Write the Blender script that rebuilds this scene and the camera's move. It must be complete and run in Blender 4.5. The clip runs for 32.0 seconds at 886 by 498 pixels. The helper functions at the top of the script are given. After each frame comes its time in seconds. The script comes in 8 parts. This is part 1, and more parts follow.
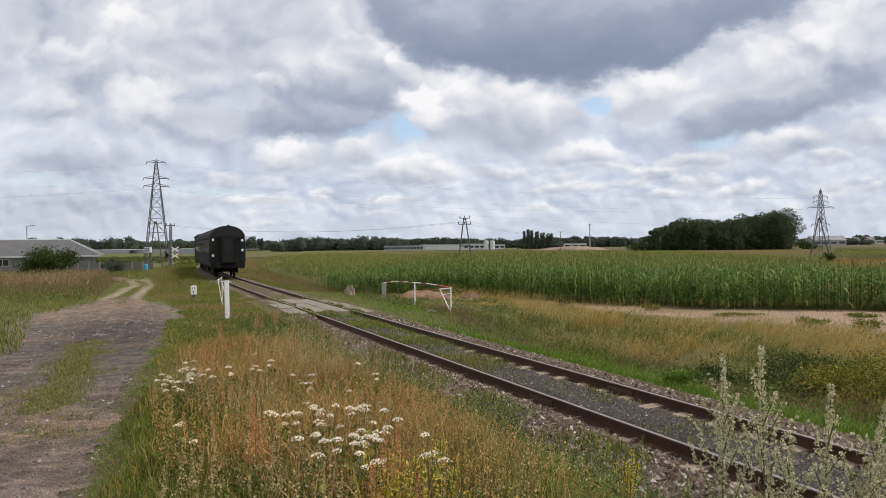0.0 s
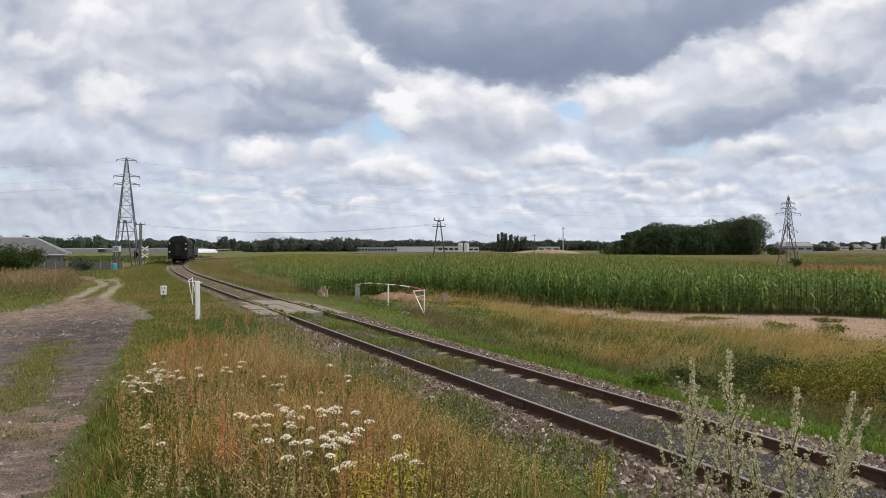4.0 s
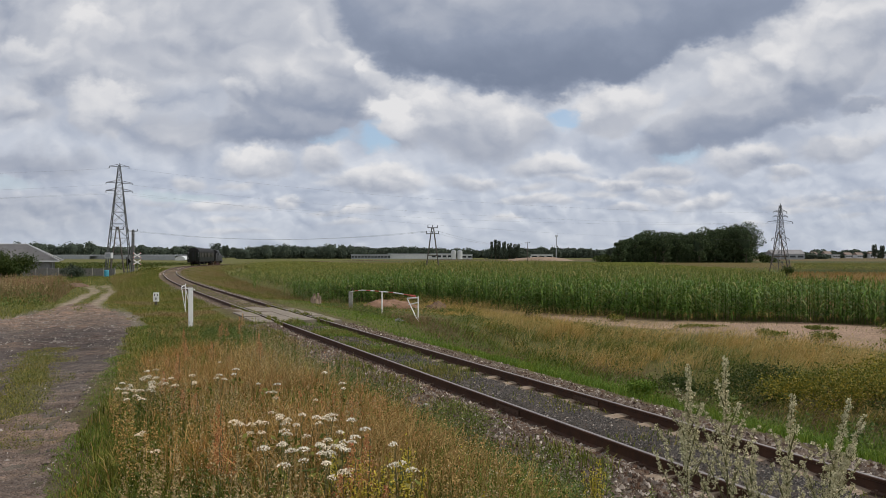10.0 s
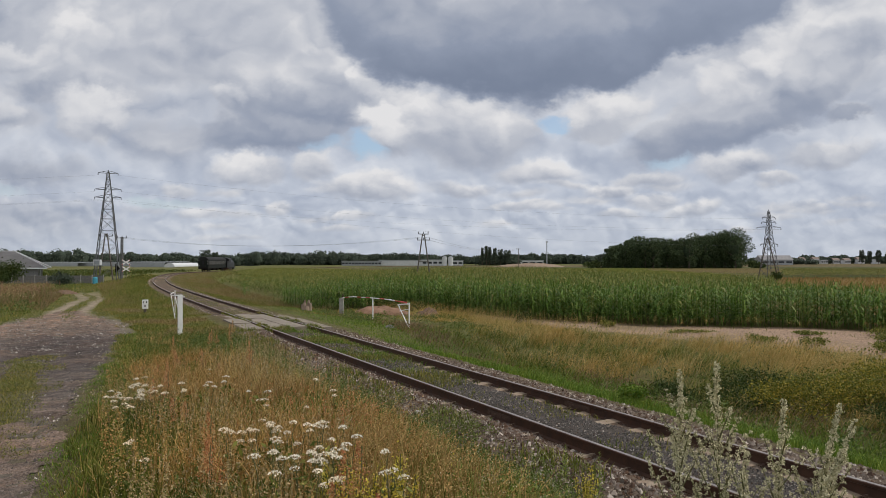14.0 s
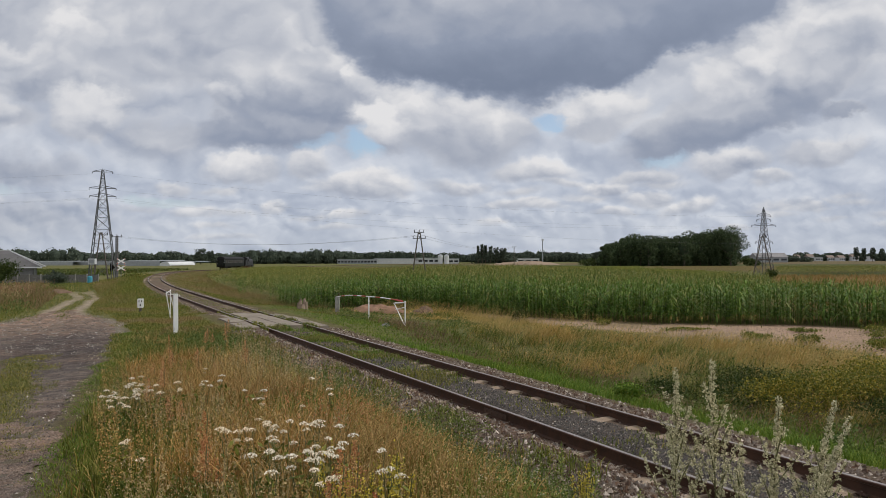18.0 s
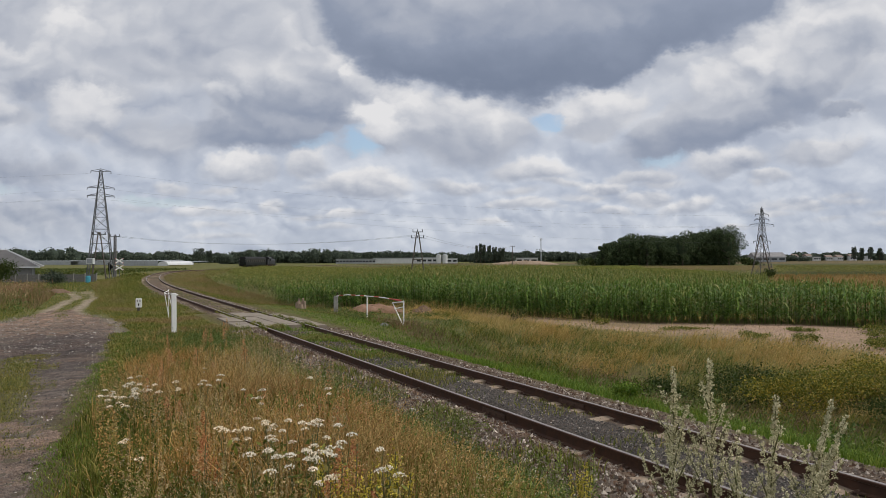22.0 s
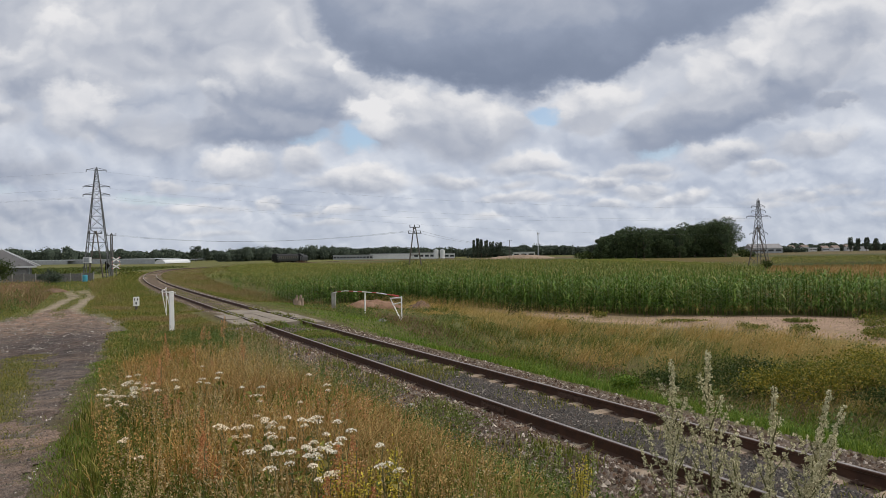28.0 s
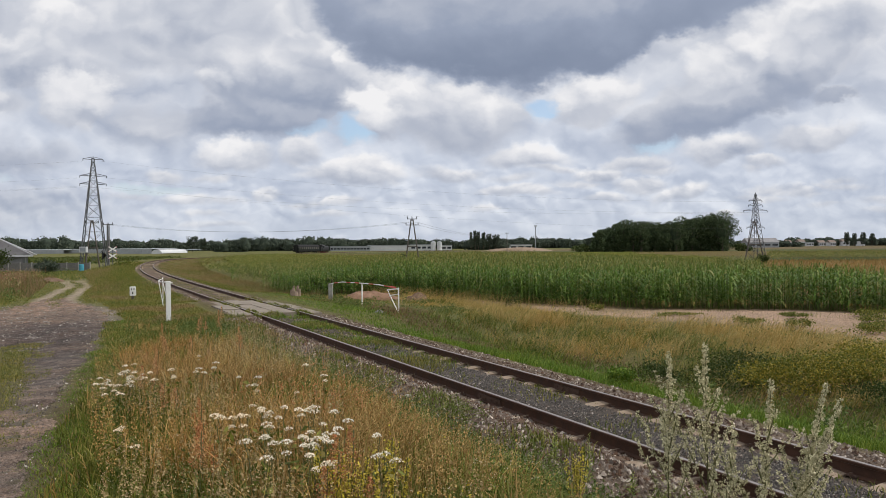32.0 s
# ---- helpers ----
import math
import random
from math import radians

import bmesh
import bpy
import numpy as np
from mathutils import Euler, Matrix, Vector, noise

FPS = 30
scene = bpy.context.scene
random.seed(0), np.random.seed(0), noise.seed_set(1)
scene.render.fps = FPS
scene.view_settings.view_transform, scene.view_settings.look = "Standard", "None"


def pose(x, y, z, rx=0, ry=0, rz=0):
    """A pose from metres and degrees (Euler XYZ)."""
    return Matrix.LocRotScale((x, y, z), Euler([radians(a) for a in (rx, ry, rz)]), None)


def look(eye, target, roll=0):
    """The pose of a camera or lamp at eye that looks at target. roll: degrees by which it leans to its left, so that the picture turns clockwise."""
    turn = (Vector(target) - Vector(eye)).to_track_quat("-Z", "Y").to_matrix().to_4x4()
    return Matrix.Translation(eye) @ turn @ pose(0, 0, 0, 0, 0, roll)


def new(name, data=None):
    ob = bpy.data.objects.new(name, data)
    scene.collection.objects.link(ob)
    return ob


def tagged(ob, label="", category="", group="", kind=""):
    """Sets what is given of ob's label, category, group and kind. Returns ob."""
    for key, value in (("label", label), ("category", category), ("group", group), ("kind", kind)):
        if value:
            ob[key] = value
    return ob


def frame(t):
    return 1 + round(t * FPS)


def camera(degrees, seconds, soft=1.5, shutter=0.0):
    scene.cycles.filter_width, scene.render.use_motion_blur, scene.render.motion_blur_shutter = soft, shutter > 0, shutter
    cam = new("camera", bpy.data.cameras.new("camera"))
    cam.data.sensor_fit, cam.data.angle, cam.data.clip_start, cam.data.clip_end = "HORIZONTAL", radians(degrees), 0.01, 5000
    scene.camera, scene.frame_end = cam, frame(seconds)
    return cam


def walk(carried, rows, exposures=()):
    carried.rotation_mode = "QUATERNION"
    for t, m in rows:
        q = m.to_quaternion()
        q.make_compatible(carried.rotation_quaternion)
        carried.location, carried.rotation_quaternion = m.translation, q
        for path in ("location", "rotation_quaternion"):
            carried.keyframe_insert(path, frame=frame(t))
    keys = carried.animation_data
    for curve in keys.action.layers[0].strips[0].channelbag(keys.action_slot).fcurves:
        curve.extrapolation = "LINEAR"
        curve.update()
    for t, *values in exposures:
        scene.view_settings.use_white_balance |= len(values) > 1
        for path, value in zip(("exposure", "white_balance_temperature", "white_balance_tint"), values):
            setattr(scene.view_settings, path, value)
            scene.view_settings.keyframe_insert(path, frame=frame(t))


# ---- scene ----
cam = camera(64.1, 32.0, soft=0.65)
PATH = [
    (0, pose(0.025, -0.007, 2.304, 89.726, 0.590, 3.679)),
    (0.5, pose(0.029, -0.002, 2.302, 89.687, 0.708, 3.057)),
    (1, pose(0.028, 0.004, 2.302, 89.664, 0.206, 2.513)),
    (1.5, pose(0.029, 0.009, 2.298, 89.712, -0.149, 2.123)),
    (2, pose(0.032, 0.003, 2.302, 89.806, -0.045, 1.786)),
    (2.5, pose(0.034, -0.003, 2.302, 89.809, -0.143, 1.713)),
    (3, pose(0.031, -0.002, 2.301, 89.737, 0.069, 1.682)),
    (3.5, pose(0.031, -0.001, 2.302, 89.785, 0.047, 1.598)),
    (5.5, pose(0.019, -0.011, 2.302, 90.299, -0.166, 1.736)),
    (6, pose(0.019, -0.003, 2.303, 90.411, -0.245, 1.791)),
    (6.5, pose(0.012, 0.005, 2.306, 90.607, -0.273, 1.523)),
    (7, pose(0.018, -0.005, 2.302, 90.768, -0.406, 1.334)),
    (7.5, pose(0.013, -0.010, 2.305, 90.704, -0.197, 1.392)),
    (8, pose(0.011, -0.014, 2.306, 90.682, -0.124, 1.443)),
    (8.5, pose(0.010, -0.018, 2.305, 90.772, -0.080, 1.292)),
    (9, pose(0.009, -0.008, 2.304, 90.763, -0.063, 1.059)),
    (9.5, pose(0.008, -0.003, 2.302, 90.681, 0.074, 0.957)),
    (10, pose(0.007, -0.003, 2.299, 90.483, -0.089, 1.051)),
    (10.5, pose(0.009, -0.010, 2.304, 90.483, 0.064, 1.047)),
    (11, pose(0.003, -0.001, 2.302, 90.638, -0.138, 0.827)),
    (11.5, pose(0.006, -0.001, 2.301, 90.692, -0.202, 0.669)),
    (12, pose(0.003, 0.010, 2.297, 90.743, 0.147, 0.751)),
    (12.5, pose(0.006, 0.009, 2.298, 90.835, 0.240, 0.811)),
    (13, pose(0.004, 0.008, 2.299, 90.907, 0.145, 0.543)),
    (13.5, pose(0.000, 0.006, 2.298, 90.971, -0.001, 0.291)),
    (14, pose(0.001, 0.006, 2.297, 90.996, 0.029, 0.303)),
    (14.5, pose(-0.001, 0.007, 2.300, 90.932, -0.057, 0.288)),
    (16.5, pose(-0.003, 0.008, 2.295, 90.861, 0.108, 0.027)),
    (17, pose(0.001, 0.004, 2.300, 90.862, 0.197, 0.043)),
    (17.5, pose(0.002, 0.003, 2.299, 90.803, 0.249, 0.010)),
    (18, pose(-0.001, 0.006, 2.301, 90.847, 0.157, -0.035)),
    (18.5, pose(-0.003, 0.004, 2.299, 90.832, 0.085, -0.037)),
    (19, pose(-0.000, -0.000, 2.300, 90.847, 0.000, -0.000)),
    (19.5, pose(-0.000, -0.003, 2.301, 90.688, 0.183, 0.171)),
    (20, pose(0.001, 0.002, 2.299, 90.578, 0.100, 0.148)),
    (20.5, pose(-0.004, 0.014, 2.296, 90.619, 0.210, 0.133)),
    (21, pose(-0.005, 0.016, 2.299, 90.685, 0.217, -0.145)),
    (21.5, pose(-0.002, 0.006, 2.297, 90.859, 0.299, -0.213)),
    (22, pose(-0.000, -0.005, 2.300, 90.814, 0.167, -0.158)),
    (22.5, pose(0.000, 0.001, 2.303, 90.693, 0.232, -0.121)),
    (23, pose(-0.003, -0.002, 2.301, 90.780, 0.282, -0.143)),
    (23.5, pose(-0.004, -0.003, 2.303, 90.834, 0.321, -0.260)),
    (24, pose(-0.004, -0.001, 2.303, 90.823, 0.194, -0.232)),
    (24.5, pose(-0.006, 0.006, 2.299, 90.794, 0.193, -0.225)),
    (25, pose(-0.009, -0.004, 2.299, 90.753, 0.155, -0.314)),
    (25.5, pose(-0.006, -0.014, 2.305, 90.792, 0.404, -0.380)),
    (27.5, pose(-0.001, -0.010, 2.300, 90.396, 0.461, -0.342)),
    (28, pose(-0.001, -0.003, 2.302, 90.411, 0.814, -0.378)),
    (28.5, pose(0.000, -0.004, 2.299, 90.430, 0.543, -0.496)),
    (29, pose(-0.005, 0.005, 2.295, 90.236, 0.641, -0.504)),
    (29.5, pose(-0.005, 0.009, 2.294, 90.042, 0.591, -0.491)),
    (30, pose(-0.005, 0.002, 2.296, 89.939, 0.509, -0.438)),
    (30.5, pose(-0.008, 0.012, 2.291, 89.855, 0.397, -0.481)),
    (31, pose(-0.006, 0.001, 2.295, 89.832, 0.101, -0.578)),
    (31.5, pose(-0.005, -0.001, 2.296, 89.779, 0.319, -0.567)),
    (32, pose(-0.007, 0.010, 2.293, 89.761, 0.408, -0.604)),
]
walk(cam, PATH, [(0, 0.12), (6, 0.08), (6.8, -0.17), (10, -0.18), (13, -0.20), (25, -0.17), (28, -0.11), (30, -0.06), (32.0, 0.02)])

# ---- light ----
SUN_EL, SUN_AZ = 54.0, 86.0     # degrees above the horizon, degrees clockwise from +y
sun = new("sun", bpy.data.lights.new("sun", "SUN"))
sun.data.energy, sun.data.angle, sun.data.color = 2.75, radians(3), (1.0, 0.95, 0.87)
sun_dir = Vector((math.sin(radians(SUN_AZ)) * math.cos(radians(SUN_EL)), math.cos(radians(SUN_AZ)) * math.cos(radians(SUN_EL)), math.sin(radians(SUN_EL))))
sun.matrix_world = look(sun_dir * 50, (0, 0, 0))


class Net:
    """Short hand for shader nodes."""

    def __init__(self, tree):
        self.t = tree
        tree.nodes.clear()

    def n(self, kind, ins=None, **props):
        node = self.t.nodes.new(kind)
        for k, v in props.items():
            if k == "operation":
                node.operation = v
            elif k == "blend_type":
                node.blend_type = v
            elif k == "data_type":
                node.data_type = v
            elif k == "interpolation_type":
                node.interpolation_type = v
            elif k == "feature":
                node.feature = v
            elif k == "attribute_name":
                node.attribute_name = v
        for k, v in (ins or {}).items():
            if isinstance(v, bpy.types.NodeSocket):
                self.t.links.new(v, node.inputs[k])
            else:
                node.inputs[k].default_value = v
        return node

    def math(self, op, a, b=0.0, clamp=False):
        node = self.n("ShaderNodeMath", {0: a, 1: b}, operation=op)
        node.use_clamp = clamp
        return node.outputs[0]

    def vec(self, op, a, b=(0, 0, 0), out=0):
        return self.n("ShaderNodeVectorMath", {0: a, 1: b}, operation=op).outputs[out]

    def noise(self, vec, scale, detail=4, rough=0.55, dist=0.0):
        return self.n("ShaderNodeTexNoise", {"Vector": vec, "Scale": scale, "Detail": detail, "Roughness": rough, "Distortion": dist}).outputs["Fac"]

    def mix(self, fac, a, b, blend="MIX"):
        node = self.n("ShaderNodeMix", data_type="RGBA", blend_type=blend)
        for i, v in ((0, fac), (6, a), (7, b)):
            if isinstance(v, bpy.types.NodeSocket):
                self.t.links.new(v, node.inputs[i])
            else:
                node.inputs[i].default_value = v if i == 0 else (*v, 1)[:4]
        return node.outputs[2]

    def ramp(self, fac, stops):
        node = self.n("ShaderNodeValToRGB", {"Fac": fac})
        el = node.color_ramp.elements
        while len(el) < len(stops):
            el.new(0.5)
        for e, (p, c) in zip(el, stops):
            e.position, e.color = p, (*c, 1)
        return node.outputs["Color"]

    def step(self, v, lo, hi, a=0.0, b=1.0):
        return self.n("ShaderNodeMapRange", {"Value": v, "From Min": lo, "From Max": hi, "To Min": a, "To Max": b}, interpolation_type="SMOOTHSTEP").outputs["Result"]


def make_sky():
    """Sky of heaped clouds: a pale rolling layer, single cumulus heaps before it, and one broad dark base overhead."""
    world = bpy.data.worlds.new("sky")
    scene.world = world
    world.use_nodes = True
    w = Net(world.node_tree)
    d = w.n("ShaderNodeTexCoord").outputs["Generated"]
    sky = w.n("ShaderNodeTexSky")
    sky.sky_type, sky.sun_disc = "NISHITA", False
    sky.sun_elevation, sky.sun_rotation = radians(SUN_EL), radians(SUN_AZ)
    clear = w.vec("SCALE", sky.outputs["Color"])
    clear.node.inputs["Scale"].default_value = 0.155
    sep = w.n("ShaderNodeSeparateXYZ", {0: d})
    ahead = w.math("MAXIMUM", w.math("ABSOLUTE", sep.outputs["Y"]), 0.22)
    up = w.math("MAXIMUM", sep.outputs["Z"], 0.0)
    U, V = w.math("DIVIDE", sep.outputs["X"], ahead), w.math("DIVIDE", up, ahead)
    side = w.math("MULTIPLY", w.step(sep.outputs["Y"], -0.05, 0.05), 7.0)

    def billow(q, size):
        """Rounded bulges with narrow creases between them."""
        return w.math("ABSOLUTE", w.math("MULTIPLY", w.math("SUBTRACT", w.noise(q, size, 1, 0.5), 0.5), 2.0))

    def heaps(k, squash):
        """Bulges at three sizes, their lit upper sides, and a slow drift of light and grey."""
        p = w.n("ShaderNodeCombineXYZ", {0: w.math("MULTIPLY", U, k), 1: w.math("MULTIPLY", V, k * squash), 2: side}).outputs[0]
        warp = w.n("ShaderNodeTexNoise", {"Vector": p, "Scale": 7.0, "Detail": 5, "Roughness": 0.6}).outputs["Color"]
        bent = w.vec("ADD", p, w.vec("MULTIPLY", w.vec("SUBTRACT", warp, (0.5, 0.5, 0.5)), (0.10, 0.10, 0.0)))
        out_ = []
        for q in (bent, w.vec("ADD", bent, (0.014, 0.024, 0.0))):
            total = 0.0
            for size, amount in ((4.6, 0.56), (10.0, 0.30), (23.0, 0.10)):
                total = w.math("ADD", total, w.math("MULTIPLY", w.math("SUBTRACT", billow(q, size), 0.23), amount))
            out_.append(total)
        fine = w.math("ADD", w.math("MULTIPLY", w.math("SUBTRACT", w.noise(bent, 16.0, 6, 0.6), 0.5), 0.16), w.math("MULTIPLY", w.math("SUBTRACT", billow(bent, 44.0), 0.23), 0.08))
        return w.math("ADD", out_[0], fine), w.math("SUBTRACT", out_[0], out_[1]), w.noise(p, 3.4, 4, 0.5), w.vec("SUBTRACT", warp, (0.5, 0.5, 0.5))

    # clouds look smaller toward the horizon
    near, far = heaps(1.0, 1.35), heaps(2.1, 1.55)
    high = w.step(V, 0.06, 0.17)
    puff, lit, wide = (w.n("ShaderNodeMix", {0: high, 2: b_, 3: a_}, data_type="FLOAT").outputs[0] for a_, b_ in zip(near[:3], far[:3]))
    bend = w.n("ShaderNodeSeparateXYZ", {0: near[3]})
    size_ = w.step(V, 0.03, 0.25, 0.03, 0.12)
    Ub, Vb = w.math("ADD", U, w.math("MULTIPLY", bend.outputs["X"], size_)), w.math("ADD", V, w.math("MULTIPLY", bend.outputs["Y"], size_))
    level = w.math("ADD", 0.29, w.math("MULTIPLY", w.math("SUBTRACT", wide, 0.5), 0.55))
    level = w.math("SUBTRACT", level, w.math("MULTIPLY", puff, 0.12))
    level = w.math("SUBTRACT", level, w.step(sep.outputs["Y"], -0.5, 0.2, 0.22, 0.0))      # unseen clouds behind the camera, brightened to fill surfaces turned toward it
    cover = w.step(w.math("ADD", puff, w.math("MULTIPLY", wide, 0.6)), -0.30, -0.12)
    cover = w.math("MAXIMUM", cover, w.step(up, 0.06, 0.12, 1.0, 0.0))
    front = w.step(sep.outputs["Y"], 0.1, 0.3)
    for u0, v0, ru, rv, gap in SKY_GAPS:
        q = w.n("ShaderNodeCombineXYZ", {0: w.math("MULTIPLY", w.math("SUBTRACT", Ub, u0), 1 / ru), 1: w.math("MULTIPLY", w.math("SUBTRACT", Vb, v0), 1 / rv)}).outputs[0]
        m = w.math("SUBTRACT", w.math("SUBTRACT", 1.15, w.vec("LENGTH", q, out=1)), w.math("MULTIPLY", puff, 3.0))
        cover = w.math("SUBTRACT", cover, w.math("MULTIPLY", w.step(m, 0.0, 0.7, 0.0, gap), front), True)
    inside = 0.0
    for u0, v0, ru, rv, tilt, top, base, ragged, soft in clouds():
        c_, s_ = math.cos(radians(tilt)), math.sin(radians(tilt))
        eu, ev = w.math("SUBTRACT", Ub, u0), w.math("SUBTRACT", Vb, v0)
        du = w.math("MULTIPLY", w.math("ADD", w.math("MULTIPLY", eu, c_), w.math("MULTIPLY", ev, s_)), 1 / ru)
        dv = w.math("MULTIPLY", w.math("SUBTRACT", w.math("MULTIPLY", ev, c_), w.math("MULTIPLY", eu, s_)), 1 / rv)
        low = w.math("MULTIPLY", w.math("MINIMUM", dv, 0.0), 1.1)      # flatter underneath
        q = w.n("ShaderNodeCombineXYZ", {0: du, 1: w.math("ADD", w.math("MAXIMUM", dv, 0.0), low)}).outputs[0]
        m = w.math("ADD", w.math("SUBTRACT", 1.0, w.vec("LENGTH", q, out=1)), w.math("MULTIPLY", puff, ragged))
        mask = w.math("MULTIPLY", w.step(m, 0.0, soft), front)
        tone = w.step(w.math("ADD", dv, w.math("MULTIPLY", puff, ragged)), -0.75, 0.75, base, top)
        level = w.n("ShaderNodeMix", {0: mask, 2: level, 3: tone}, data_type="FLOAT").outputs[0]
        cover = w.math("MAXIMUM", cover, mask)
        inside = w.math("MAXIMUM", inside, mask)
    level = w.math("SUBTRACT", level, w.math("MULTIPLY", lit, w.step(level, 0.40, 0.75, 1.15, 0.12)))
    tone = w.ramp(level, SKY_TONES)
    veil = w.mix(1.0, tone, (0.94, 0.985, 1.045), "MULTIPLY")      # thin cloud lets the blue through
    tone = w.mix(w.math("ADD", inside, w.step(V, 0.10, 0.34), True), veil, tone)
    mixed = w.mix(cover, clear, tone)
    haze = w.step(up, 0.0, 0.10, 0.5, 0.0)
    final = w.mix(haze, mixed, (0.565, 0.61, 0.69))
    bg = w.n("ShaderNodeBackground", {"Color": final, "Strength": 1.0})
    out = w.n("ShaderNodeOutputWorld")
    w.t.links.new(bg.outputs[0], out.inputs[0])


# single clouds: right and up of straight ahead (as slopes), half width, half height, tilt, greyness of top and base
VEILS = [
    (-0.537, 0.311, 0.16, 0.064, 0, 0.16, 0.36),
    (-0.645, 0.347, 0.088, 0.044, 0, 0.46, 0.56),
    (-0.341, 0.303, 0.168, 0.076, 0, 0.36, 0.5),
    (-0.546, 0.239, 0.136, 0.029, 0, 0.34, 0.58),
    (-0.612, 0.121, 0.152, 0.034, 0, 0.48, 0.58),
    (-0.603, 0.056, 0.24, 0.046, 0, 0.46, 0.52),
    (-0.398, 0.172, 0.104, 0.048, 0, 0.26, 0.46),
    (-0.628, 0.195, 0.08, 0.034, 0, 0.26, 0.46),
    (0.329, 0.15, 0.096, 0.019, 0, 0.4, 0.46),
]
LOW_HEAPS = [
    (-0.382, 0.105, 0.034, 0.014, 0, 0.06, 0.42),
    (-0.345, 0.07, 0.05, 0.01, 0, 0.1, 0.38),
    (-0.235, 0.076, 0.028, 0.01, 0, 0.06, 0.38),
    (-0.131, 0.065, 0.044, 0.01, 0, 0.08, 0.38),
    (0.124, 0.128, 0.084, 0.019, 0, 0.04, 0.52),
    (0.021, 0.104, 0.06, 0.014, 0, 0.06, 0.48),
    (0.235, 0.102, 0.048, 0.016, 0, 0.02, 0.48),
    (0.29, 0.086, 0.053, 0.014, 0, 0.04, 0.46),
    (0.348, 0.078, 0.053, 0.014, 14, 0.0, 0.48),
    (0.523, 0.076, 0.04, 0.011, 0, 0.04, 0.42),
    (0.239, 0.069, 0.04, 0.009, 0, 0.08, 0.4),
    (0.109, 0.078, 0.064, 0.009, 0, 0.08, 0.42),
]
MID_HEAPS = [
    (-0.492, 0.199, 0.068, 0.042, 0, 0.05, 0.42),
    (-0.276, 0.128, 0.072, 0.021, 0, 0.04, 0.46),
    (-0.187, 0.128, 0.04, 0.024, 0, 0.02, 0.44),
    (-0.115, 0.104, 0.084, 0.022, 0, 0.03, 0.46),
    (0.422, 0.132, 0.072, 0.022, 8, 0.06, 0.5),
    (0.53, 0.15, 0.072, 0.024, 12, 0.08, 0.48),
    (0.469, 0.113, 0.04, 0.012, 0, 0.04, 0.44),
    (0.282, 0.118, 0.056, 0.013, 0, 0.1, 0.42),
]
GREY_BANKS = [
    (0.492, 0.283, 0.184, 0.053, 26, 0.02, 0.3),
    (0.453, 0.227, 0.216, 0.059, 24, 0.26, 0.62),
    (0.399, 0.19, 0.16, 0.042, 16, 0.44, 0.72),
    (0.567, 0.209, 0.044, 0.016, 8, 0.5, 0.6),
    (-0.179, 0.227, 0.16, 0.058, 4, 0.34, 0.7),
    (-0.26, 0.174, 0.144, 0.035, -4, 0.44, 0.72),
]
WHITE_HEAPS = [
    (-0.189, 0.295, 0.053, 0.038, 0, 0.04, 0.4),
    (-0.107, 0.263, 0.037, 0.029, 0, 0.03, 0.42),
    (-0.308, 0.223, 0.035, 0.027, 0, 0.05, 0.46),
    (-0.529, 0.315, 0.056, 0.029, 0, 0.04, 0.3),
    (-0.62, 0.291, 0.048, 0.026, 0, 0.06, 0.34),
    (0.017, 0.18, 0.132, 0.062, 0, -0.02, 0.54),
    (-0.066, 0.168, 0.04, 0.04, 0, -0.04, 0.44),
    (0.227, 0.207, 0.08, 0.037, 14, 0.0, 0.4),
]
DARK_BASES = [
    (0.376, 0.367, 0.152, 0.072, 24, 0.58, 0.72),
    (0.243, 0.315, 0.208, 0.067, 20, 0.56, 0.84),
    (-0.066, 0.339, 0.12, 0.08, -26, 0.5, 0.78),
    (0.085, 0.307, 0.216, 0.077, 0, 0.5, 0.92),
]
SKY_GAPS = [(-0.107, 0.165, 0.024, 0.024, 0.85), (-0.169, 0.158, 0.027, 0.01, 0.5), (0.144, 0.195, 0.024, 0.018, 0.75), (0.325, 0.139, 0.042, 0.01, 0.5), (-0.398, 0.084, 0.048, 0.006, 0.35), (-0.653, 0.096, 0.048, 0.008, 0.3)]


def clouds():
    """All clouds, far ones first, each with its raggedness and softness."""
    r = np.random.RandomState(21)
    rows = [(r.uniform(-0.8, 0.8), v, r.uniform(0.03, 0.08), 0.005 + 0.06 * v, 0, r.uniform(0.12, 0.24), r.uniform(0.34, 0.44), 1.6, 0.8) for v in np.linspace(0.03, 0.12, 30)]
    for group, ragged, soft in ((VEILS, 0.9, 0.9), (LOW_HEAPS, 1.3, 0.5), (MID_HEAPS, 1.2, 0.45), (GREY_BANKS, 0.9, 0.5), (WHITE_HEAPS, 1.1, 0.42), (DARK_BASES, 0.3, 0.30)):
        rows += [q[:2] + (q[2] * 1.15, q[3] * 1.22) + q[4:] + (ragged, soft) for q in group]
    return rows


SKY_TONES = [(0.02, (0.87, 0.865, 0.88)), (0.30, (0.60, 0.625, 0.69)), (0.50, (0.45, 0.487, 0.575)), (0.68, (0.312, 0.36, 0.468)), (1.0, (0.19, 0.233, 0.33))]
make_sky()


# ---- materials ----
def mat(name, build, rough=0.8, metal=0.0, spec=0.3):
    m = bpy.data.materials.new(name)
    m.use_nodes = True
    w = Net(m.node_tree)
    p = w.n("ShaderNodeBsdfPrincipled")
    p.inputs["Roughness"].default_value, p.inputs["Metallic"].default_value, p.inputs["Specular IOR Level"].default_value = rough, metal, spec
    out = w.n("ShaderNodeOutputMaterial")
    w.t.links.new(p.outputs[0], out.inputs[0])
    build(w, p)
    return m


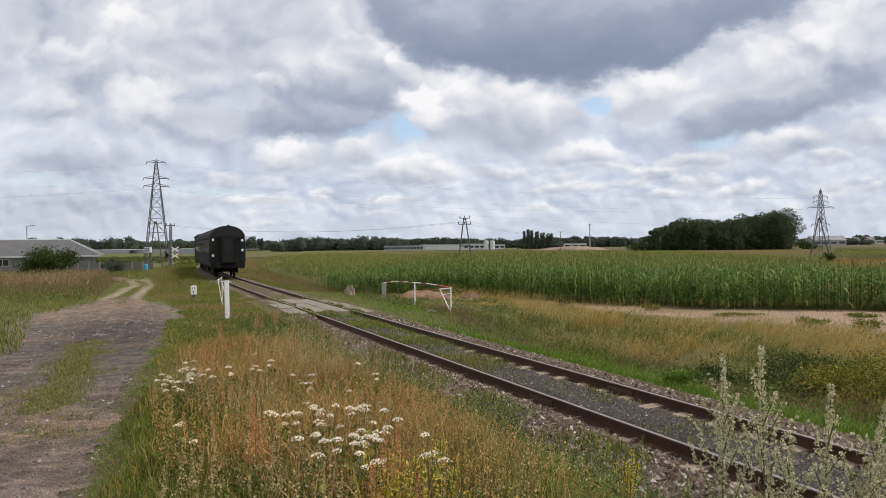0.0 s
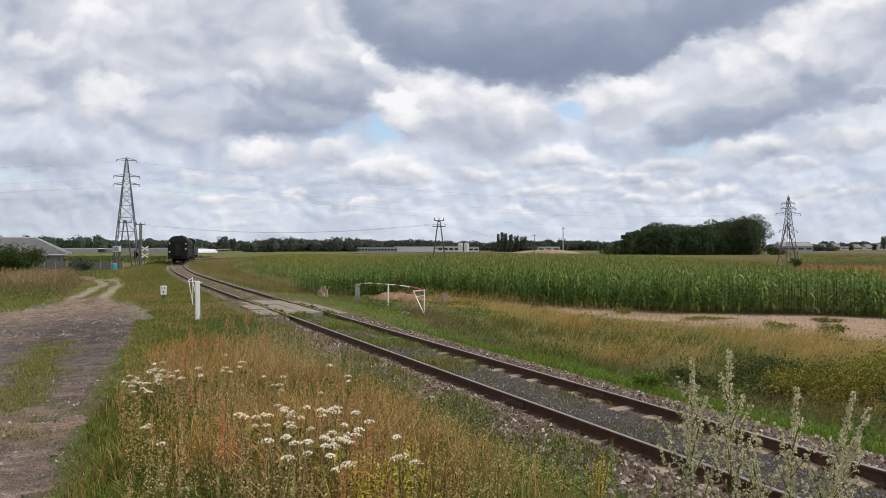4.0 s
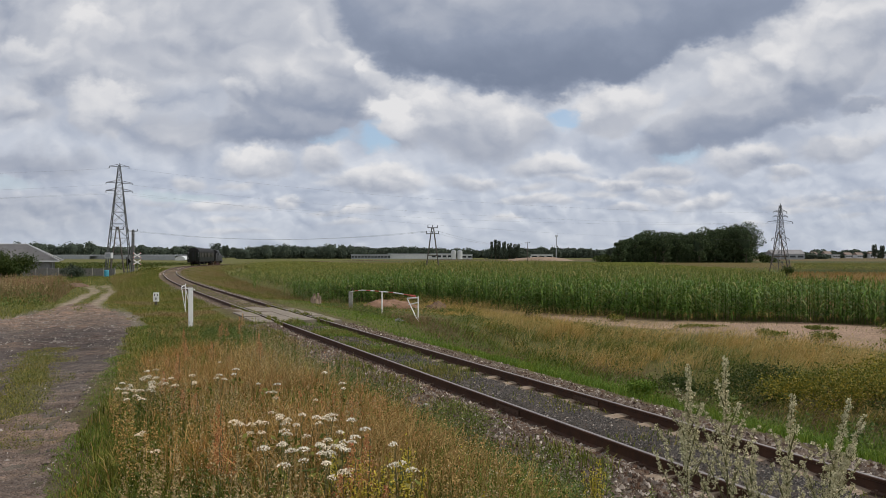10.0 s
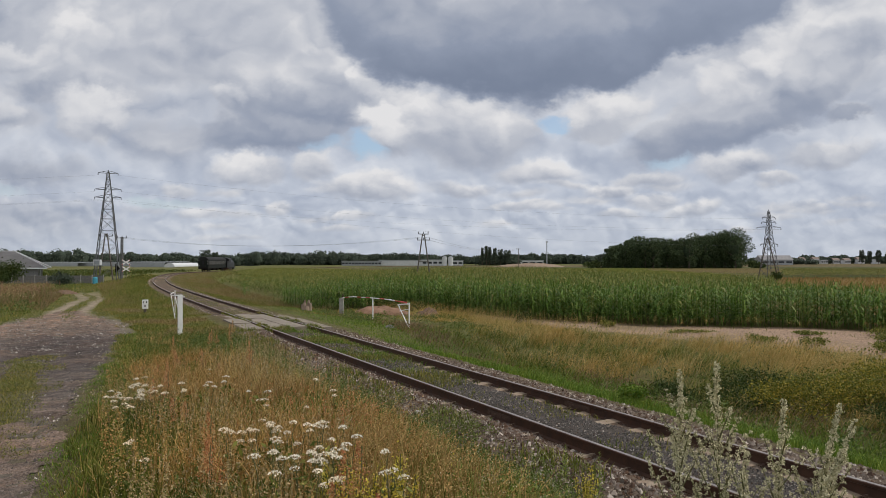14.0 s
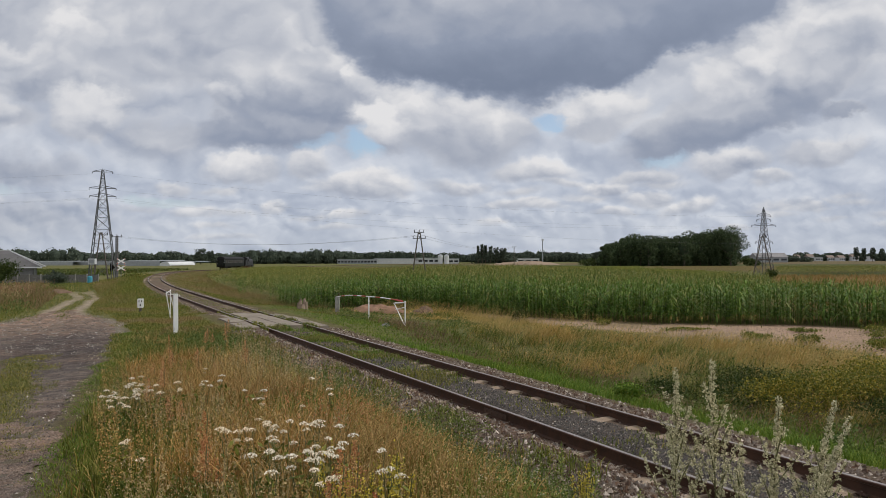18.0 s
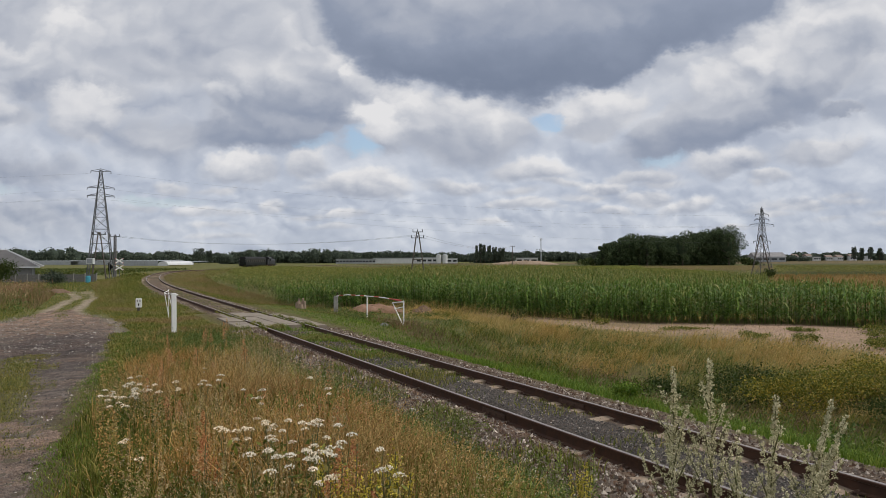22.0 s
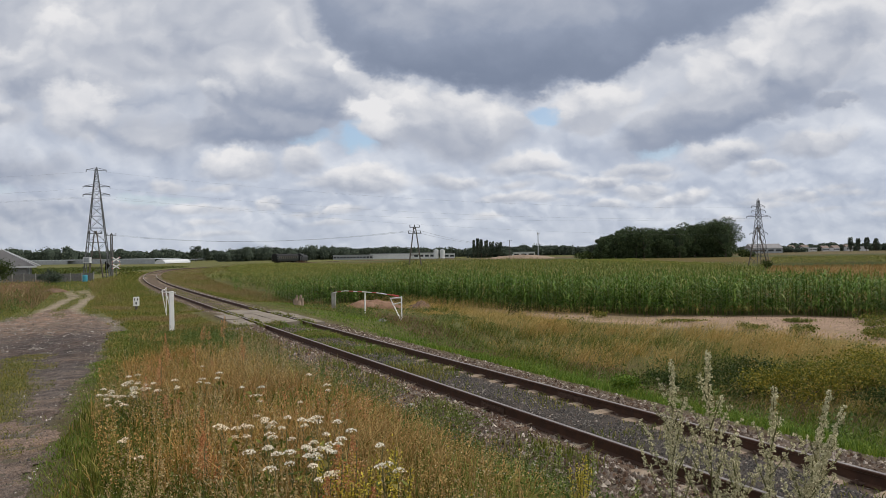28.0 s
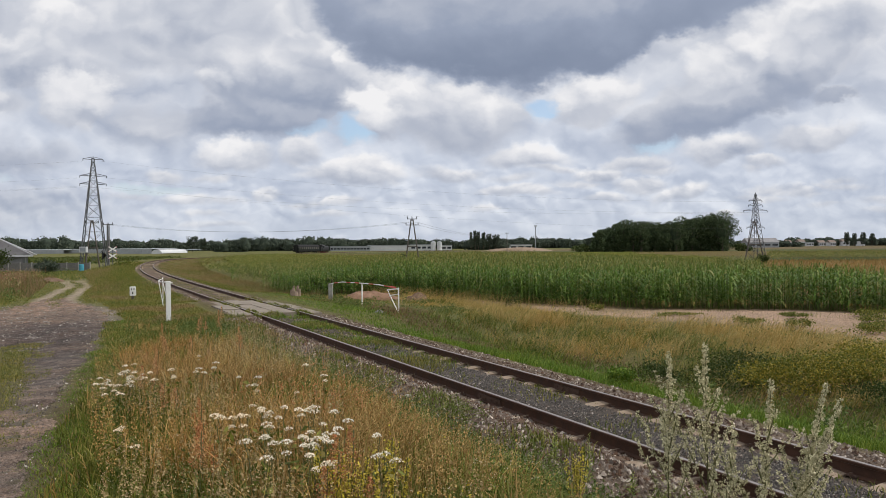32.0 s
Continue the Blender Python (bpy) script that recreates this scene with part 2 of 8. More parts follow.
def put(w, p, color=None, bump=None, height=0.01, rough=None):
    if color is not None:
        w.t.links.new(color, p.inputs["Base Color"])
    if rough is not None:
        w.t.links.new(rough, p.inputs["Roughness"])
    if bump is not None:
        b = w.n("ShaderNodeBump", {"Height": bump, "Distance": height, "Strength": 0.8})
        w.t.links.new(b.outputs[0], p.inputs["Normal"])


def worn(name, a, b, scale=6.0, fine=60.0, rough=0.8, metal=0.0, height=0.004, dirt=None, spec=0.3):
    """Two-tone surface with grain and stains."""
    def build(w, p):
        v = w.n("ShaderNodeTexCoord").outputs["Object"]
        n1, n2 = w.noise(v, scale, 5, 0.6), w.noise(v, fine, 3, 0.6)
        c = w.mix(w.step(n1, 0.35, 0.68), a, b)
        c = w.mix(0.35, c, w.mix(n2, tuple(x * 0.6 for x in a), tuple(min(1, x * 1.35) for x in b)))
        if dirt:
            c = w.mix(w.step(w.noise(v, scale * 0.37, 6, 0.65), 0.52, 0.72), c, dirt)
        put(w, p, c, w.math("ADD", n1, n2), height, w.step(n1, 0.2, 0.8, rough - 0.1, min(1.0, rough + 0.12)))
    return mat(name, build, rough, metal, spec)


def leafy(name, stops, rough=0.6, glow=0.25, dry=0.5):
    """Leaf and stalk material: each leaf takes its own tone; light passes through a little."""
    m = bpy.data.materials.new(name)
    m.use_nodes = True
    w = Net(m.node_tree)
    r = w.n("ShaderNodeNewGeometry").outputs["Random Per Island"]
    pos = w.n("ShaderNodeNewGeometry").outputs["Position"]
    c = w.ramp(r, stops)
    patch = w.noise(pos, 0.5, 3, 0.6)
    c = w.mix(w.step(patch, 0.3, 0.7, 0.0, dry), c, w.mix(1.0, c, (1.25, 0.95, 0.6), "MULTIPLY"))
    p = w.n("ShaderNodeBsdfPrincipled", {"Base Color": c, "Roughness": rough, "Specular IOR Level": 0.12})
    tr = w.n("ShaderNodeBsdfTranslucent", {"Color": c})
    mx = w.n("ShaderNodeMixShader", {0: glow, 1: p.outputs[0], 2: tr.outputs[0]})
    out = w.n("ShaderNodeOutputMaterial")
    w.t.links.new(mx.outputs[0], out.inputs[0])
    return m


def ground_build(w, p):
    v = w.n("ShaderNodeTexCoord").outputs["Object"]
    tint = w.n("ShaderNodeAttribute", attribute_name="land").outputs["Color"]
    n1, n2, n3 = w.noise(v, 0.35, 5, 0.6), w.noise(v, 5.0, 6, 0.65), w.noise(v, 55.0, 4, 0.7)
    c = w.mix(1.0, tint, w.ramp(n2, [(0.3, (0.62, 0.6, 0.58)), (0.5, (1, 1, 1)), (0.72, (1.28, 1.25, 1.2))]), "MULTIPLY")
    c = w.mix(1.0, c, w.ramp(n3, [(0.3, (0.55, 0.54, 0.53)), (0.5, (1, 1, 1)), (0.7, (1.4, 1.38, 1.35))]), "MULTIPLY")
    c = w.mix(1.0, c, w.ramp(n1, [(0.3, (0.85, 0.86, 0.84)), (0.7, (1.12, 1.1, 1.08))]), "MULTIPLY")
    put(w, p, c, w.math("ADD", w.math("MULTIPLY", n2, 1.5), n3), 0.03)


M_GROUND = mat("earth_and_turf", ground_build, 0.95, 0, 0.1)
GREEN_S = [(0.0, (0.055, 0.08, 0.016)), (0.5, (0.125, 0.157, 0.03)), (0.85, (0.22, 0.24, 0.065)), (1.0, (0.36, 0.30, 0.12))]
LUSH_S = [(0.0, (0.06, 0.12, 0.017)), (0.6, (0.12, 0.21, 0.03)), (1.0, (0.21, 0.28, 0.055))]
GOLD_S = [(0.0, (0.17, 0.115, 0.035)), (0.35, (0.32, 0.225, 0.085)), (0.7, (0.48, 0.36, 0.155)), (0.85, (0.45, 0.27, 0.12)), (1.0, (0.26, 0.25, 0.07))]
RUST_S = [(0.0, (0.38, 0.12, 0.07)), (0.4, (0.46, 0.26, 0.125)), (1.0, (0.47, 0.33, 0.17))]
CORN_S = [(0.0, (0.048, 0.094, 0.018)), (0.5, (0.098, 0.182, 0.032)), (0.88, (0.19, 0.28, 0.065)), (1.0, (0.27, 0.26, 0.09))]
TREE_S = [(0.0, (0.035, 0.055, 0.022)), (0.6, (0.065, 0.095, 0.034)), (1.0, (0.12, 0.15, 0.055))]
M_GREEN, M_LUSH, M_GOLD, M_RUST = leafy("green_grass", GREEN_S), leafy("lush_grass", LUSH_S), leafy("dry_grass", GOLD_S), leafy("sorrel_seed", RUST_S)
M_CORN, M_TREE = leafy("corn_leaf", CORN_S, 0.42, 0.28, 0.15), leafy("tree_leaf", TREE_S, 0.7, 0.12)
# distance haze is mixed into this leaf colour: paler and bluer
M_FARTREE = leafy("hazed_far_leaf", [(0, (0.044, 0.058, 0.047)), (0.6, (0.072, 0.092, 0.067)), (1, (0.115, 0.138, 0.092))], 0.85, 0.08, 0.0)
M_TURF = leafy("short_turf", [(0, (0.085, 0.105, 0.026)), (0.5, (0.165, 0.18, 0.045)), (1, (0.29, 0.265, 0.095))])
M_PALESEED = leafy("pale_seed", [(0, (0.24, 0.20, 0.10)), (0.6, (0.34, 0.28, 0.15)), (1, (0.45, 0.38, 0.24))])
M_CORNBASE = leafy("withered_corn_leaf", [(0, (0.13, 0.16, 0.045)), (0.5, (0.24, 0.21, 0.07)), (1, (0.34, 0.22, 0.085))])
STRAW_S = [(0.0, (0.24, 0.22, 0.06)), (0.4, (0.42, 0.305, 0.115)), (0.75, (0.54, 0.40, 0.18)), (1.0, (0.27, 0.26, 0.08))]
M_SPIKE = leafy("bright_weed_leaf", [(0, (0.10, 0.16, 0.03)), (0.6, (0.19, 0.25, 0.05)), (1, (0.34, 0.36, 0.08))], 0.55, 0.3, 0.1)
M_AMBER = leafy("amber_grass", [(0, (0.26, 0.14, 0.05)), (0.5, (0.42, 0.24, 0.09)), (1, (0.52, 0.35, 0.15))])
M_STRAW = leafy("straw_grass", STRAW_S)
M_SAGE = leafy("pale_mugwort", [(0, (0.34, 0.35, 0.20)), (0.5, (0.55, 0.53, 0.36)), (1, (0.76, 0.72, 0.53))], 0.8, 0.25, 0.15)
M_PETAL = leafy("yarrow_petal", [(0, (0.66, 0.66, 0.58)), (1, (0.85, 0.85, 0.80))], 0.7, 0.15)
M_BLOSSOM = leafy("cream_blossom", [(0, (0.40, 0.36, 0.24)), (1, (0.66, 0.62, 0.48))], 0.8, 0.2)
M_YELLOW = leafy("yellow_bloom", [(0, (0.42, 0.38, 0.05)), (1, (0.55, 0.48, 0.10))], 0.7)
M_STEM = worn("plant_stem", (0.10, 0.12, 0.04), (0.17, 0.15, 0.07), 20, 90)
M_RAIL = worn("rusty_rail", (0.044, 0.024, 0.017), (0.095, 0.048, 0.031), 9, 80, 0.7, 0.25, 0.003)
M_RAILTOP = worn("worn_rail_head", (0.24, 0.21, 0.20), (0.34, 0.31, 0.29), 7, 90, 0.42, 0.6, 0.001)
M_SLEEPER = worn("old_concrete_sleeper", (0.21, 0.15, 0.105), (0.34, 0.275, 0.205), 5, 50, 0.9, 0, 0.01, (0.17, 0.09, 0.055))
M_SLAB = worn("concrete_slab", (0.165, 0.138, 0.11), (0.27, 0.232, 0.188), 2.5, 45, 0.9, 0, 0.006, (0.11, 0.095, 0.07))
M_STEEL = worn("fastening_steel", (0.07, 0.045, 0.035), (0.13, 0.08, 0.06), 30, 120, 0.75, 0.3)
M_WHITE = worn("white_paint", (0.76, 0.76, 0.74), (0.84, 0.84, 0.82), 4, 40, 0.6, 0, 0.003, (0.62, 0.60, 0.56))
M_RED = worn("red_paint", (0.42, 0.05, 0.04), (0.52, 0.09, 0.07), 8, 60, 0.6, 0, 0.002, (0.30, 0.10, 0.08))
M_BLACK = worn("black_print", (0.015, 0.015, 0.016), (0.035, 0.035, 0.035), 10, 60, 0.6)
M_CONC = worn("weathered_concrete", (0.26, 0.25, 0.23), (0.38, 0.37, 0.34), 3, 40, 0.92, 0, 0.008, (0.17, 0.165, 0.15))
M_LATTICE = worn("grey_galvanised_steel", (0.085, 0.09, 0.095), (0.14, 0.145, 0.15), 2, 30, 0.75, 0.3)
M_WIRE = worn("aluminium_wire", (0.16, 0.17, 0.18), (0.22, 0.23, 0.24), 1, 9, 0.6, 0.4)
M_WOOD = worn("weathered_pole_wood", (0.075, 0.065, 0.055), (0.13, 0.115, 0.10), 3, 40, 0.9)
M_POLE = worn("sooty_pole_concrete", (0.13, 0.125, 0.12), (0.19, 0.185, 0.18), 3, 40, 0.9)
M_BARK = worn("tree_bark", (0.07, 0.06, 0.045), (0.13, 0.11, 0.085), 3, 30, 0.95, 0, 0.02)
M_COACH = worn("dark_green_coach_paint", (0.011, 0.014, 0.012), (0.018, 0.022, 0.019), 1.5, 30, 0.75, 0, 0.002, (0.028, 0.026, 0.022), 0.15)
M_COACHBAND = worn("olive_window_band_paint", (0.045, 0.041, 0.032), (0.065, 0.058, 0.046), 1.5, 30, 0.75, 0, 0.002)
M_ROOF = worn("sooty_coach_roof", (0.014, 0.014, 0.015), (0.024, 0.024, 0.025), 1.0, 25, 0.9, 0, 0.003)
M_UNDER = worn("sooty_running_gear", (0.010, 0.009, 0.009), (0.022, 0.019, 0.017), 4, 30, 0.85, 0, 0.004, None, 0.12)
M_LOCO = worn("black_engine_paint", (0.015, 0.015, 0.016), (0.03, 0.03, 0.03), 3, 30, 0.45)
M_REDWHEEL = worn("red_wheel_paint", (0.07, 0.014, 0.012), (0.11, 0.02, 0.016), 5, 30, 0.65)
M_LAMP = worn("white_tail_board", (0.72, 0.72, 0.70), (0.85, 0.85, 0.83), 9, 60, 0.5)
M_SHEETROOF = worn("grey_fibre_cement_roof", (0.19, 0.185, 0.19), (0.26, 0.255, 0.26), 0.6, 12, 0.85, 0, 0.01, (0.27, 0.265, 0.26))
M_PLASTER = worn("grey_block_wall", (0.15, 0.15, 0.155), (0.22, 0.22, 0.225), 0.8, 14, 0.9, 0, 0.01)
M_BLUE = worn("turquoise_plastic", (0.05, 0.26, 0.36), (0.07, 0.32, 0.42), 4, 30, 0.5)
M_FARWHITE = worn("pale_cladding", (0.50, 0.52, 0.54), (0.62, 0.63, 0.64), 0.05, 0.6, 0.7, 0, 0.01)
M_FARGREY = worn("grey_cladding", (0.25, 0.27, 0.29), (0.34, 0.36, 0.38), 0.05, 0.6, 0.7, 0, 0.01)
M_TILE = worn("brown_roof_tile", (0.17, 0.13, 0.11), (0.25, 0.20, 0.17), 0.3, 3, 0.85)
M_STONE = worn("pale_field_stone", (0.32, 0.30, 0.27), (0.46, 0.43, 0.38), 6, 50, 0.9, 0, 0.01)
M_DARKSOIL = worn("dark_brown_soil", (0.11, 0.07, 0.048), (0.19, 0.125, 0.085), 3, 40, 0.95, 0, 0.03)
M_PALESOIL = worn("pale_bare_soil", (0.22, 0.16, 0.118), (0.30, 0.225, 0.165), 0.3, 4, 0.95, 0, 0.03)
M_SOIL = worn("reddish_soil", (0.15, 0.085, 0.055), (0.27, 0.165, 0.11), 3, 40, 0.95, 0, 0.03)


def ballast_build(w, p):
    r = w.n("ShaderNodeNewGeometry").outputs["Random Per Island"]
    v = w.n("ShaderNodeTexCoord").outputs["Object"]
    c = w.ramp(r, [(0, (0.075, 0.052, 0.039)), (0.4, (0.15, 0.118, 0.098)), (0.8, (0.26, 0.217, 0.183)), (1, (0.50, 0.45, 0.40))])
    put(w, p, w.mix(0.4, c, w.mix(1.0, c, w.ramp(w.noise(v, 60, 3), [(0.3, (0.5, 0.45, 0.42)), (0.7, (1.3, 1.3, 1.3))]), "MULTIPLY")))


M_BALLAST = mat("crushed_stone", ballast_build, 0.9, 0, 0.2)


def gravel_build(w, p):
    r = w.n("ShaderNodeNewGeometry").outputs["Random Per Island"]
    put(w, p, w.ramp(r, [(0, (0.06, 0.052, 0.048)), (0.4, (0.115, 0.10, 0.092)), (0.75, (0.25, 0.215, 0.19)), (1, (0.48, 0.44, 0.40))]))


def lane_build(w, p):
    v = w.n("ShaderNodeTexCoord").outputs["Object"]
    warp = w.vec("ADD", v, w.vec("MULTIPLY", w.n("ShaderNodeTexNoise", {"Vector": v, "Scale": 9.0, "Detail": 3}).outputs["Color"], (0.08, 0.08, 0.08)))
    big = w.n("ShaderNodeTexVoronoi", {"Vector": warp, "Scale": 16.0}, feature="F1")
    small = w.n("ShaderNodeTexVoronoi", {"Vector": warp, "Scale": 42.0}, feature="F1")
    n1, n2, n3 = w.noise(v, 0.55, 5, 0.65), w.noise(v, 3.1, 6, 0.68), w.noise(v, 21, 5, 0.7)
    earth = w.ramp(n2, [(0.32, (0.056, 0.046, 0.041)), (0.48, (0.115, 0.095, 0.083)), (0.62, (0.22, 0.18, 0.157))])
    earth = w.mix(w.step(n1, 0.42, 0.66), earth, w.mix(1.0, earth, (1.45, 1.28, 1.12), "MULTIPLY"))
    pick = w.n("ShaderNodeSeparateXYZ", {0: big.outputs["Color"]}).outputs["X"]
    stone = w.math("MULTIPLY", w.step(pick, 0.55, 0.62), w.step(big.outputs["Distance"], 0.018, 0.034, 1.0, 0.0))
    pick2 = w.n("ShaderNodeSeparateXYZ", {0: small.outputs["Color"]}).outputs["Y"]
    c = w.mix(w.math("MULTIPLY", w.step(pick2, 0.4, 0.5), 0.55), earth, w.ramp(pick2, [(0.4, (0.042, 0.037, 0.034)), (0.7, (0.125, 0.110, 0.102)), (1, (0.22, 0.195, 0.18))]))
    c = w.mix(w.n("ShaderNodeAttribute", attribute_name="sandy").outputs["Fac"], c, w.mix(1.0, c, (1.75, 1.5, 1.3), "MULTIPLY"))
    c = w.mix(w.n("ShaderNodeAttribute", attribute_name="damp").outputs["Fac"], c, w.mix(1.0, c, (0.55, 0.53, 0.56), "MULTIPLY"))
    c = w.mix(stone, c, w.ramp(pick, [(0.55, (0.13, 0.12, 0.11)), (1.0, (0.33, 0.305, 0.28))]))
    rise = w.math("ADD", w.math("MULTIPLY", stone, 0.8), w.math("ADD", w.math("MULTIPLY", n3, 0.9), w.math("SUBTRACT", n2, small.outputs["Distance"])))
    put(w, p, c, rise, 0.05)


M_LANE = mat("stony_lane", lane_build, 0.95, 0, 0.1)
M_GRAVEL = mat("lane_gravel", gravel_build, 0.95, 0, 0.1)


def glass_build(w, p):
    p.inputs["Base Color"].default_value = (0.03, 0.035, 0.04, 1)


M_GLASS = mat("dark_window_glass", glass_build, 0.08, 0, 0.6)
M_DIRTYGLASS = worn("sooty_glass", (0.012, 0.013, 0.014), (0.024, 0.025, 0.026), 5, 40, 0.6, 0, 0.001, None, 0.15)


# ---- plan: the track's centre line and the lie of the land ----
HEAD0 = radians(-27.4)
STEP = 0.5
LINE_S = np.arange(-100, 600, STEP)
LINE_K = np.interp(LINE_S, [30, 70, 120, 180], [0, 1 / 500, 1 / 500, 1 / 400])
LINE_T = HEAD0 + np.cumsum(LINE_K) * STEP
LINE_P = np.cumsum(np.stack([np.sin(LINE_T), np.cos(LINE_T)], 1), 0) * STEP
LINE_P = LINE_P - LINE_P[200] + 6.555 * np.array([math.cos(HEAD0), -math.sin(HEAD0)])
NEAR_S, NEAR_T, NEAR_P = LINE_S[40::4], LINE_T[40::4], LINE_P[40::4]


def grade(s):
    """The line falls a little on the far curve."""
    k = np.clip((s - 130) / 115, 0, 1)
    return -0.62 * k * k * (3 - 2 * k)


def on_track(s, o=0.0, z=0.0):
    """The place at s metres along the track and o metres to its right, and the heading there."""
    i = (np.asarray(s, float) + 100) / STEP
    x, y, h = (np.interp(i, np.arange(len(LINE_S)), a) for a in (LINE_P[:, 0], LINE_P[:, 1], LINE_T))
    return x + o * np.cos(h), y - o * np.sin(h), z + grade(np.asarray(s, float)) + 0 * x, h


def track_of(x, y):
    """Metres along the track and to its right, for arrays of places."""
    x, y = np.ravel(np.asarray(x, float)), np.ravel(np.asarray(y, float))
    s, o = np.empty_like(x), np.empty_like(x)
    for a in range(0, len(x), 8000):
        dx, dy = x[a:a + 8000, None] - NEAR_P[None, :, 0], y[a:a + 8000, None] - NEAR_P[None, :, 1]
        i = (dx * dx + dy * dy).argmin(1)
        k = np.arange(len(i))
        ex, ey, h = dx[k, i], dy[k, i], NEAR_T[i]
        s[a:a + 8000] = NEAR_S[i] + ex * np.sin(h) + ey * np.cos(h)
        o[a:a + 8000] = ex * np.cos(h) - ey * np.sin(h)
    return s, o


def wavy(x, y, size, seed=0.0):
    """Smooth noise from -1 to 1 over about that many metres."""
    a, b = x / size + seed * 7.3, y / size - seed * 3.1
    return (np.sin(1.7 * a + 1.3 * np.sin(1.1 * b + seed)) + np.sin(1.9 * b + 1.7 * np.sin(0.9 * a - seed)) + np.sin(1.3 * (a + b) + 2 * np.sin(0.7 * (a - b)))) / 3


def smooth(v, lo, hi):
    k = np.clip((v - lo) / (hi - lo), 0, 1)
    return k * k * (3 - 2 * k)


def ground_z(x, y, so=None):
    x, y = np.ravel(np.asarray(x, float)), np.ravel(np.asarray(y, float))
    s, o = so if so else track_of(x, y)
    crossing = smooth(s, 20, 25) * (1 - smooth(s, 37, 43))
    bed = -0.165 + 0.012 * wavy(x, y, 0.23, 2) + 0.010 * wavy(x, y, 0.6, 4)
    bed = bed + 0.15 * (np.exp(-((s - 24.4) / 0.6) ** 2) + np.exp(-((s - 31.6) / 0.6) ** 2)) * (np.abs(np.abs(o) - 0.753) > 0.12)
    bed = bed + np.interp(np.abs(o), [0.40, 0.58, 0.95, 1.15, 1.45, 1.6], [0.045, 0.004, 0.004, 0.035, 0.035, 0.0])
    right = np.interp(o, [0, 1.5, 2.0, 3.2, 5.4, 7.0, 9.0, 14.0], [0, 0, -0.06, -0.40, -0.98, -1.0, -0.82, -0.83]) + bed
    right = right * (1 - crossing) + crossing * np.interp(o, [0, 1.3, 2.6, 6, 12, 14], [-0.165, -0.12, -0.09, -0.5, -0.9, -1.0])
    over = smooth(s, 22, 24.3) * (1 - smooth(s, 31.4, 34)) * smooth(-o, 0.8, 0.95) * (1 - smooth(-o, 2.6, 4))
    bank = np.interp(s, [-40, -5, 4, 12, 21, 30, 55, 110], [0.70, 0.62, 0.55, 0.33, 0.06, -0.05, -0.40, -0.9])
    k = smooth(-o, 1.9, np.interp(s, [0, 20, 60], [4.6, 3.4, 7.0]))
    left = (bed - 0.08 * smooth(-o, 1.5, 2.1)) * (1 - k) + bank * k
    left = left * (1 - over) - 0.035 * over
    left = left + (-0.9 - left) * smooth(-o, 10, 45) * smooth(s, 5, 60)
    ruts = smooth(-o, 6.6, 7.2) * (1 - smooth(-o, 9.2, 10)) * (1 - smooth(s, 30, 36))
    left = left - 0.05 * ruts + 0.04 * ruts * np.exp(-((o + 7.5) / 0.4) ** 2)
    z = np.where(o > 0, right, left)
    far = smooth(s, 520, 560)
    z = z * (1 - far) - 1.0 * far
    z = z + grade(s) * np.clip((z + 1.0) / 0.84, 0, 1)
    return z + 0.025 * wavy(x, y, 2.3, 1) * smooth(np.abs(o), 2.2, 4) + 0.012 * wavy(x, y, 0.5, 3) * smooth(np.abs(o), 2.2, 4)


FRONT_X = [-40, -25, -15, -8.4, -4, -1, 3.7, 6.6, 11.7, 17, 20.5, 60]
FRONT_Y = [110, 79, 55, 47.5, 48, 46.5, 40.4, 38.5, 35.4, 34.6, 33, 30]


def lane_edge(s):
    """Metres left of the track's centre at which the bank's grass gives way to the lane."""
    return np.interp(s, [-5, 6, 10.1, 15.1, 18.5, 24], [7.0, 6.98, 6.74, 6.28, 5.95, 5.55])


def in_corn(x, y, o):
    """The big maize field: behind its front edge, right of the track, left of the golden field."""
    return (y > np.interp(x, FRONT_X, FRONT_Y) + 0.35 * wavy(x, y, 1.5, 5)) & (o > 7) & (x < np.maximum(np.interp(y, [38, 50], [28.0, 22.0]), y * np.interp(y, [44, 105, 150], [0.46, 0.46, 0.31]))) & (y < np.interp(x, [-60, -20], [250, 185]))


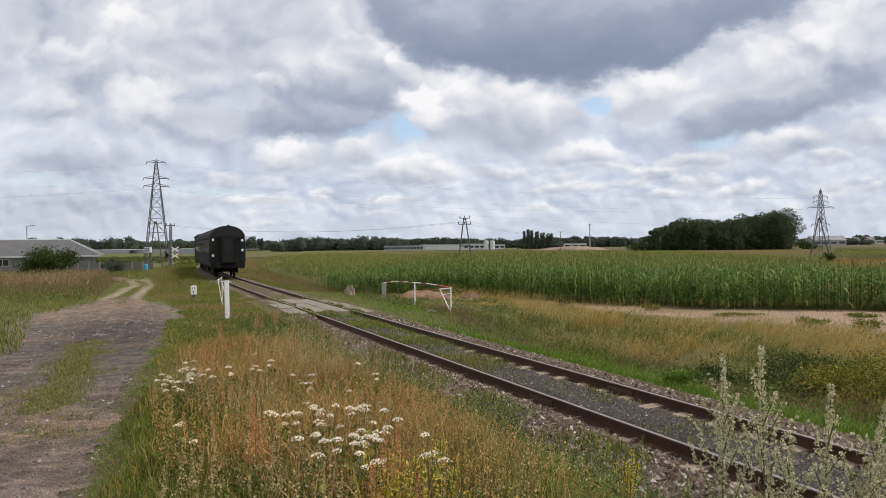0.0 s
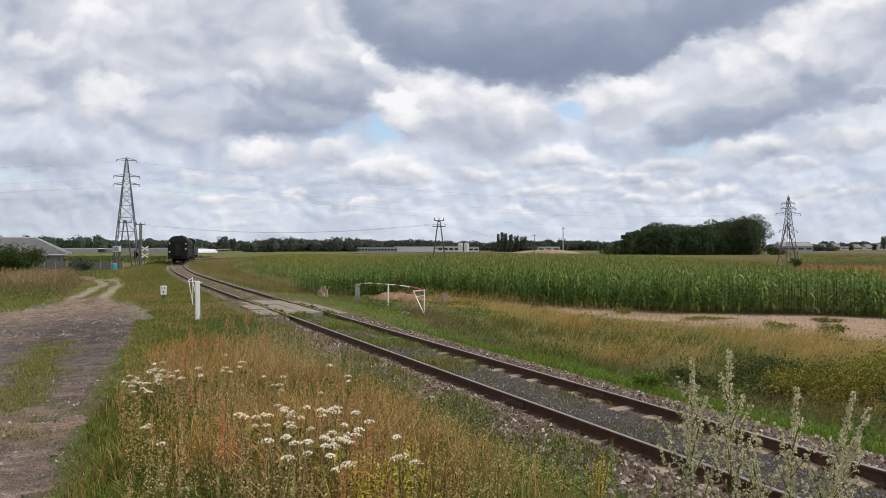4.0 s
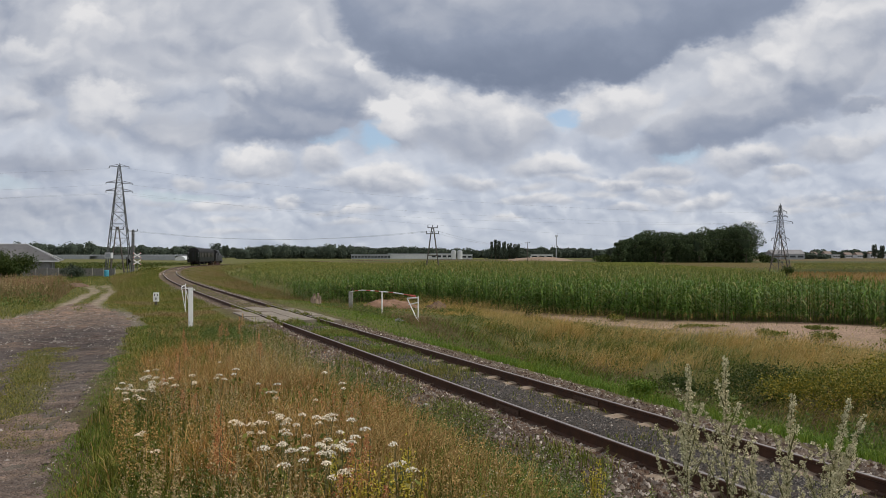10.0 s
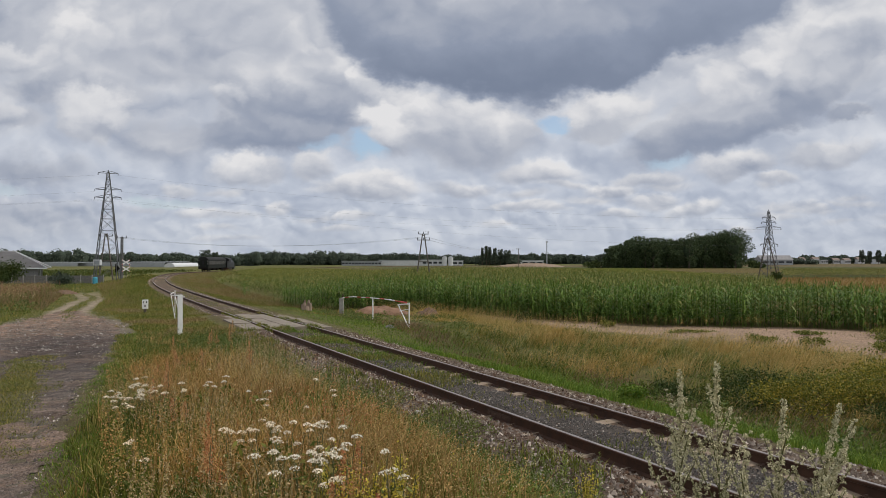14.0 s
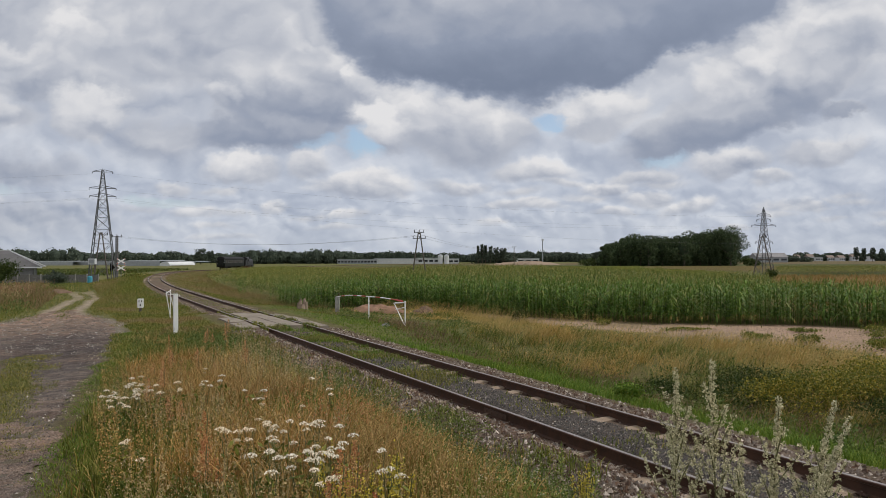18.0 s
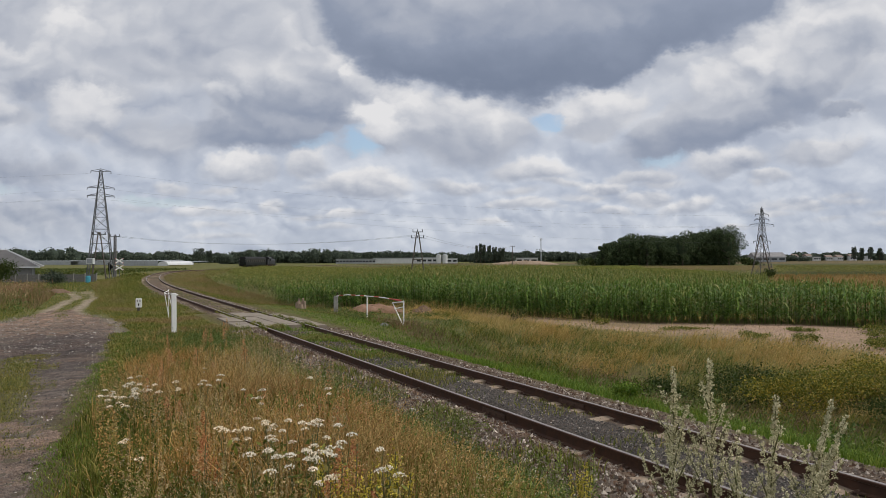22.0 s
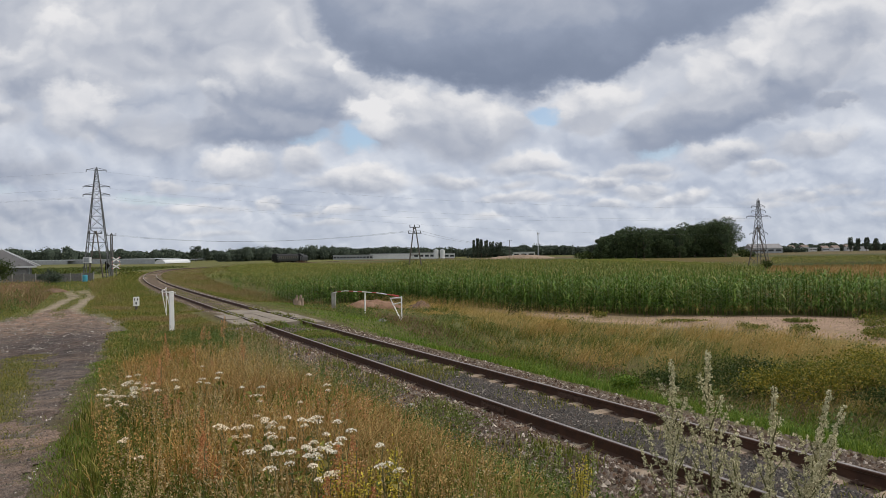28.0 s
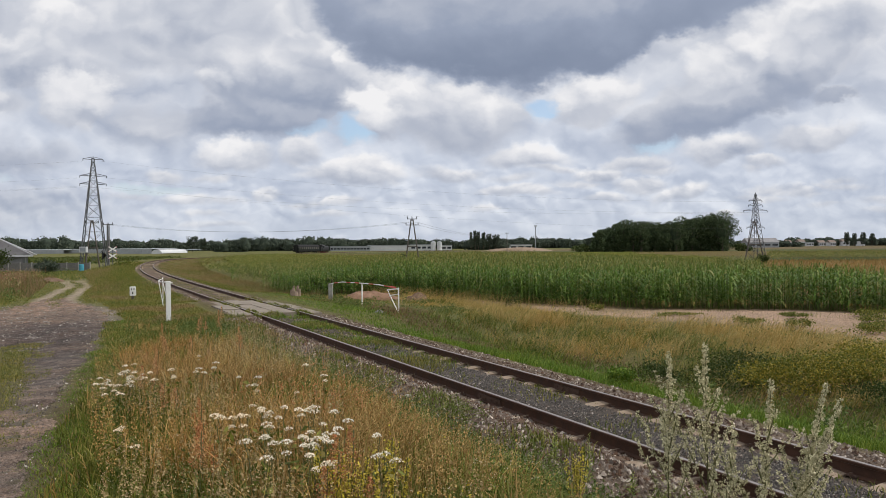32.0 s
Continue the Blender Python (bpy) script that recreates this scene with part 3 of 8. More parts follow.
def land_colour(x, y, s, o):
    """Real base colours of the land's parts: turf, lane, ballast, soil and far fields."""
    n = len(x)
    c = np.tile([0.10, 0.085, 0.04], (n, 1))

    def lay(k, col):
        k = np.clip(k, 0, 1)[:, None]
        c[:] = c * (1 - k) + np.array(col) * k
    jag = 0.25 * wavy(x, y, 0.7, 6) + 0.2 * wavy(x, y, 0.25, 8)
    lay(smooth(o, 7, 9), [0.11, 0.10, 0.035])
    # far fields right and ahead
    lay((y > 44) & (x > np.maximum(19, 0.46 * y)) & (y < 128), [0.20, 0.135, 0.06])
    lay((y > 126) & (y < 160) & (x > 0.30 * y), [0.07, 0.09, 0.03])
    lay((y >= 160) & (y < 230) & (x > 0.28 * y), [0.085, 0.08, 0.026])
    lay((y >= 200) & (o > 12), [0.105, 0.082, 0.028])
    lay((y >= 330) & (o > 12), [0.07, 0.08, 0.028])
    lay((y >= 420) & (o > 12), [0.12, 0.095, 0.05])
    lay((o < -20) & (s > 90), [0.05, 0.072, 0.022])
    # bare strip before the maize
    edge = np.interp(x, FRONT_X, FRONT_Y)
    edge_o = np.interp(x, [4.9, 9.9, 13, 14.3], [14.6, 16.2, 17.6, 17.8])
    strip = smooth(o, edge_o + jag * 2 - 0.5, edge_o + jag * 2 + 0.6) * smooth(edge + 1.2 - y, 0, 0.8)
    lay(strip * (0.9 + 0.4 * wavy(x, y, 2.6, 9) + 0.25 * wavy(x, y, 0.9, 4)), [0.33, 0.235, 0.175])
    lay((o < 0) * smooth(s, 20, 26) * smooth(-o, 1.5, 2.2) * 0.9, [0.12, 0.118, 0.042])
    lay((o > 0) * smooth(s, 18, 24) * smooth(o, 1.5, 2.1) * (1 - smooth(o, 8, 11)) * 0.9, [0.11, 0.112, 0.04])
    # ballast bed
    lay(smooth(np.interp(s, [0, 18, 33], [2.1, 1.95, 1.45]) + 0.7 * (o < 0) * (s < 22) + jag * 0.7 - np.abs(o), 0, 0.5), [0.13, 0.10, 0.078])
    lay(smooth(0.62 + jag * 0.3 - np.abs(o), 0, 0.15) * smooth(20 - s, 0, 6), [0.085, 0.073, 0.066])
    lay(np.exp(-((np.abs(o) - 0.88) / 0.16) ** 2) * (0.6 + 0.5 * wavy(x, y, 0.5, 16)), [0.13, 0.065, 0.04])
    # lane with two ruts and a grassy ridge, the open patch by the crossing, the twin path beyond
    lane = smooth(-o - lane_edge(s), -0.15 + jag * 0.5, 0.2 + jag * 0.5) * (1 - smooth(-o, 8.8 + jag, 9.3 + jag)) * (1 - smooth(s, 32, 36))
    patch = np.exp(-(((s - 27) / 5.5) ** 4 + ((o + 7.6) / 2.6) ** 4))
    lane = np.maximum(lane, smooth(patch + jag * 0.15, 0.25, 0.5))
    lay(lane * (0.8 + 0.25 * wavy(x, y, 0.35, 2)), [0.145, 0.125, 0.115])
    lay(smooth(patch + jag * 0.2, 0.2, 0.5) * smooth(s, 24, 29), [0.20, 0.165, 0.135])
    ridge = np.exp(-((o + 7.5 + 0.12 * wavy(x, y, 3, 3)) / 0.36) ** 4) * (1 - smooth(s, 16, 19)) * smooth(s, 8, 11)
    lay(lane * smooth(ridge + jag * 0.5, 0.3, 0.6) * 0.85, [0.105, 0.098, 0.04])
    dark = np.exp(-(((s - 22) / 2.2) ** 2 + ((o + 7.2) / 1.2) ** 2))
    lay(lane * dark * 0.7, [0.085, 0.08, 0.08])
    way = np.interp(s, [32, 36, 44, 55, 75, 110], [-7.2, -7.0, -6.9, -5.9, -6.8, -8.5])
    for d in (-0.62, 0.62):
        lay(smooth(0.36 + jag * 0.4 - np.abs(o - way - d - 0.14 * np.sin(s * 0.45)), 0, 0.2) * smooth(s, 31, 34) * (1 - smooth(s, 66, 74)), [0.28, 0.23, 0.18])
    return c


# ---- building helpers ----
def mesh_of(name, verts, faces, material, parent=None, label="", smooth_it=False):
    """One mesh object from arrays; all faces have the same number of corners."""
    verts, faces = np.asarray(verts, np.float32), np.asarray(faces, np.int32)
    me = bpy.data.meshes.new(name)
    me.vertices.add(len(verts))
    me.vertices.foreach_set("co", verts.ravel())
    me.loops.add(faces.size)
    me.loops.foreach_set("vertex_index", faces.ravel())
    me.polygons.add(len(faces))
    me.polygons.foreach_set("loop_start", np.arange(0, faces.size, faces.shape[1], dtype=np.int32))
    me.update(calc_edges=True)
    me.polygons.foreach_set("use_smooth", np.full(len(faces), smooth_it))
    if material:
        me.materials.append(material)
    ob = new(name, me)
    if parent:
        ob.parent = parent
    if label:
        ob["label"] = label
    return ob


def part(name, bm, material, parent=None, label=""):
    """Links a bmesh as one mesh object under a thing or a part."""
    me = bpy.data.meshes.new(name)
    bm.normal_update()
    bm.to_mesh(me)
    bm.free()
    me.materials.append(material)
    ob = new(name, me)
    if parent:
        ob.parent = parent
    if label:
        ob["label"] = label
    return ob


def box(bm, x0, x1, y0, y1, z0, z1, bevel=0.0):
    m = Matrix.Translation(((x0 + x1) / 2, (y0 + y1) / 2, (z0 + z1) / 2)) @ Matrix.Diagonal((abs(x1 - x0), abs(y1 - y0), abs(z1 - z0), 1))
    got = bmesh.ops.create_cube(bm, size=1, matrix=m)
    if bevel:
        edges = list({e for v in got["verts"] for e in v.link_edges})
        bmesh.ops.bevel(bm, geom=edges, offset=bevel, segments=2, affect="EDGES")
    return bm


def beam(bm, a, b, w, h=None, sides=4, taper=1.0):
    """A straight bar from a to b."""
    a, b = Vector(a), Vector(b)
    q = (b - a).to_track_quat("Z", "X").to_matrix().to_4x4()
    h = h or w
    m = Matrix.Translation((a + b) / 2) @ q @ (pose(0, 0, 0, 0, 0, 45) if sides == 4 else Matrix())
    r = w / 2 * (1.414 if sides == 4 else 1)
    got = bmesh.ops.create_cone(bm, cap_ends=True, segments=sides, radius1=r, radius2=r * taper, depth=(b - a).length, matrix=m)
    return got


def tube(bm, a, b, r, sides=10, taper=1.0):
    return beam(bm, a, b, 2 * r, sides=sides, taper=taper)


def thing(name, m, label, category, group="", kind=""):
    e = new(name)
    e.matrix_basis = m
    return tagged(e, label, category, group, kind)


def B():
    return bmesh.new()


RNG = np.random.RandomState(11)


def zat(x, y):
    return float(ground_z([x], [y])[0])


# ---- the ground ----
def make_ground():
    def axis(lo, hi, c0, c1, fine, grow):
        pts = list(np.arange(c0, c1, fine))
        for sign, start, end in ((1, pts[-1], hi), (-1, pts[0], lo)):
            v, d = start, fine
            while (v < end) if sign > 0 else (v > end):
                d *= grow
                v += sign * d
                pts.append(v)
        return np.array(sorted(pts))
    xs, ys = axis(-3000, 3000, -22, 12, 0.24, 1.07), axis(-60, 4500, 3, 44, 0.26, 1.055)
    X, Y = np.meshgrid(xs, ys)
    x, y = X.ravel(), Y.ravel()
    s, o = track_of(x, y)
    z = ground_z(x, y, (s, o))
    nx, ny = len(xs), len(ys)
    i = np.arange(nx * ny).reshape(ny, nx)
    f = np.stack([i[:-1, :-1], i[:-1, 1:], i[1:, 1:], i[1:, :-1]], -1).reshape(-1, 4)
    ob = mesh_of("ground", np.stack([x, y, z], 1), f, M_GROUND, smooth_it=True)
    col = ob.data.attributes.new("land", "FLOAT_COLOR", "POINT")
    col.data.foreach_set("color", np.concatenate([land_colour(x, y, s, o), np.ones((len(x), 1))], 1).astype(np.float32).ravel())
    tagged(ob, "flat farmland with turf, a rutted gravel lane and a railway bank", "ground", kind="structure")


make_ground()


def make_lane():
    """The stony lane: a ragged sheet with ruts, just proud of the turf."""
    s1, o1 = np.arange(-14, 42, 0.085), np.arange(-10.6, -4.9, 0.085)
    S, O = np.meshgrid(s1, o1)
    S, O = S + RNG.uniform(-0.03, 0.03, S.shape), O + RNG.uniform(-0.03, 0.03, O.shape)
    x, y, _, _ = on_track(S.ravel(), O.ravel())
    s, o = S.ravel(), O.ravel()
    jag = 0.30 * wavy(x, y, 0.9, 6) + 0.22 * wavy(x, y, 0.33, 8)
    lane = smooth(-o - lane_edge(s), -0.25 + jag * 0.5, 0.15 + jag * 0.5) * (1 - smooth(-o, 8.8 + jag, 9.3 + jag)) * (1 - smooth(s, 27, 31))
    wide = np.interp(s, [20, 24, 29, 33, 38, 41], [1.0, 2.2, 2.3, 1.7, 0.9, 0.4])
    patch = smooth(wide + jag - np.abs(o + np.interp(s, [22, 30, 40], [7.4, 7.5, 7.0])), 0, 0.35) * smooth(s, 20, 23) * (1 - smooth(s, 38, 41))
    lane = np.maximum(lane, patch)
    ridge = np.exp(-((o + 7.5 + 0.14 * wavy(x, y, 2.2, 3)) / 0.30) ** 4) * (1 - smooth(s, 16, 19)) * smooth(s, 8, 11)
    lane = lane * (1 - smooth(ridge + jag * 0.8, 0.45, 0.75))
    z = ground_z(x, y) + 0.008 + 0.012 * wavy(x, y, 0.21, 5) + 0.008 * wavy(x, y, 0.12, 9)
    i = np.arange(x.size).reshape(S.shape)
    f = np.stack([i[:-1, :-1], i[1:, :-1], i[1:, 1:], i[:-1, 1:]], -1).reshape(-1, 4)
    f = f[(lane[f] > 0.4).all(1)]
    used, inv = np.unique(f, return_inverse=True)
    ob = mesh_of("lane", np.stack([x, y, z], 1)[used], inv.reshape(-1, 4)[:, ::-1], M_LANE, smooth_it=True)
    sandy = ob.data.attributes.new("sandy", "FLOAT", "POINT")
    sandy.data.foreach_set("value", np.clip(0.85 * smooth(s, 23, 30) + 0.28 * (1 - smooth(s, 6, 18)) + 0.35 * wavy(x, y, 2.1, 14), 0, 1)[used].astype(np.float32))
    damp = ob.data.attributes.new("damp", "FLOAT", "POINT")
    damp.data.foreach_set("value", np.clip(np.exp(-(((s - 21) / 5.5) ** 2 + ((o + 6.9) / 1.6) ** 2)) + 0.2 * wavy(x, y, 0.8, 15), 0, 1)[used].astype(np.float32))
    tagged(ob, "rutted stony farm lane beside the railway bank", "lane", kind="structure")


make_lane()


# ---- the railway ----
def make_track():
    track = thing("railway_track", Matrix(), "single rusty railway track curving away through fields", "railway track", kind="structure")
    prof = [(-0.062, -0.165), (0.062, -0.165), (0.062, -0.153), (0.012, -0.135), (0.009, -0.045), (0.034, -0.034), (0.036, -0.006), (0.026, 0.0), (-0.026, 0.0), (-0.036, -0.006), (-0.034, -0.034), (-0.009, -0.045), (-0.012, -0.135), (-0.062, -0.153)]
    ss = np.concatenate([np.arange(-40, 60, 1.0), np.arange(60, 540, 2.5)])
    for side in (-0.753, 0.753):
        v = []
        for po, pz in prof:
            x, y, z, h = on_track(ss, side + po, pz)
            v.append(np.stack([x, y, z], 1))
        v = np.stack(v, 1).reshape(-1, 3)
        n, k = len(ss), len(prof)
        i = np.arange(n * k).reshape(n, k)
        f = np.stack([i[:-1], np.roll(i, -1, 1)[:-1], np.roll(i, -1, 1)[1:], i[1:]], -1).reshape(-1, 4)
        rail = mesh_of("rail", v, f, M_RAIL, track)
        top = np.stack([np.stack(on_track(ss, side + d, 0.0015)[:3], 1) for d in (-0.025, 0.025)], 1).reshape(-1, 3)
        j = np.arange(2 * n).reshape(n, 2)
        mesh_of("running_surface", top, np.stack([j[:-1, 0], j[:-1, 1], j[1:, 1], j[1:, 0]], -1), M_RAILTOP, rail, "worn brown steel rail head")
    # sleepers
    bm = B()
    box(bm, -1.25, 1.25, -0.13, 0.13, -0.30, -0.150, 0.02)
    bmesh.ops.subdivide_edges(bm, edges=[e for e in bm.edges if e.calc_length() > 1.0], cuts=8)
    for v in bm.verts:
        v.co += noise.noise_vector(v.co * 5.0) * 0.05 * Vector((0.6, 1.0, 0.35)).length * (0.5 + abs(v.co.x) / 1.25)
    first = None
    rest = []
    base = B()
    for i, s in enumerate(np.arange(-12, 500, 0.62)):
        s = s + RNG.uniform(-0.03, 0.03)
        x, y, zt, h = (float(q) for q in on_track(s))
        m = pose(x, y, zt + RNG.uniform(-0.012, 0.012), RNG.uniform(-0.4, 0.4), RNG.uniform(-0.5, 0.5), -math.degrees(h) + RNG.uniform(-1, 1))
        if i < 180:
            if first is None:
                first = part("sleeper", bm, M_SLEEPER, track, "half-buried concrete sleeper")
                ob = first
            else:
                ob = new("sleeper", first.data)
                ob.parent = track
            ob.matrix_basis = m
        else:
            k = bmesh.ops.create_cube(base, size=1, matrix=m @ Matrix.Translation((0, 0, -0.225)) @ Matrix.Diagonal((2.5, 0.26, 0.15, 1)))
    tagged(part("sleeper", base, M_SLEEPER, track), kind="stuff")
    # rail fastenings on the near sleepers
    bm = B()
    for side in (-1, 1):
        box(bm, side * 0.068 - 0.03, side * 0.068 + 0.03, -0.06, 0.06, -0.152, -0.135, 0.004)
        tube(bm, (side * 0.09, 0, -0.15), (side * 0.09, 0, -0.105), 0.018, 6)
    clip = None
    for s in np.arange(-6, 30, 0.62):
        for side in (-0.753, 0.753):
            x, y, _, h = (float(q) for q in on_track(s, side))
            ob = part("rail_fastening", bm, M_STEEL, track, "rusty bolted rail clamp") if clip is None else new("rail_fastening", clip.data)
            clip = clip or ob
            ob.parent = track
            ob.matrix_basis = pose(x, y, 0, 0, 0, -math.degrees(h))
    # joints with fishplates
    plate = None
    for s in (9.4, 34.0, 59.0):
        for side in (-0.753, 0.753):
            x, y, _, h = (float(q) for q in on_track(s, side))
            if plate is None:
                bm = B()
                for e in (-1, 1):
                    box(bm, e * 0.022 - 0.009, e * 0.022 + 0.009, -0.33, 0.33, -0.13, -0.05, 0.004)
                    for q in (-0.24, -0.09, 0.09, 0.24):
                        tube(bm, (e * 0.03, q, -0.09), (e * 0.05, q, -0.09), 0.016, 6)
                plate = part("fishplate", bm, M_STEEL, track, "bolted rail joint plate")
                ob = plate
            else:
                ob = new("fishplate", plate.data)
                ob.parent = track
            ob.matrix_basis = pose(x, y, 0, 0, 0, -math.degrees(h))


make_track()


def make_crossing():
    cr = thing("level_crossing", Matrix(), "weathered concrete slabs of a farm crossing laid between the rails", "level crossing", kind="structure")
    k = 0
    for o0, o1, s0, s1, n in ((-1.55, -0.86, 24.6, 31.2, 3), (-0.64, 0.64, 24.6, 31.4, 3), (0.88, 1.38, 24.0, 30.6, 3)):
        for i in range(n):
            a, b = s0 + (s1 - s0) * i / n + 0.02, s0 + (s1 - s0) * (i + 1) / n - 0.02
            strips = max(1, round((o1 - o0) / 0.64))
            x, y, _, h = (float(q) for q in on_track((a + b) / 2))
            for j in range(strips):
                u0, u1 = o0 + (o1 - o0) * j / strips + 0.008, o0 + (o1 - o0) * (j + 1) / strips - 0.008
                e0, e1 = RNG.uniform(-0.012, 0.012, 2)
                bm = B()
                box(bm, u0, u1, -(b - a) / 2 + e0, (b - a) / 2 + e1, -0.2, -0.004, 0.015)
                p = part("concrete_slab", bm, M_SLAB, cr)
                p.matrix_basis = pose(x, y, RNG.uniform(-0.022, 0.006), RNG.uniform(-0.3, 0.3), RNG.uniform(-0.8, 0.8), -math.degrees(h))


make_crossing()


def stones(name, x, y, size, material, label, category, sink=0.25, dz=0.0):
    """Many small angular stones as one object."""
    n = len(x)
    oct_v = np.array([(1, 0, 0), (0, 1, 0), (-1, 0, 0), (0, -1, 0), (0, 0, 1)], float)
    oct_f = np.array([(0, 1, 4), (1, 2, 4), (2, 3, 4), (3, 0, 4)])
    v = oct_v[None] * RNG.uniform(0.55, 1.0, (n, 5, 1)) * [1, 1, 0.8] + RNG.uniform(-0.22, 0.22, (n, 5, 3))
    a = RNG.uniform(0, 6.28, n)
    c, s_ = np.cos(a)[:, None], np.sin(a)[:, None]
    vx, vy = v[..., 0] * c - v[..., 1] * s_, v[..., 0] * s_ + v[..., 1] * c
    r = np.asarray(size)[:, None]
    z = ground_z(x, y)
    V = np.stack([x[:, None] + vx * r, y[:, None] + vy * r, z[:, None] + dz + (v[..., 2] * 1.1 + 0.12 - 0.6 * sink) * r], -1)
    F = oct_f[None] + 5 * np.arange(n)[:, None, None]
    return tagged(mesh_of(name, V.reshape(-1, 3), F.reshape(-1, 3), material), label, category, kind="stuff")


M_PALEGRAVEL = mat("pale_lane_gravel", lambda w, p: put(w, p, w.ramp(w.n("ShaderNodeNewGeometry").outputs["Random Per Island"], [(0, (0.10, 0.083, 0.073)), (0.5, (0.20, 0.175, 0.155)), (1, (0.42, 0.385, 0.35))])), 0.95, 0, 0.1)


def pebble(name, stops):
    return mat(name, lambda w, p: put(w, p, w.ramp(w.n("ShaderNodeNewGeometry").outputs["Random Per Island"], stops)), 0.95, 0, 0.1)


M_FINEGRAVEL = pebble("fine_dark_gravel", [(0, (0.035, 0.033, 0.032)), (0.5, (0.085, 0.078, 0.074)), (0.9, (0.15, 0.138, 0.128)), (1, (0.36, 0.33, 0.29))])
M_MIXSTONE = pebble("rusty_mixed_stone", [(0, (0.045, 0.03, 0.024)), (0.35, (0.12, 0.072, 0.048)), (0.7, (0.14, 0.12, 0.107)), (0.88, (0.29, 0.245, 0.205)), (1, (0.54, 0.48, 0.41))])


def make_ballast():
    n = 40000
    s = 1.5 + 64.5 * RNG.uniform(0, 1, n) ** 1.7
    o = RNG.normal(0, 1.25, n)
    keep = (np.abs(o) < np.interp(s, [0, 18, 33], [2.4, 2.1, 1.5])) & ~((s > 24.2) & (s < 31.5) & (o > -2.0) & (o < 1.8)) & (np.abs(np.abs(o) - 0.753) > 0.085)
    keep &= (np.abs(o) > 0.5) | (RNG.uniform(0, 1, n) < 0.3)
    s, o = s[keep], o[keep]
    x, y, _, _ = on_track(s, o)
    size = RNG.uniform(0.015, 0.042, len(x)) * np.where(np.abs(o) < 0.62, 0.72, 1.0)
    stones("ballast", x, y, size, M_BALLAST, "grey-brown crushed stone ballast round the rails", "ballast")
    # fine dark gravel between the rails, and mixed stones close to the near rail
    n = 40000
    s, o = 2 + 26 * RNG.uniform(0, 1, n) ** 1.4, RNG.normal(0, 0.27, n).clip(-0.66, 0.66)
    keep = ~((s > 24.2) & (s < 31.5))
    x, y, _, _ = on_track(s[keep], o[keep])
    stones("gravel", x, y, RNG.uniform(0.008, 0.021, len(x)), M_FINEGRAVEL, "fine dark gravel between the rails", "gravel", 0.35)
    n = 26000
    s = 2 + 22 * RNG.uniform(0, 1, n) ** 1.4
    o = np.where(RNG.uniform(0, 1, n) < 0.74, -0.85 - 1.6 * RNG.uniform(0, 1, n) ** 1.3, 0.85 + 0.9 * RNG.uniform(0, 1, n))
    keep = ~((s > 23.8) & (s < 31.8))
    x, y, _, _ = on_track(s[keep], o[keep])
    stones("ballast", x, y, 0.010 + 0.045 * RNG.uniform(0, 1, len(x)) ** 2.4, M_MIXSTONE, "rusty and pale broken stone beside the rails", "ballast", 0.3)
    n = 9000
    s, o = -6 + 30 * RNG.uniform(0, 1, n) ** 1.2, RNG.uniform(-3.4, -1.5, n)
    x, y, _, _ = on_track(s, o)
    keep = RNG.uniform(0, 1, n) < 1.1 - smooth(-o, 2.0, 3.3) + 0.3 * wavy(x, y, 0.7, 3)
    stones("ballast", x[keep], y[keep], RNG.uniform(0.012, 0.045, keep.sum()), M_BALLAST, "scattered ballast on the weedy shoulder", "ballast")
    n = 24000
    s, o = 3 + 30 * RNG.uniform(0, 1, n) ** 1.4, RNG.uniform(-9.3, -5.6, n)
    x, y, _, _ = on_track(s, o)
    keep = (-o > lane_edge(s) - 0.1) & ((np.abs(o + 7.5) > 0.3) | (s > 17) | (s < 9))
    x, y = x[keep], y[keep]
    stones("gravel", x, y, 0.006 + 0.034 * RNG.uniform(0, 1, len(x)) ** 2.5, M_GRAVEL, "loose gravel on the rutted lane", "gravel", 0.5)
    n = 5200
    s, o = RNG.uniform(20, 37, n), -7.4 + 2.6 * RNG.uniform(-1, 1, n)
    x, y, _, _ = on_track(s, o)
    keep = (np.abs(o + 7.4) < np.interp(s, [20, 24, 29, 33, 38], [1.2, 2.3, 2.4, 1.9, 0.9])) & (wavy(x, y, 1.1, 47) > RNG.uniform(-0.9, 0.6, n))
    stones("gravel", x[keep], y[keep], 0.012 + 0.045 * RNG.uniform(0, 1, keep.sum()) ** 3, M_PALEGRAVEL, "pale stones strewn over the open patch of the lane", "gravel", 0.5, 0.01)


make_ballast()


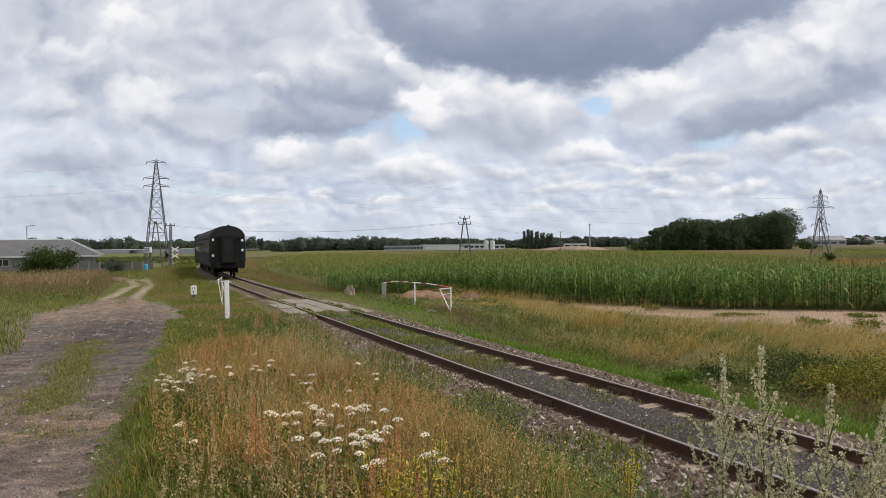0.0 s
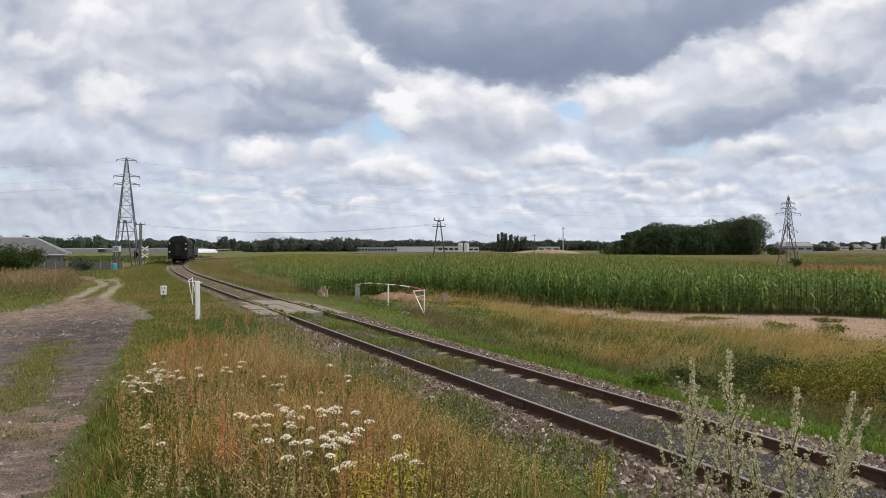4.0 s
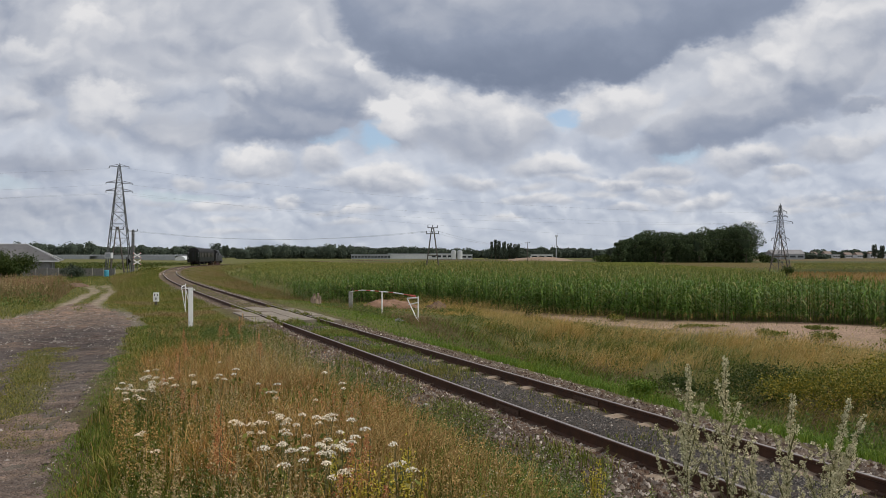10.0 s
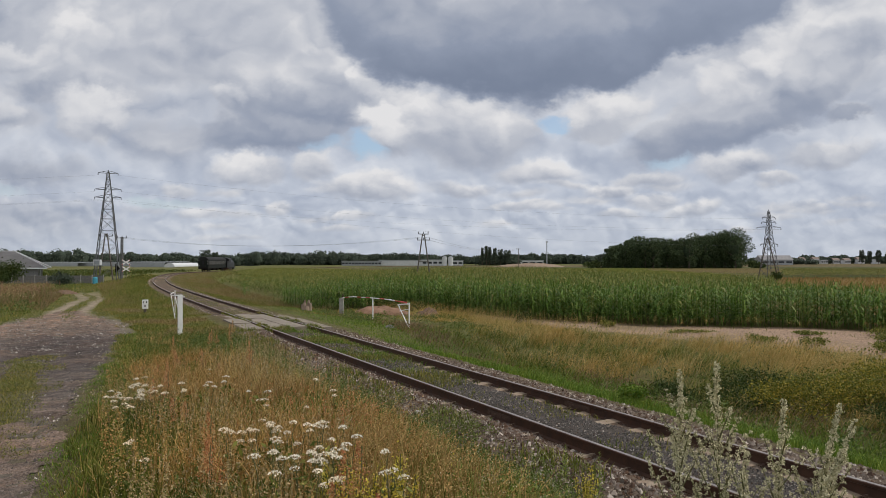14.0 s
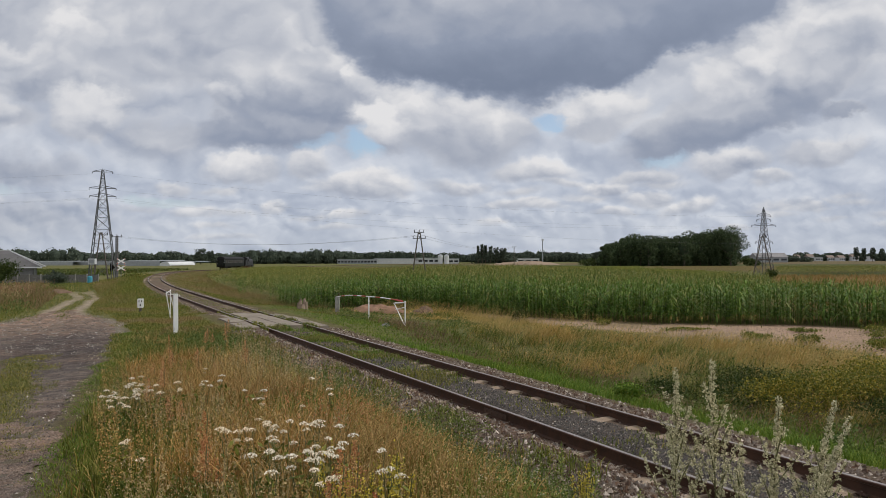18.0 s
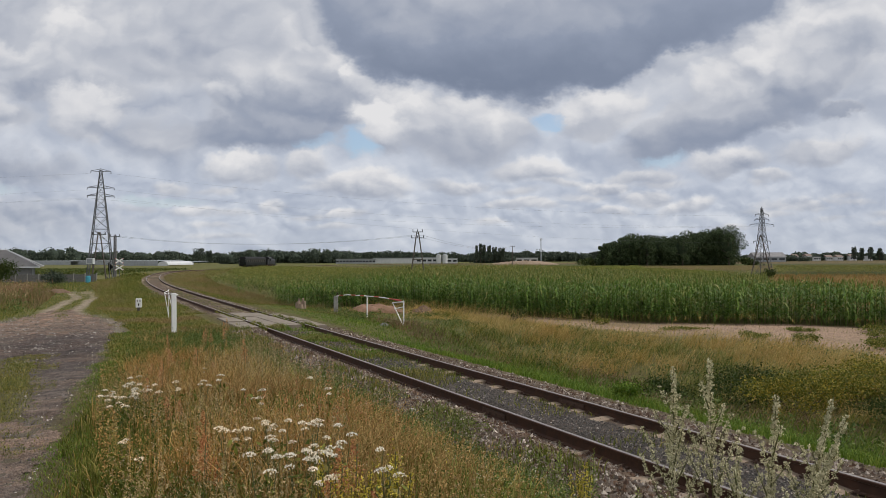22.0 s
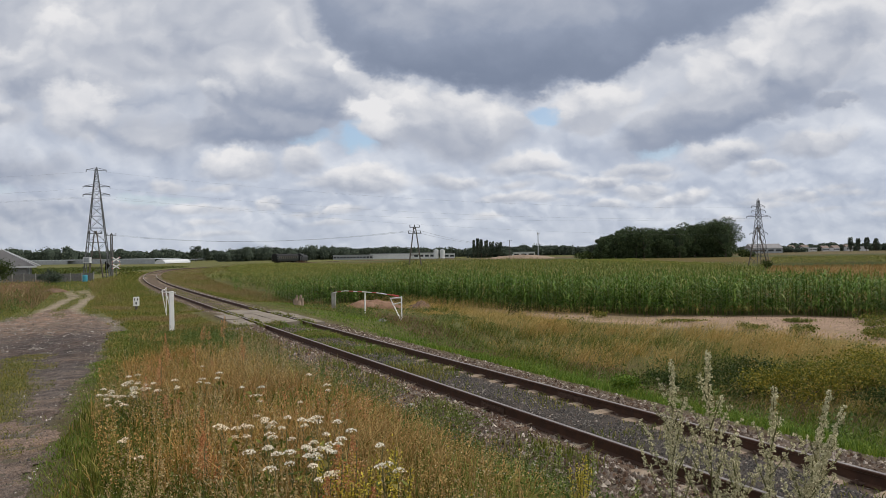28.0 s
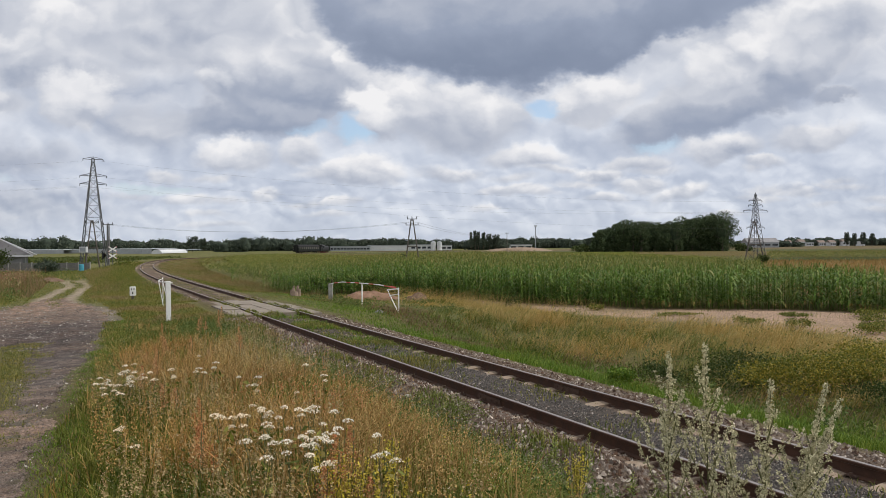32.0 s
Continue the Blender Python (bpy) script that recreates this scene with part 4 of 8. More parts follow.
# ---- grass, maize and other stuff ----
def blades(name, x, y, h, w, lean, material, label, category, kind="stuff", z=None, wind=0.0):
    """Grass blades, each a bent tapered strip."""
    n = len(x)
    z = ground_z(x, y) - 0.02 if z is None else z
    a, b = RNG.uniform(0, 6.28, n), RNG.uniform(0, 6.28, n)
    a = np.where(RNG.uniform(0, 1, n) < wind, RNG.normal(-0.2, 0.6, n), a)
    lx, ly = np.cos(a) * lean * h, np.sin(a) * lean * h
    wx, wy = np.cos(b) * w / 2, np.sin(b) * w / 2
    low = np.stack([x - wx, y - wy, z], 1), np.stack([x + wx, y + wy, z], 1)
    tip = np.stack([x + lx, y + ly, z + h * (1 - 0.25 * lean)], 1)
    mx, my, mz = x + lx * 0.32, y + ly * 0.32, z + h * 0.6
    mid = np.stack([mx + wx * 0.8, my + wy * 0.8, mz], 1), np.stack([mx - wx * 0.8, my - wy * 0.8, mz], 1)
    near = np.hypot(x, y) < 30
    m = int(near.sum())
    V = np.concatenate([np.stack([q[near] for q in (*low, *mid, tip)], 1).reshape(-1, 3), np.stack([q[~near] for q in (*low, tip)], 1).reshape(-1, 3)])
    k = 5 * np.arange(m)[:, None]
    F = np.concatenate([k + np.array([[0, 1, 2]]), k + np.array([[0, 2, 3]]), k + np.array([[3, 2, 4]]), 5 * m + np.arange(3 * (n - m)).reshape(-1, 3)], 0)
    return tagged(mesh_of(name, V, F, material), label, category, kind=kind)


def seed_heads(x, y, h, r, n_each, spread):
    """Loose quads round the top of stalks: centres for seed panicles."""
    k = np.repeat(np.arange(len(x)), n_each)
    t = RNG.uniform(0, 1, len(k))
    a = RNG.uniform(0, 6.28, len(k))
    rr = spread[k] * (1 - 0.8 * t) * RNG.uniform(0.2, 1, len(k))
    return x[k] + rr * np.cos(a), y[k] + rr * np.sin(a), h[k] * (0.62 + 0.38 * t), r * RNG.uniform(0.6, 1.3, len(k))


def flecks(name, x, y, z, r, material, label, category, up=0.3, kind="stuff", parent=None, long=1.0):
    """Many small tilted leaf quads."""
    n = len(x)
    u = RNG.normal(0, 1, (n, 3))
    u /= np.linalg.norm(u, axis=1)[:, None]
    v = RNG.normal(0, 1, (n, 3)) * [1, 1, up]
    v -= u * (u * v).sum(1)[:, None]
    v /= np.linalg.norm(v, axis=1)[:, None]
    c = np.stack([x, y, z], 1)
    r = np.asarray(r)[:, None] * np.ones((n, 1))
    V = np.stack([c - u * r * long, c - v * r * 0.7, c + u * r * long, c + v * r * 0.7], 1)
    F = np.arange(4 * n).reshape(n, 4)
    ob = mesh_of(name, V.reshape(-1, 3), F, material, parent)
    return tagged(ob, label, category, kind=kind) if label else ob


def spots(n, s0, s1, o0, o1, near=1.0):
    """Random places beside the track; near > 1 crowds them toward s0."""
    s = s0 + (s1 - s0) * RNG.uniform(0, 1, n) ** near
    o = RNG.uniform(o0, o1, n)
    x, y, _, _ = on_track(s, o)
    return x, y, s, o


M_DULLSEED = leafy("dull_brown_seed", [(0, (0.20, 0.11, 0.07)), (0.6, (0.27, 0.17, 0.11)), (1, (0.32, 0.24, 0.15))])
M_CORNTOP = leafy("maize_top", [(0, (0.065, 0.098, 0.022)), (0.5, (0.13, 0.168, 0.038)), (0.85, (0.21, 0.23, 0.066)), (1, (0.34, 0.29, 0.12))], 0.55, 0.25, 0.25)
M_DULLGRASS = leafy("bleached_grass", [(0, (0.14, 0.115, 0.05)), (0.5, (0.235, 0.185, 0.085)), (1, (0.32, 0.26, 0.14))])
M_HERB = leafy("herb_leaf", [(0, (0.05, 0.085, 0.02)), (0.6, (0.09, 0.14, 0.035)), (1, (0.16, 0.20, 0.07))])


def make_grass():
    # tall dry and green grass of the near bank
    for mat_, n, gold, lab in ((M_GREEN, 104000, False, "green grass and herbs on the railway bank"), (M_GOLD, 80000, True, "tall dry golden grass on the railway bank")):
        x, y, s, o = spots(n, 1, 24, -7.0, -2.0, 1.3)
        patch = wavy(x, y, 1.3, 2) + 0.6 * wavy(x, y, 0.5, 5)
        rim = lane_edge(s) + o + 0.25 * wavy(x, y, 0.8, 45)
        dry = smooth(patch + 0.62 * smooth(-o, 3.2, 5.0) - 1.0 * (1 - smooth(rim, 0.25, 1.3)) - 0.35 * smooth(s, 11, 17) + 0.65 * np.exp(-((s - 7.5) / 5.0) ** 2) * smooth(-o, 3.5, 4.2) * (1 - smooth(-o, 5.0, 5.8)), 0.1, 1.1)
        keep = (o > -lane_edge(s) + 0.3 - 0.22 * wavy(x, y, 0.8, 19)) & (RNG.uniform(0, 1, n) < (dry if gold else 1.0 - 0.55 * dry) * (smooth(-o, 3.2, 4.2 + 0.3 * wavy(x, y, 0.9, 7)) if gold else smooth(-o, 2.2, 3.2 + 0.5 * wavy(x, y, 1.1, 7))))
        x, y, s, o = x[keep], y[keep], s[keep], o[keep]
        n = len(x)
        tall = smooth(-o, 2.0, 4.2) * (0.15 + 0.85 * smooth(lane_edge(s) + o + 0.25 * wavy(x, y, 0.8, 45), 0.15, 0.9)) * np.interp(s, [8, 22], [1.0, 0.30])
        h = (np.interp(s, [10, 20], [0.10, 0.06]) + 0.38 * tall) * RNG.uniform(0.35, 1.25, n) * (1.12 if gold else 0.8) * np.where(s < 7, np.interp(-o, [3.0, 4.4], [0.6, 1.0]), 1.0) * np.interp(s, [1, 2.8], [0.35, 1.0])
        keep = RNG.uniform(0, 1, n) < smooth(s + 0.5 * wavy(x, y, 0.7, 71), 0.6, 2.8)
        x, y, s, h, n = x[keep], y[keep], s[keep], h[keep], keep.sum()
        blades("dry_grass" if gold else "grass", x, y, h, np.interp(s, [0, 24], [0.007, 0.016]) * RNG.uniform(0.5, 1.3, n), RNG.uniform(0.05, 0.75, n), mat_, lab, "grass")
    # seed panicles
    x, y, s, o = spots(4600, 1.3, 14, -6.4, -3.5, 1.3)
    keep = (o > -lane_edge(s) + 0.5) & (wavy(x, y, 1.3, 2) - smooth(s, 9, 14) > -0.45)
    x, y, o = x[keep], y[keep], o[keep]
    h = RNG.uniform(0.35, 0.72, len(x)) * np.where(y < 7, np.interp(-o, [3.4, 4.5], [0.45, 1.0]), 1.0)
    px, py, pz, pr = seed_heads(x, y, h, 0.0075, 18, RNG.uniform(0.012, 0.035, len(x)))
    red, lime = wavy(px, py, 1.1, 21) + 0.4 * wavy(px, py, 0.4, 22) > 0.66, (py < 5.0) & (px > -0.8) & (px < 0.3) & (wavy(px, py, 0.35, 23) > 0.25)
    for pick, mat_, lab in ((red & ~lime, M_RUST, "rust-brown sorrel and grass panicles on the bank"), (~red & ~lime & (wavy(px, py, 0.9, 24) > 0.0), M_GOLD, "fine straw-coloured grass panicles on the bank"), (~red & ~lime & (wavy(px, py, 0.9, 24) <= 0.0), M_PALESEED, "pale beige seed heads on the bank"), (lime, M_YELLOW, "yellow-green flower sprays on the bank")):
        flecks("grass_seed_head", px[pick], py[pick], (pz + ground_z(px, py))[pick], pr[pick], mat_, lab, "grass", 1.0)
    # orange-brown stand in the middle of the bank, fresh yellow-green grass toward the ballast
    x, y, s, o = spots(15000, 5, 14, -5.9, -3.6, 1.1)
    keep = wavy(x, y, 1.0, 62) + 0.8 * np.exp(-(((s - 8.5) / 3.0) ** 2 + ((o + 4.7) / 0.8) ** 2)) > RNG.uniform(0.1, 1.0, len(x))
    x, y = x[keep], y[keep]
    blades("dry_grass", x, y, RNG.uniform(0.3, 0.62, len(x)), RNG.uniform(0.004, 0.009, len(x)), RNG.uniform(0.2, 0.9, len(x)), M_AMBER, "orange-brown dry stalks on the railway bank", "grass", wind=0.5)
    x, y, s, o = spots(17000, 3, 16, -4.3, -2.3, 1.2)
    keep = wavy(x, y, 0.9, 63) + 0.3 * wavy(x, y, 0.3, 64) > RNG.uniform(-0.5, 0.7, len(x))
    x, y, s = x[keep], y[keep], s[keep]
    blades("grass", x, y, RNG.uniform(0.14, 0.40, len(x)) * np.interp(s, [6, 14], [1.0, 0.7]), RNG.uniform(0.006, 0.012, len(x)), RNG.uniform(0.2, 0.8, len(x)), M_SPIKE, "fresh yellow-green grass beside the ballast shoulder", "grass")
    # tiny pale blossoms and seeds among the stalks
    x, y, s, o = spots(4400, 2, 15, -6.7, -2.6, 1.2)
    keep = (wavy(x, y, 0.9, 13) > RNG.uniform(-0.6, 0.9, len(x))) & (o > -lane_edge(s) + 0.15)
    x, y = x[keep], y[keep]
    h = RNG.uniform(0.2, 0.52, len(x))
    k = np.repeat(np.arange(len(x)), 5)
    px, py, pz = x[k] + RNG.normal(0, 0.02, len(k)), y[k] + RNG.normal(0, 0.02, len(k)), h[k] + RNG.normal(0, 0.012, len(k))
    flecks("small_blossom", px, py, pz + ground_z(px, py), RNG.uniform(0.003, 0.006, len(k)), M_BLOSSOM, "tiny pale blossoms scattered through the grass", "wildflower", 0.6)
    # leafy herbs between the grasses
    x, y, s, o = spots(6200, 2, 21, -6.7, -2.0, 1.2)
    keep = (smooth(o, -4.6, -3.0) + 0.55 * smooth(-o, 4.9, 5.8) + wavy(x, y, 1.0, 17) > RNG.uniform(-0.6, 1.2, len(x))) & (o > -lane_edge(s) + 0.6)
    x, y, o = x[keep], y[keep], o[keep]
    h = RNG.uniform(0.15, 0.42, len(x)) * (1 - 0.5 * smooth(-o, 6.0, 6.5))
    k = np.repeat(np.arange(len(x)), 24)
    t = RNG.uniform(0.1, 1, len(k))
    a, d = RNG.uniform(0, 6.28, len(k)), 0.06 * (1.2 - t) * RNG.uniform(0.2, 1.2, len(k))
    px, py = x[k] + d * np.cos(a), y[k] + d * np.sin(a)
    flecks("herbs", px, py, h[k] * t + ground_z(px, py), RNG.uniform(0.0045, 0.010, len(k)), M_HERB, "small-leaved green herbs on the bank", "herbs", 0.8, long=3.2)
    # low herbs over the stony shoulder
    x, y, s, o = spots(8600, 2, 20, -3.8, -1.35, 1.4)
    keep = wavy(x, y, 0.75, 37) + 0.4 * wavy(x, y, 0.3, 38) + 1.0 * smooth(-o, 2.1, 3.1) > RNG.uniform(-0.1, 0.9, len(x))
    x, y = x[keep], y[keep]
    hh = RNG.uniform(0.06, 0.26, len(x))
    k = np.repeat(np.arange(len(x)), 15)
    px, py = x[k] + RNG.normal(0, 0.04, len(k)), y[k] + RNG.normal(0, 0.04, len(k))
    flecks("herbs", px, py, ground_z(px, py) + hh[k] * RNG.uniform(0.05, 1, len(k)), RNG.uniform(0.005, 0.011, len(k)), leafy("shoulder_herb", [(0, (0.06, 0.095, 0.02)), (0.6, (0.12, 0.165, 0.035)), (1, (0.22, 0.25, 0.08))]), "low green herbs over the stony shoulder", "herbs", 0.7, long=2.6)
    # thin weeds creeping over the ballast shoulder
    x, y, s, o = spots(40000, 2, 26, -3.6, -1.2, 1.2)
    keep = wavy(x, y, 0.8, 3) + 0.15 * smooth(s, 8, 16) + 0.6 * smooth(-o, 2.0, 3.0) > RNG.uniform(-0.1, 1.0, len(x))
    x, y = x[keep], y[keep]
    blades("weeds", x, y, RNG.uniform(0.06, 0.2, len(x)), RNG.uniform(0.008, 0.016, len(x)), RNG.uniform(0.2, 0.8, len(x)), M_GREEN, "small green weeds on the ballast shoulder", "weeds")
    # weeds between the rails
    x, y, s, o = spots(16000, -4, 60, -0.66, 0.66, 1.1)
    keep = (wavy(x, y, 1.0, 8) + 0.4 * wavy(x, y, 0.3, 2) > np.interp(s, [0, 8, 14, 20], [0.45, 0.1, -0.2, -0.45]) + RNG.uniform(-0.2, 0.3, len(x))) & ~((s > 24) & (s < 31.6))
    x, y = x[keep], y[keep]
    blades("weeds", x, y, RNG.uniform(0.04, 0.13, len(x)), RNG.uniform(0.008, 0.018, len(x)), RNG.uniform(0.3, 0.9, len(x)), M_GREEN, "low green weeds between the rails", "weeds")
    # short fringe where the bank meets the lane
    x, y, s, o = spots(52000, 2, 24, -7.2, -5.0, 1.2)
    rim = lane_edge(s) + o + 0.16 * wavy(x, y, 0.7, 19) + 0.08 * wavy(x, y, 0.25, 20)
    keep = (rim > -0.05) & (rim < 0.7)
    x, y, s, o, rim = x[keep], y[keep], s[keep], o[keep], rim[keep]
    tone = wavy(x, y, 0.9, 53) + RNG.uniform(-0.5, 0.5, len(x))
    for k, mat_, lab in ((tone > 0.15, M_TURF, "dry short grass along the lane's edge"), (tone <= 0.15, M_LUSH, "short green fringe along the lane's edge")):
        blades("grass", x[k], y[k], (0.03 + 0.16 * rim[k].clip(0, 1)) * RNG.uniform(0.6, 1.3, k.sum()), RNG.uniform(0.005, 0.011, k.sum()), RNG.uniform(0.3, 1.1, k.sum()), mat_, lab, "grass")
    # thick weeds between the rails before the crossing
    x, y, s, o = spots(15000, 12, 24.3, -0.66, 0.66, 0.8)
    tone = wavy(x, y, 0.9, 67) + 0.5 * wavy(x, y, 0.35, 68)
    keep = tone + 0.5 * smooth(s, 14, 21) > RNG.uniform(-0.1, 0.9, len(x))
    x, y, tone = x[keep], y[keep], tone[keep]
    for k, mat_, lab in ((tone > 0.3, M_TURF, "yellow-green weeds between the rails"), (tone <= 0.3, M_LUSH, "fresh green weeds between the rails")):
        blades("weeds", x[k], y[k], RNG.uniform(0.06, 0.2, k.sum()), RNG.uniform(0.008, 0.016, k.sum()), RNG.uniform(0.3, 1.0, k.sum()), mat_, lab, "weeds")
    # ridge of the lane and its left verge
    x, y, s, o = spots(40000, 8, 19, -8.2, -6.8, 1.0)
    keep = wavy(x, y, 0.7, 6) + 0.5 * wavy(x, y, 2.0, 8) - 0.8 * smooth(s, 16, 19) - 0.8 * (1 - smooth(s, 8.5, 11.5)) - 1.2 * smooth(np.abs(o + 7.5 + 0.14 * wavy(x, y, 2.2, 3)), 0.25, 0.6) > RNG.uniform(-1.7, 0.3, len(x))
    x, y = x[keep], y[keep]
    blades("grass", x, y, RNG.uniform(0.02, 0.075, len(x)), RNG.uniform(0.006, 0.014, len(x)), RNG.uniform(0.3, 0.9, len(x)), M_TURF, "short trodden grass on the lane's ridge", "grass")
    x, y, s, o = spots(60000, 14, 58, -24, -8.8, 1.0)
    keep = (o < np.interp(s, [22, 25, 29, 33, 40], [-9.0, -9.5, -9.7, -9.2, -8.4]) - 0.4 * wavy(x, y, 1.4, 6))
    x, y, s, o = x[keep], y[keep], s[keep], o[keep]
    blades("grass", x, y, RNG.uniform(0.06, 0.22, len(x)) * (1 + 0.6 * smooth(s, 38, 46)), RNG.uniform(0.015, 0.03, len(x)), RNG.uniform(0.2, 0.7, len(x)), M_GREEN, "rough green grass beside the lane", "grass")
    # dry weeds on the waste ground before the farm building
    x, y, s, o = spots(52000, 42, 76, -34, -8.2, 1.1)
    keep = wavy(x, y, 4, 3) + 0.5 * wavy(x, y, 1.3, 4) > RNG.uniform(-1.3, 0.5, len(x))
    x, y, s = x[keep], y[keep], s[keep]
    blades("dry_grass", x, y, RNG.uniform(0.35, 1.05, len(x)) * (0.8 + 0.35 * wavy(x, y, 3.0, 7)) * np.interp(s, [42, 50], [0.4, 1.0]), RNG.uniform(0.02, 0.04, len(x)), RNG.uniform(0.1, 0.7, len(x)), leafy("waste_ground_weeds", [(0, (0.17, 0.125, 0.07)), (0.45, (0.26, 0.175, 0.105)), (0.7, (0.15, 0.15, 0.06)), (1, (0.10, 0.125, 0.045))]), "tall dry weeds on waste ground", "grass")
    x, y, s, o = spots(26000, 72, 125, -34, -4.5, 1.0)
    blades("grass", x, y, RNG.uniform(0.12, 0.36, len(x)), RNG.uniform(0.03, 0.06, len(x)), RNG.uniform(0.2, 0.8, len(x)), M_GREEN, "low green grass round the pylon", "grass")
    # rusty seed heads over them
    x, y, s, o = spots(4600, 47, 75, -34, -9.0, 1.0)
    keep = wavy(x, y, 3.4, 29) > RNG.uniform(-0.8, 0.4, len(x))
    x, y = x[keep], y[keep]
    px, py, pz, pr = seed_heads(x, y, RNG.uniform(0.7, 1.25, len(x)), 0.032, 10, np.full(len(x), 0.10))
    for pick, mat_, lab in ((wavy(px, py, 4, 30) > -0.2, M_DULLSEED, "rust-brown seed heads on waste ground"), (wavy(px, py, 4, 30) <= -0.2, M_PALESEED, "pale beige seed heads on waste ground")):
        flecks("grass_seed_head", px[pick], py[pick], (pz + ground_z(px, py))[pick], pr[pick], mat_, lab, "grass", 1.0)
    # green herbs under them
    x, y, s, o = spots(1900, 38, 105, -34, -8.8, 1.3)
    keep = wavy(x, y, 2.2, 61) > RNG.uniform(-0.7, 0.7, len(x))
    x, y = x[keep], y[keep]
    k = np.repeat(np.arange(len(x)), 26)
    hh = RNG.uniform(0.2, 0.7, len(x)) * (0.8 + 0.5 * wavy(x, y, 2.6, 27))
    px, py = x[k] + RNG.normal(0, 0.22, len(k)), y[k] + RNG.normal(0, 0.22, len(k))
    flecks("herbs", px, py, ground_z(px, py) + hh[k] * RNG.uniform(0.05, 1, len(k)), RNG.uniform(0.02, 0.045, len(k)), M_HERB, "leafy green weeds on waste ground", "herbs", 0.6, long=1.8)
    # leafy crop beyond the shed and the pylon
    n = 32000
    x, y = RNG.uniform(-130, -42, n), 112 + 125 * RNG.uniform(0, 1, n) ** 1.4
    s, o = track_of(x, y)
    keep = o < -14
    x, y = x[keep], y[keep]
    flecks("leafy_crop", x, y, ground_z(x, y) + RNG.uniform(0.05, 0.7, len(x)) * (0.9 + 0.2 * wavy(x, y, 4, 3)), RNG.uniform(0.14, 0.30, len(x)), leafy("crop_leaf", [(0, (0.045, 0.072, 0.018)), (0.6, (0.078, 0.105, 0.026)), (1, (0.13, 0.14, 0.04))], 0.6, 0.25, 0.5), "knee-high green crop beyond the lane", "crop", 0.5)
    # weeds along the rails at the crossing
    x, y, s, o = spots(5200, 23.5, 33, -0.70, -0.63, 1.0)
    side = RNG.choice([0.0, 1.34, -0.22, 1.56], len(x))
    x, y, _, _ = on_track(s, o + side)
    keep = wavy(x, y, 0.5, 15) > RNG.uniform(-0.3, 1.2, len(x))
    x, y = x[keep], y[keep]
    blades("weeds", x, y, RNG.uniform(0.10, 0.22, len(x)), RNG.uniform(0.012, 0.022, len(x)), RNG.uniform(0.2, 0.8, len(x)), M_GREEN, "green weeds in the joints beside the rails", "weeds", z=np.full(len(x), -0.08))
    # low grass round the twin path
    x, y, s, o = spots(22000, 33, 78, -9.6, -4.6, 1.1)
    way = np.interp(s, [32, 36, 44, 55, 75, 110], [-7.2, -7.0, -6.9, -5.9, -6.8, -8.5]) + 0.14 * np.sin(s * 0.45)
    keep = (np.abs(np.abs(o - way) - 0.62) > 0.36 + 0.12 * wavy(x, y, 0.8, 4)) & ((s > 34.5) | (RNG.uniform(0, 1, len(x)) < 0.25))
    x, y = x[keep], y[keep]
    blades("grass", x, y, RNG.uniform(0.04, 0.14, len(x)), RNG.uniform(0.015, 0.03, len(x)), RNG.uniform(0.2, 0.8, len(x)), M_GREEN, "low grass along the twin path", "grass")
    # left bank further on
    x, y, s, o = spots(76000, 21, 130, -7.0, -1.35, 1.6)
    way = np.interp(s, [32, 36, 44, 55, 75, 110], [-7.2, -7.0, -6.9, -5.9, -6.8, -8.5])
    keep = ((o > -5.1 + 0.4 * wavy(x, y, 1.0, 6)) & ~((s < 31.8) & (s > 23.8) & (o > -1.9))) | ((s > 34) & (o > way + 1.1))
    x, y, s, o = x[keep], y[keep], s[keep], o[keep]
    for gold in (False, True):
        k = (wavy(x, y, 2.2, 9) - 0.85 + 1.2 * np.exp(-((s - 76) / 24) ** 2) * smooth(-o, 2.5, 4.5) > RNG.uniform(-0.6, 0.8, len(x))) == gold
        hh = np.interp(s[k], [22, 36, 46, 60, 130], [0.07, 0.09, 0.42, 0.62, 0.7]) * (0.4 + 0.6 * smooth(-o[k], 1.4, 2.8)) * RNG.uniform(0.5, 1.2, k.sum())
        lean, wide = RNG.uniform(0.2, 1.1, k.sum()), np.interp(s[k], [22, 110], [0.010, 0.026]) * RNG.uniform(0.6, 1.3, k.sum())
        for part_, mat_, lab in (((s[k] < 44, M_TURF, "short yellow-green grass before the curve"), (s[k] >= 44, M_GREEN, "long green grass on the curve's bank")) if not gold else ((s[k] > 0, M_DULLGRASS, "dry grass on the curve's bank"),)):
            blades("dry_grass" if gold else "grass", x[k][part_], y[k][part_], hh[part_], wide[part_], lean[part_], mat_, lab, "grass")
    # lumpy turf between the marker post and the rails
    x, y, s, o = spots(70000, 19, 50, -6.4, -1.4, 1.0)
    keep = (-o < np.where(s < 24, lane_edge(s), np.interp(s, [24, 29, 34, 42], [5.0, 4.9, 5.2, 5.6])) - 0.2 * wavy(x, y, 0.9, 12)) & ~((s < 32) & (s > 23.6) & (o > -2.1))
    x, y, s, o = x[keep], y[keep], s[keep], o[keep]
    tone = wavy(x, y, 1.7, 51) + 0.5 * wavy(x, y, 0.5, 52)
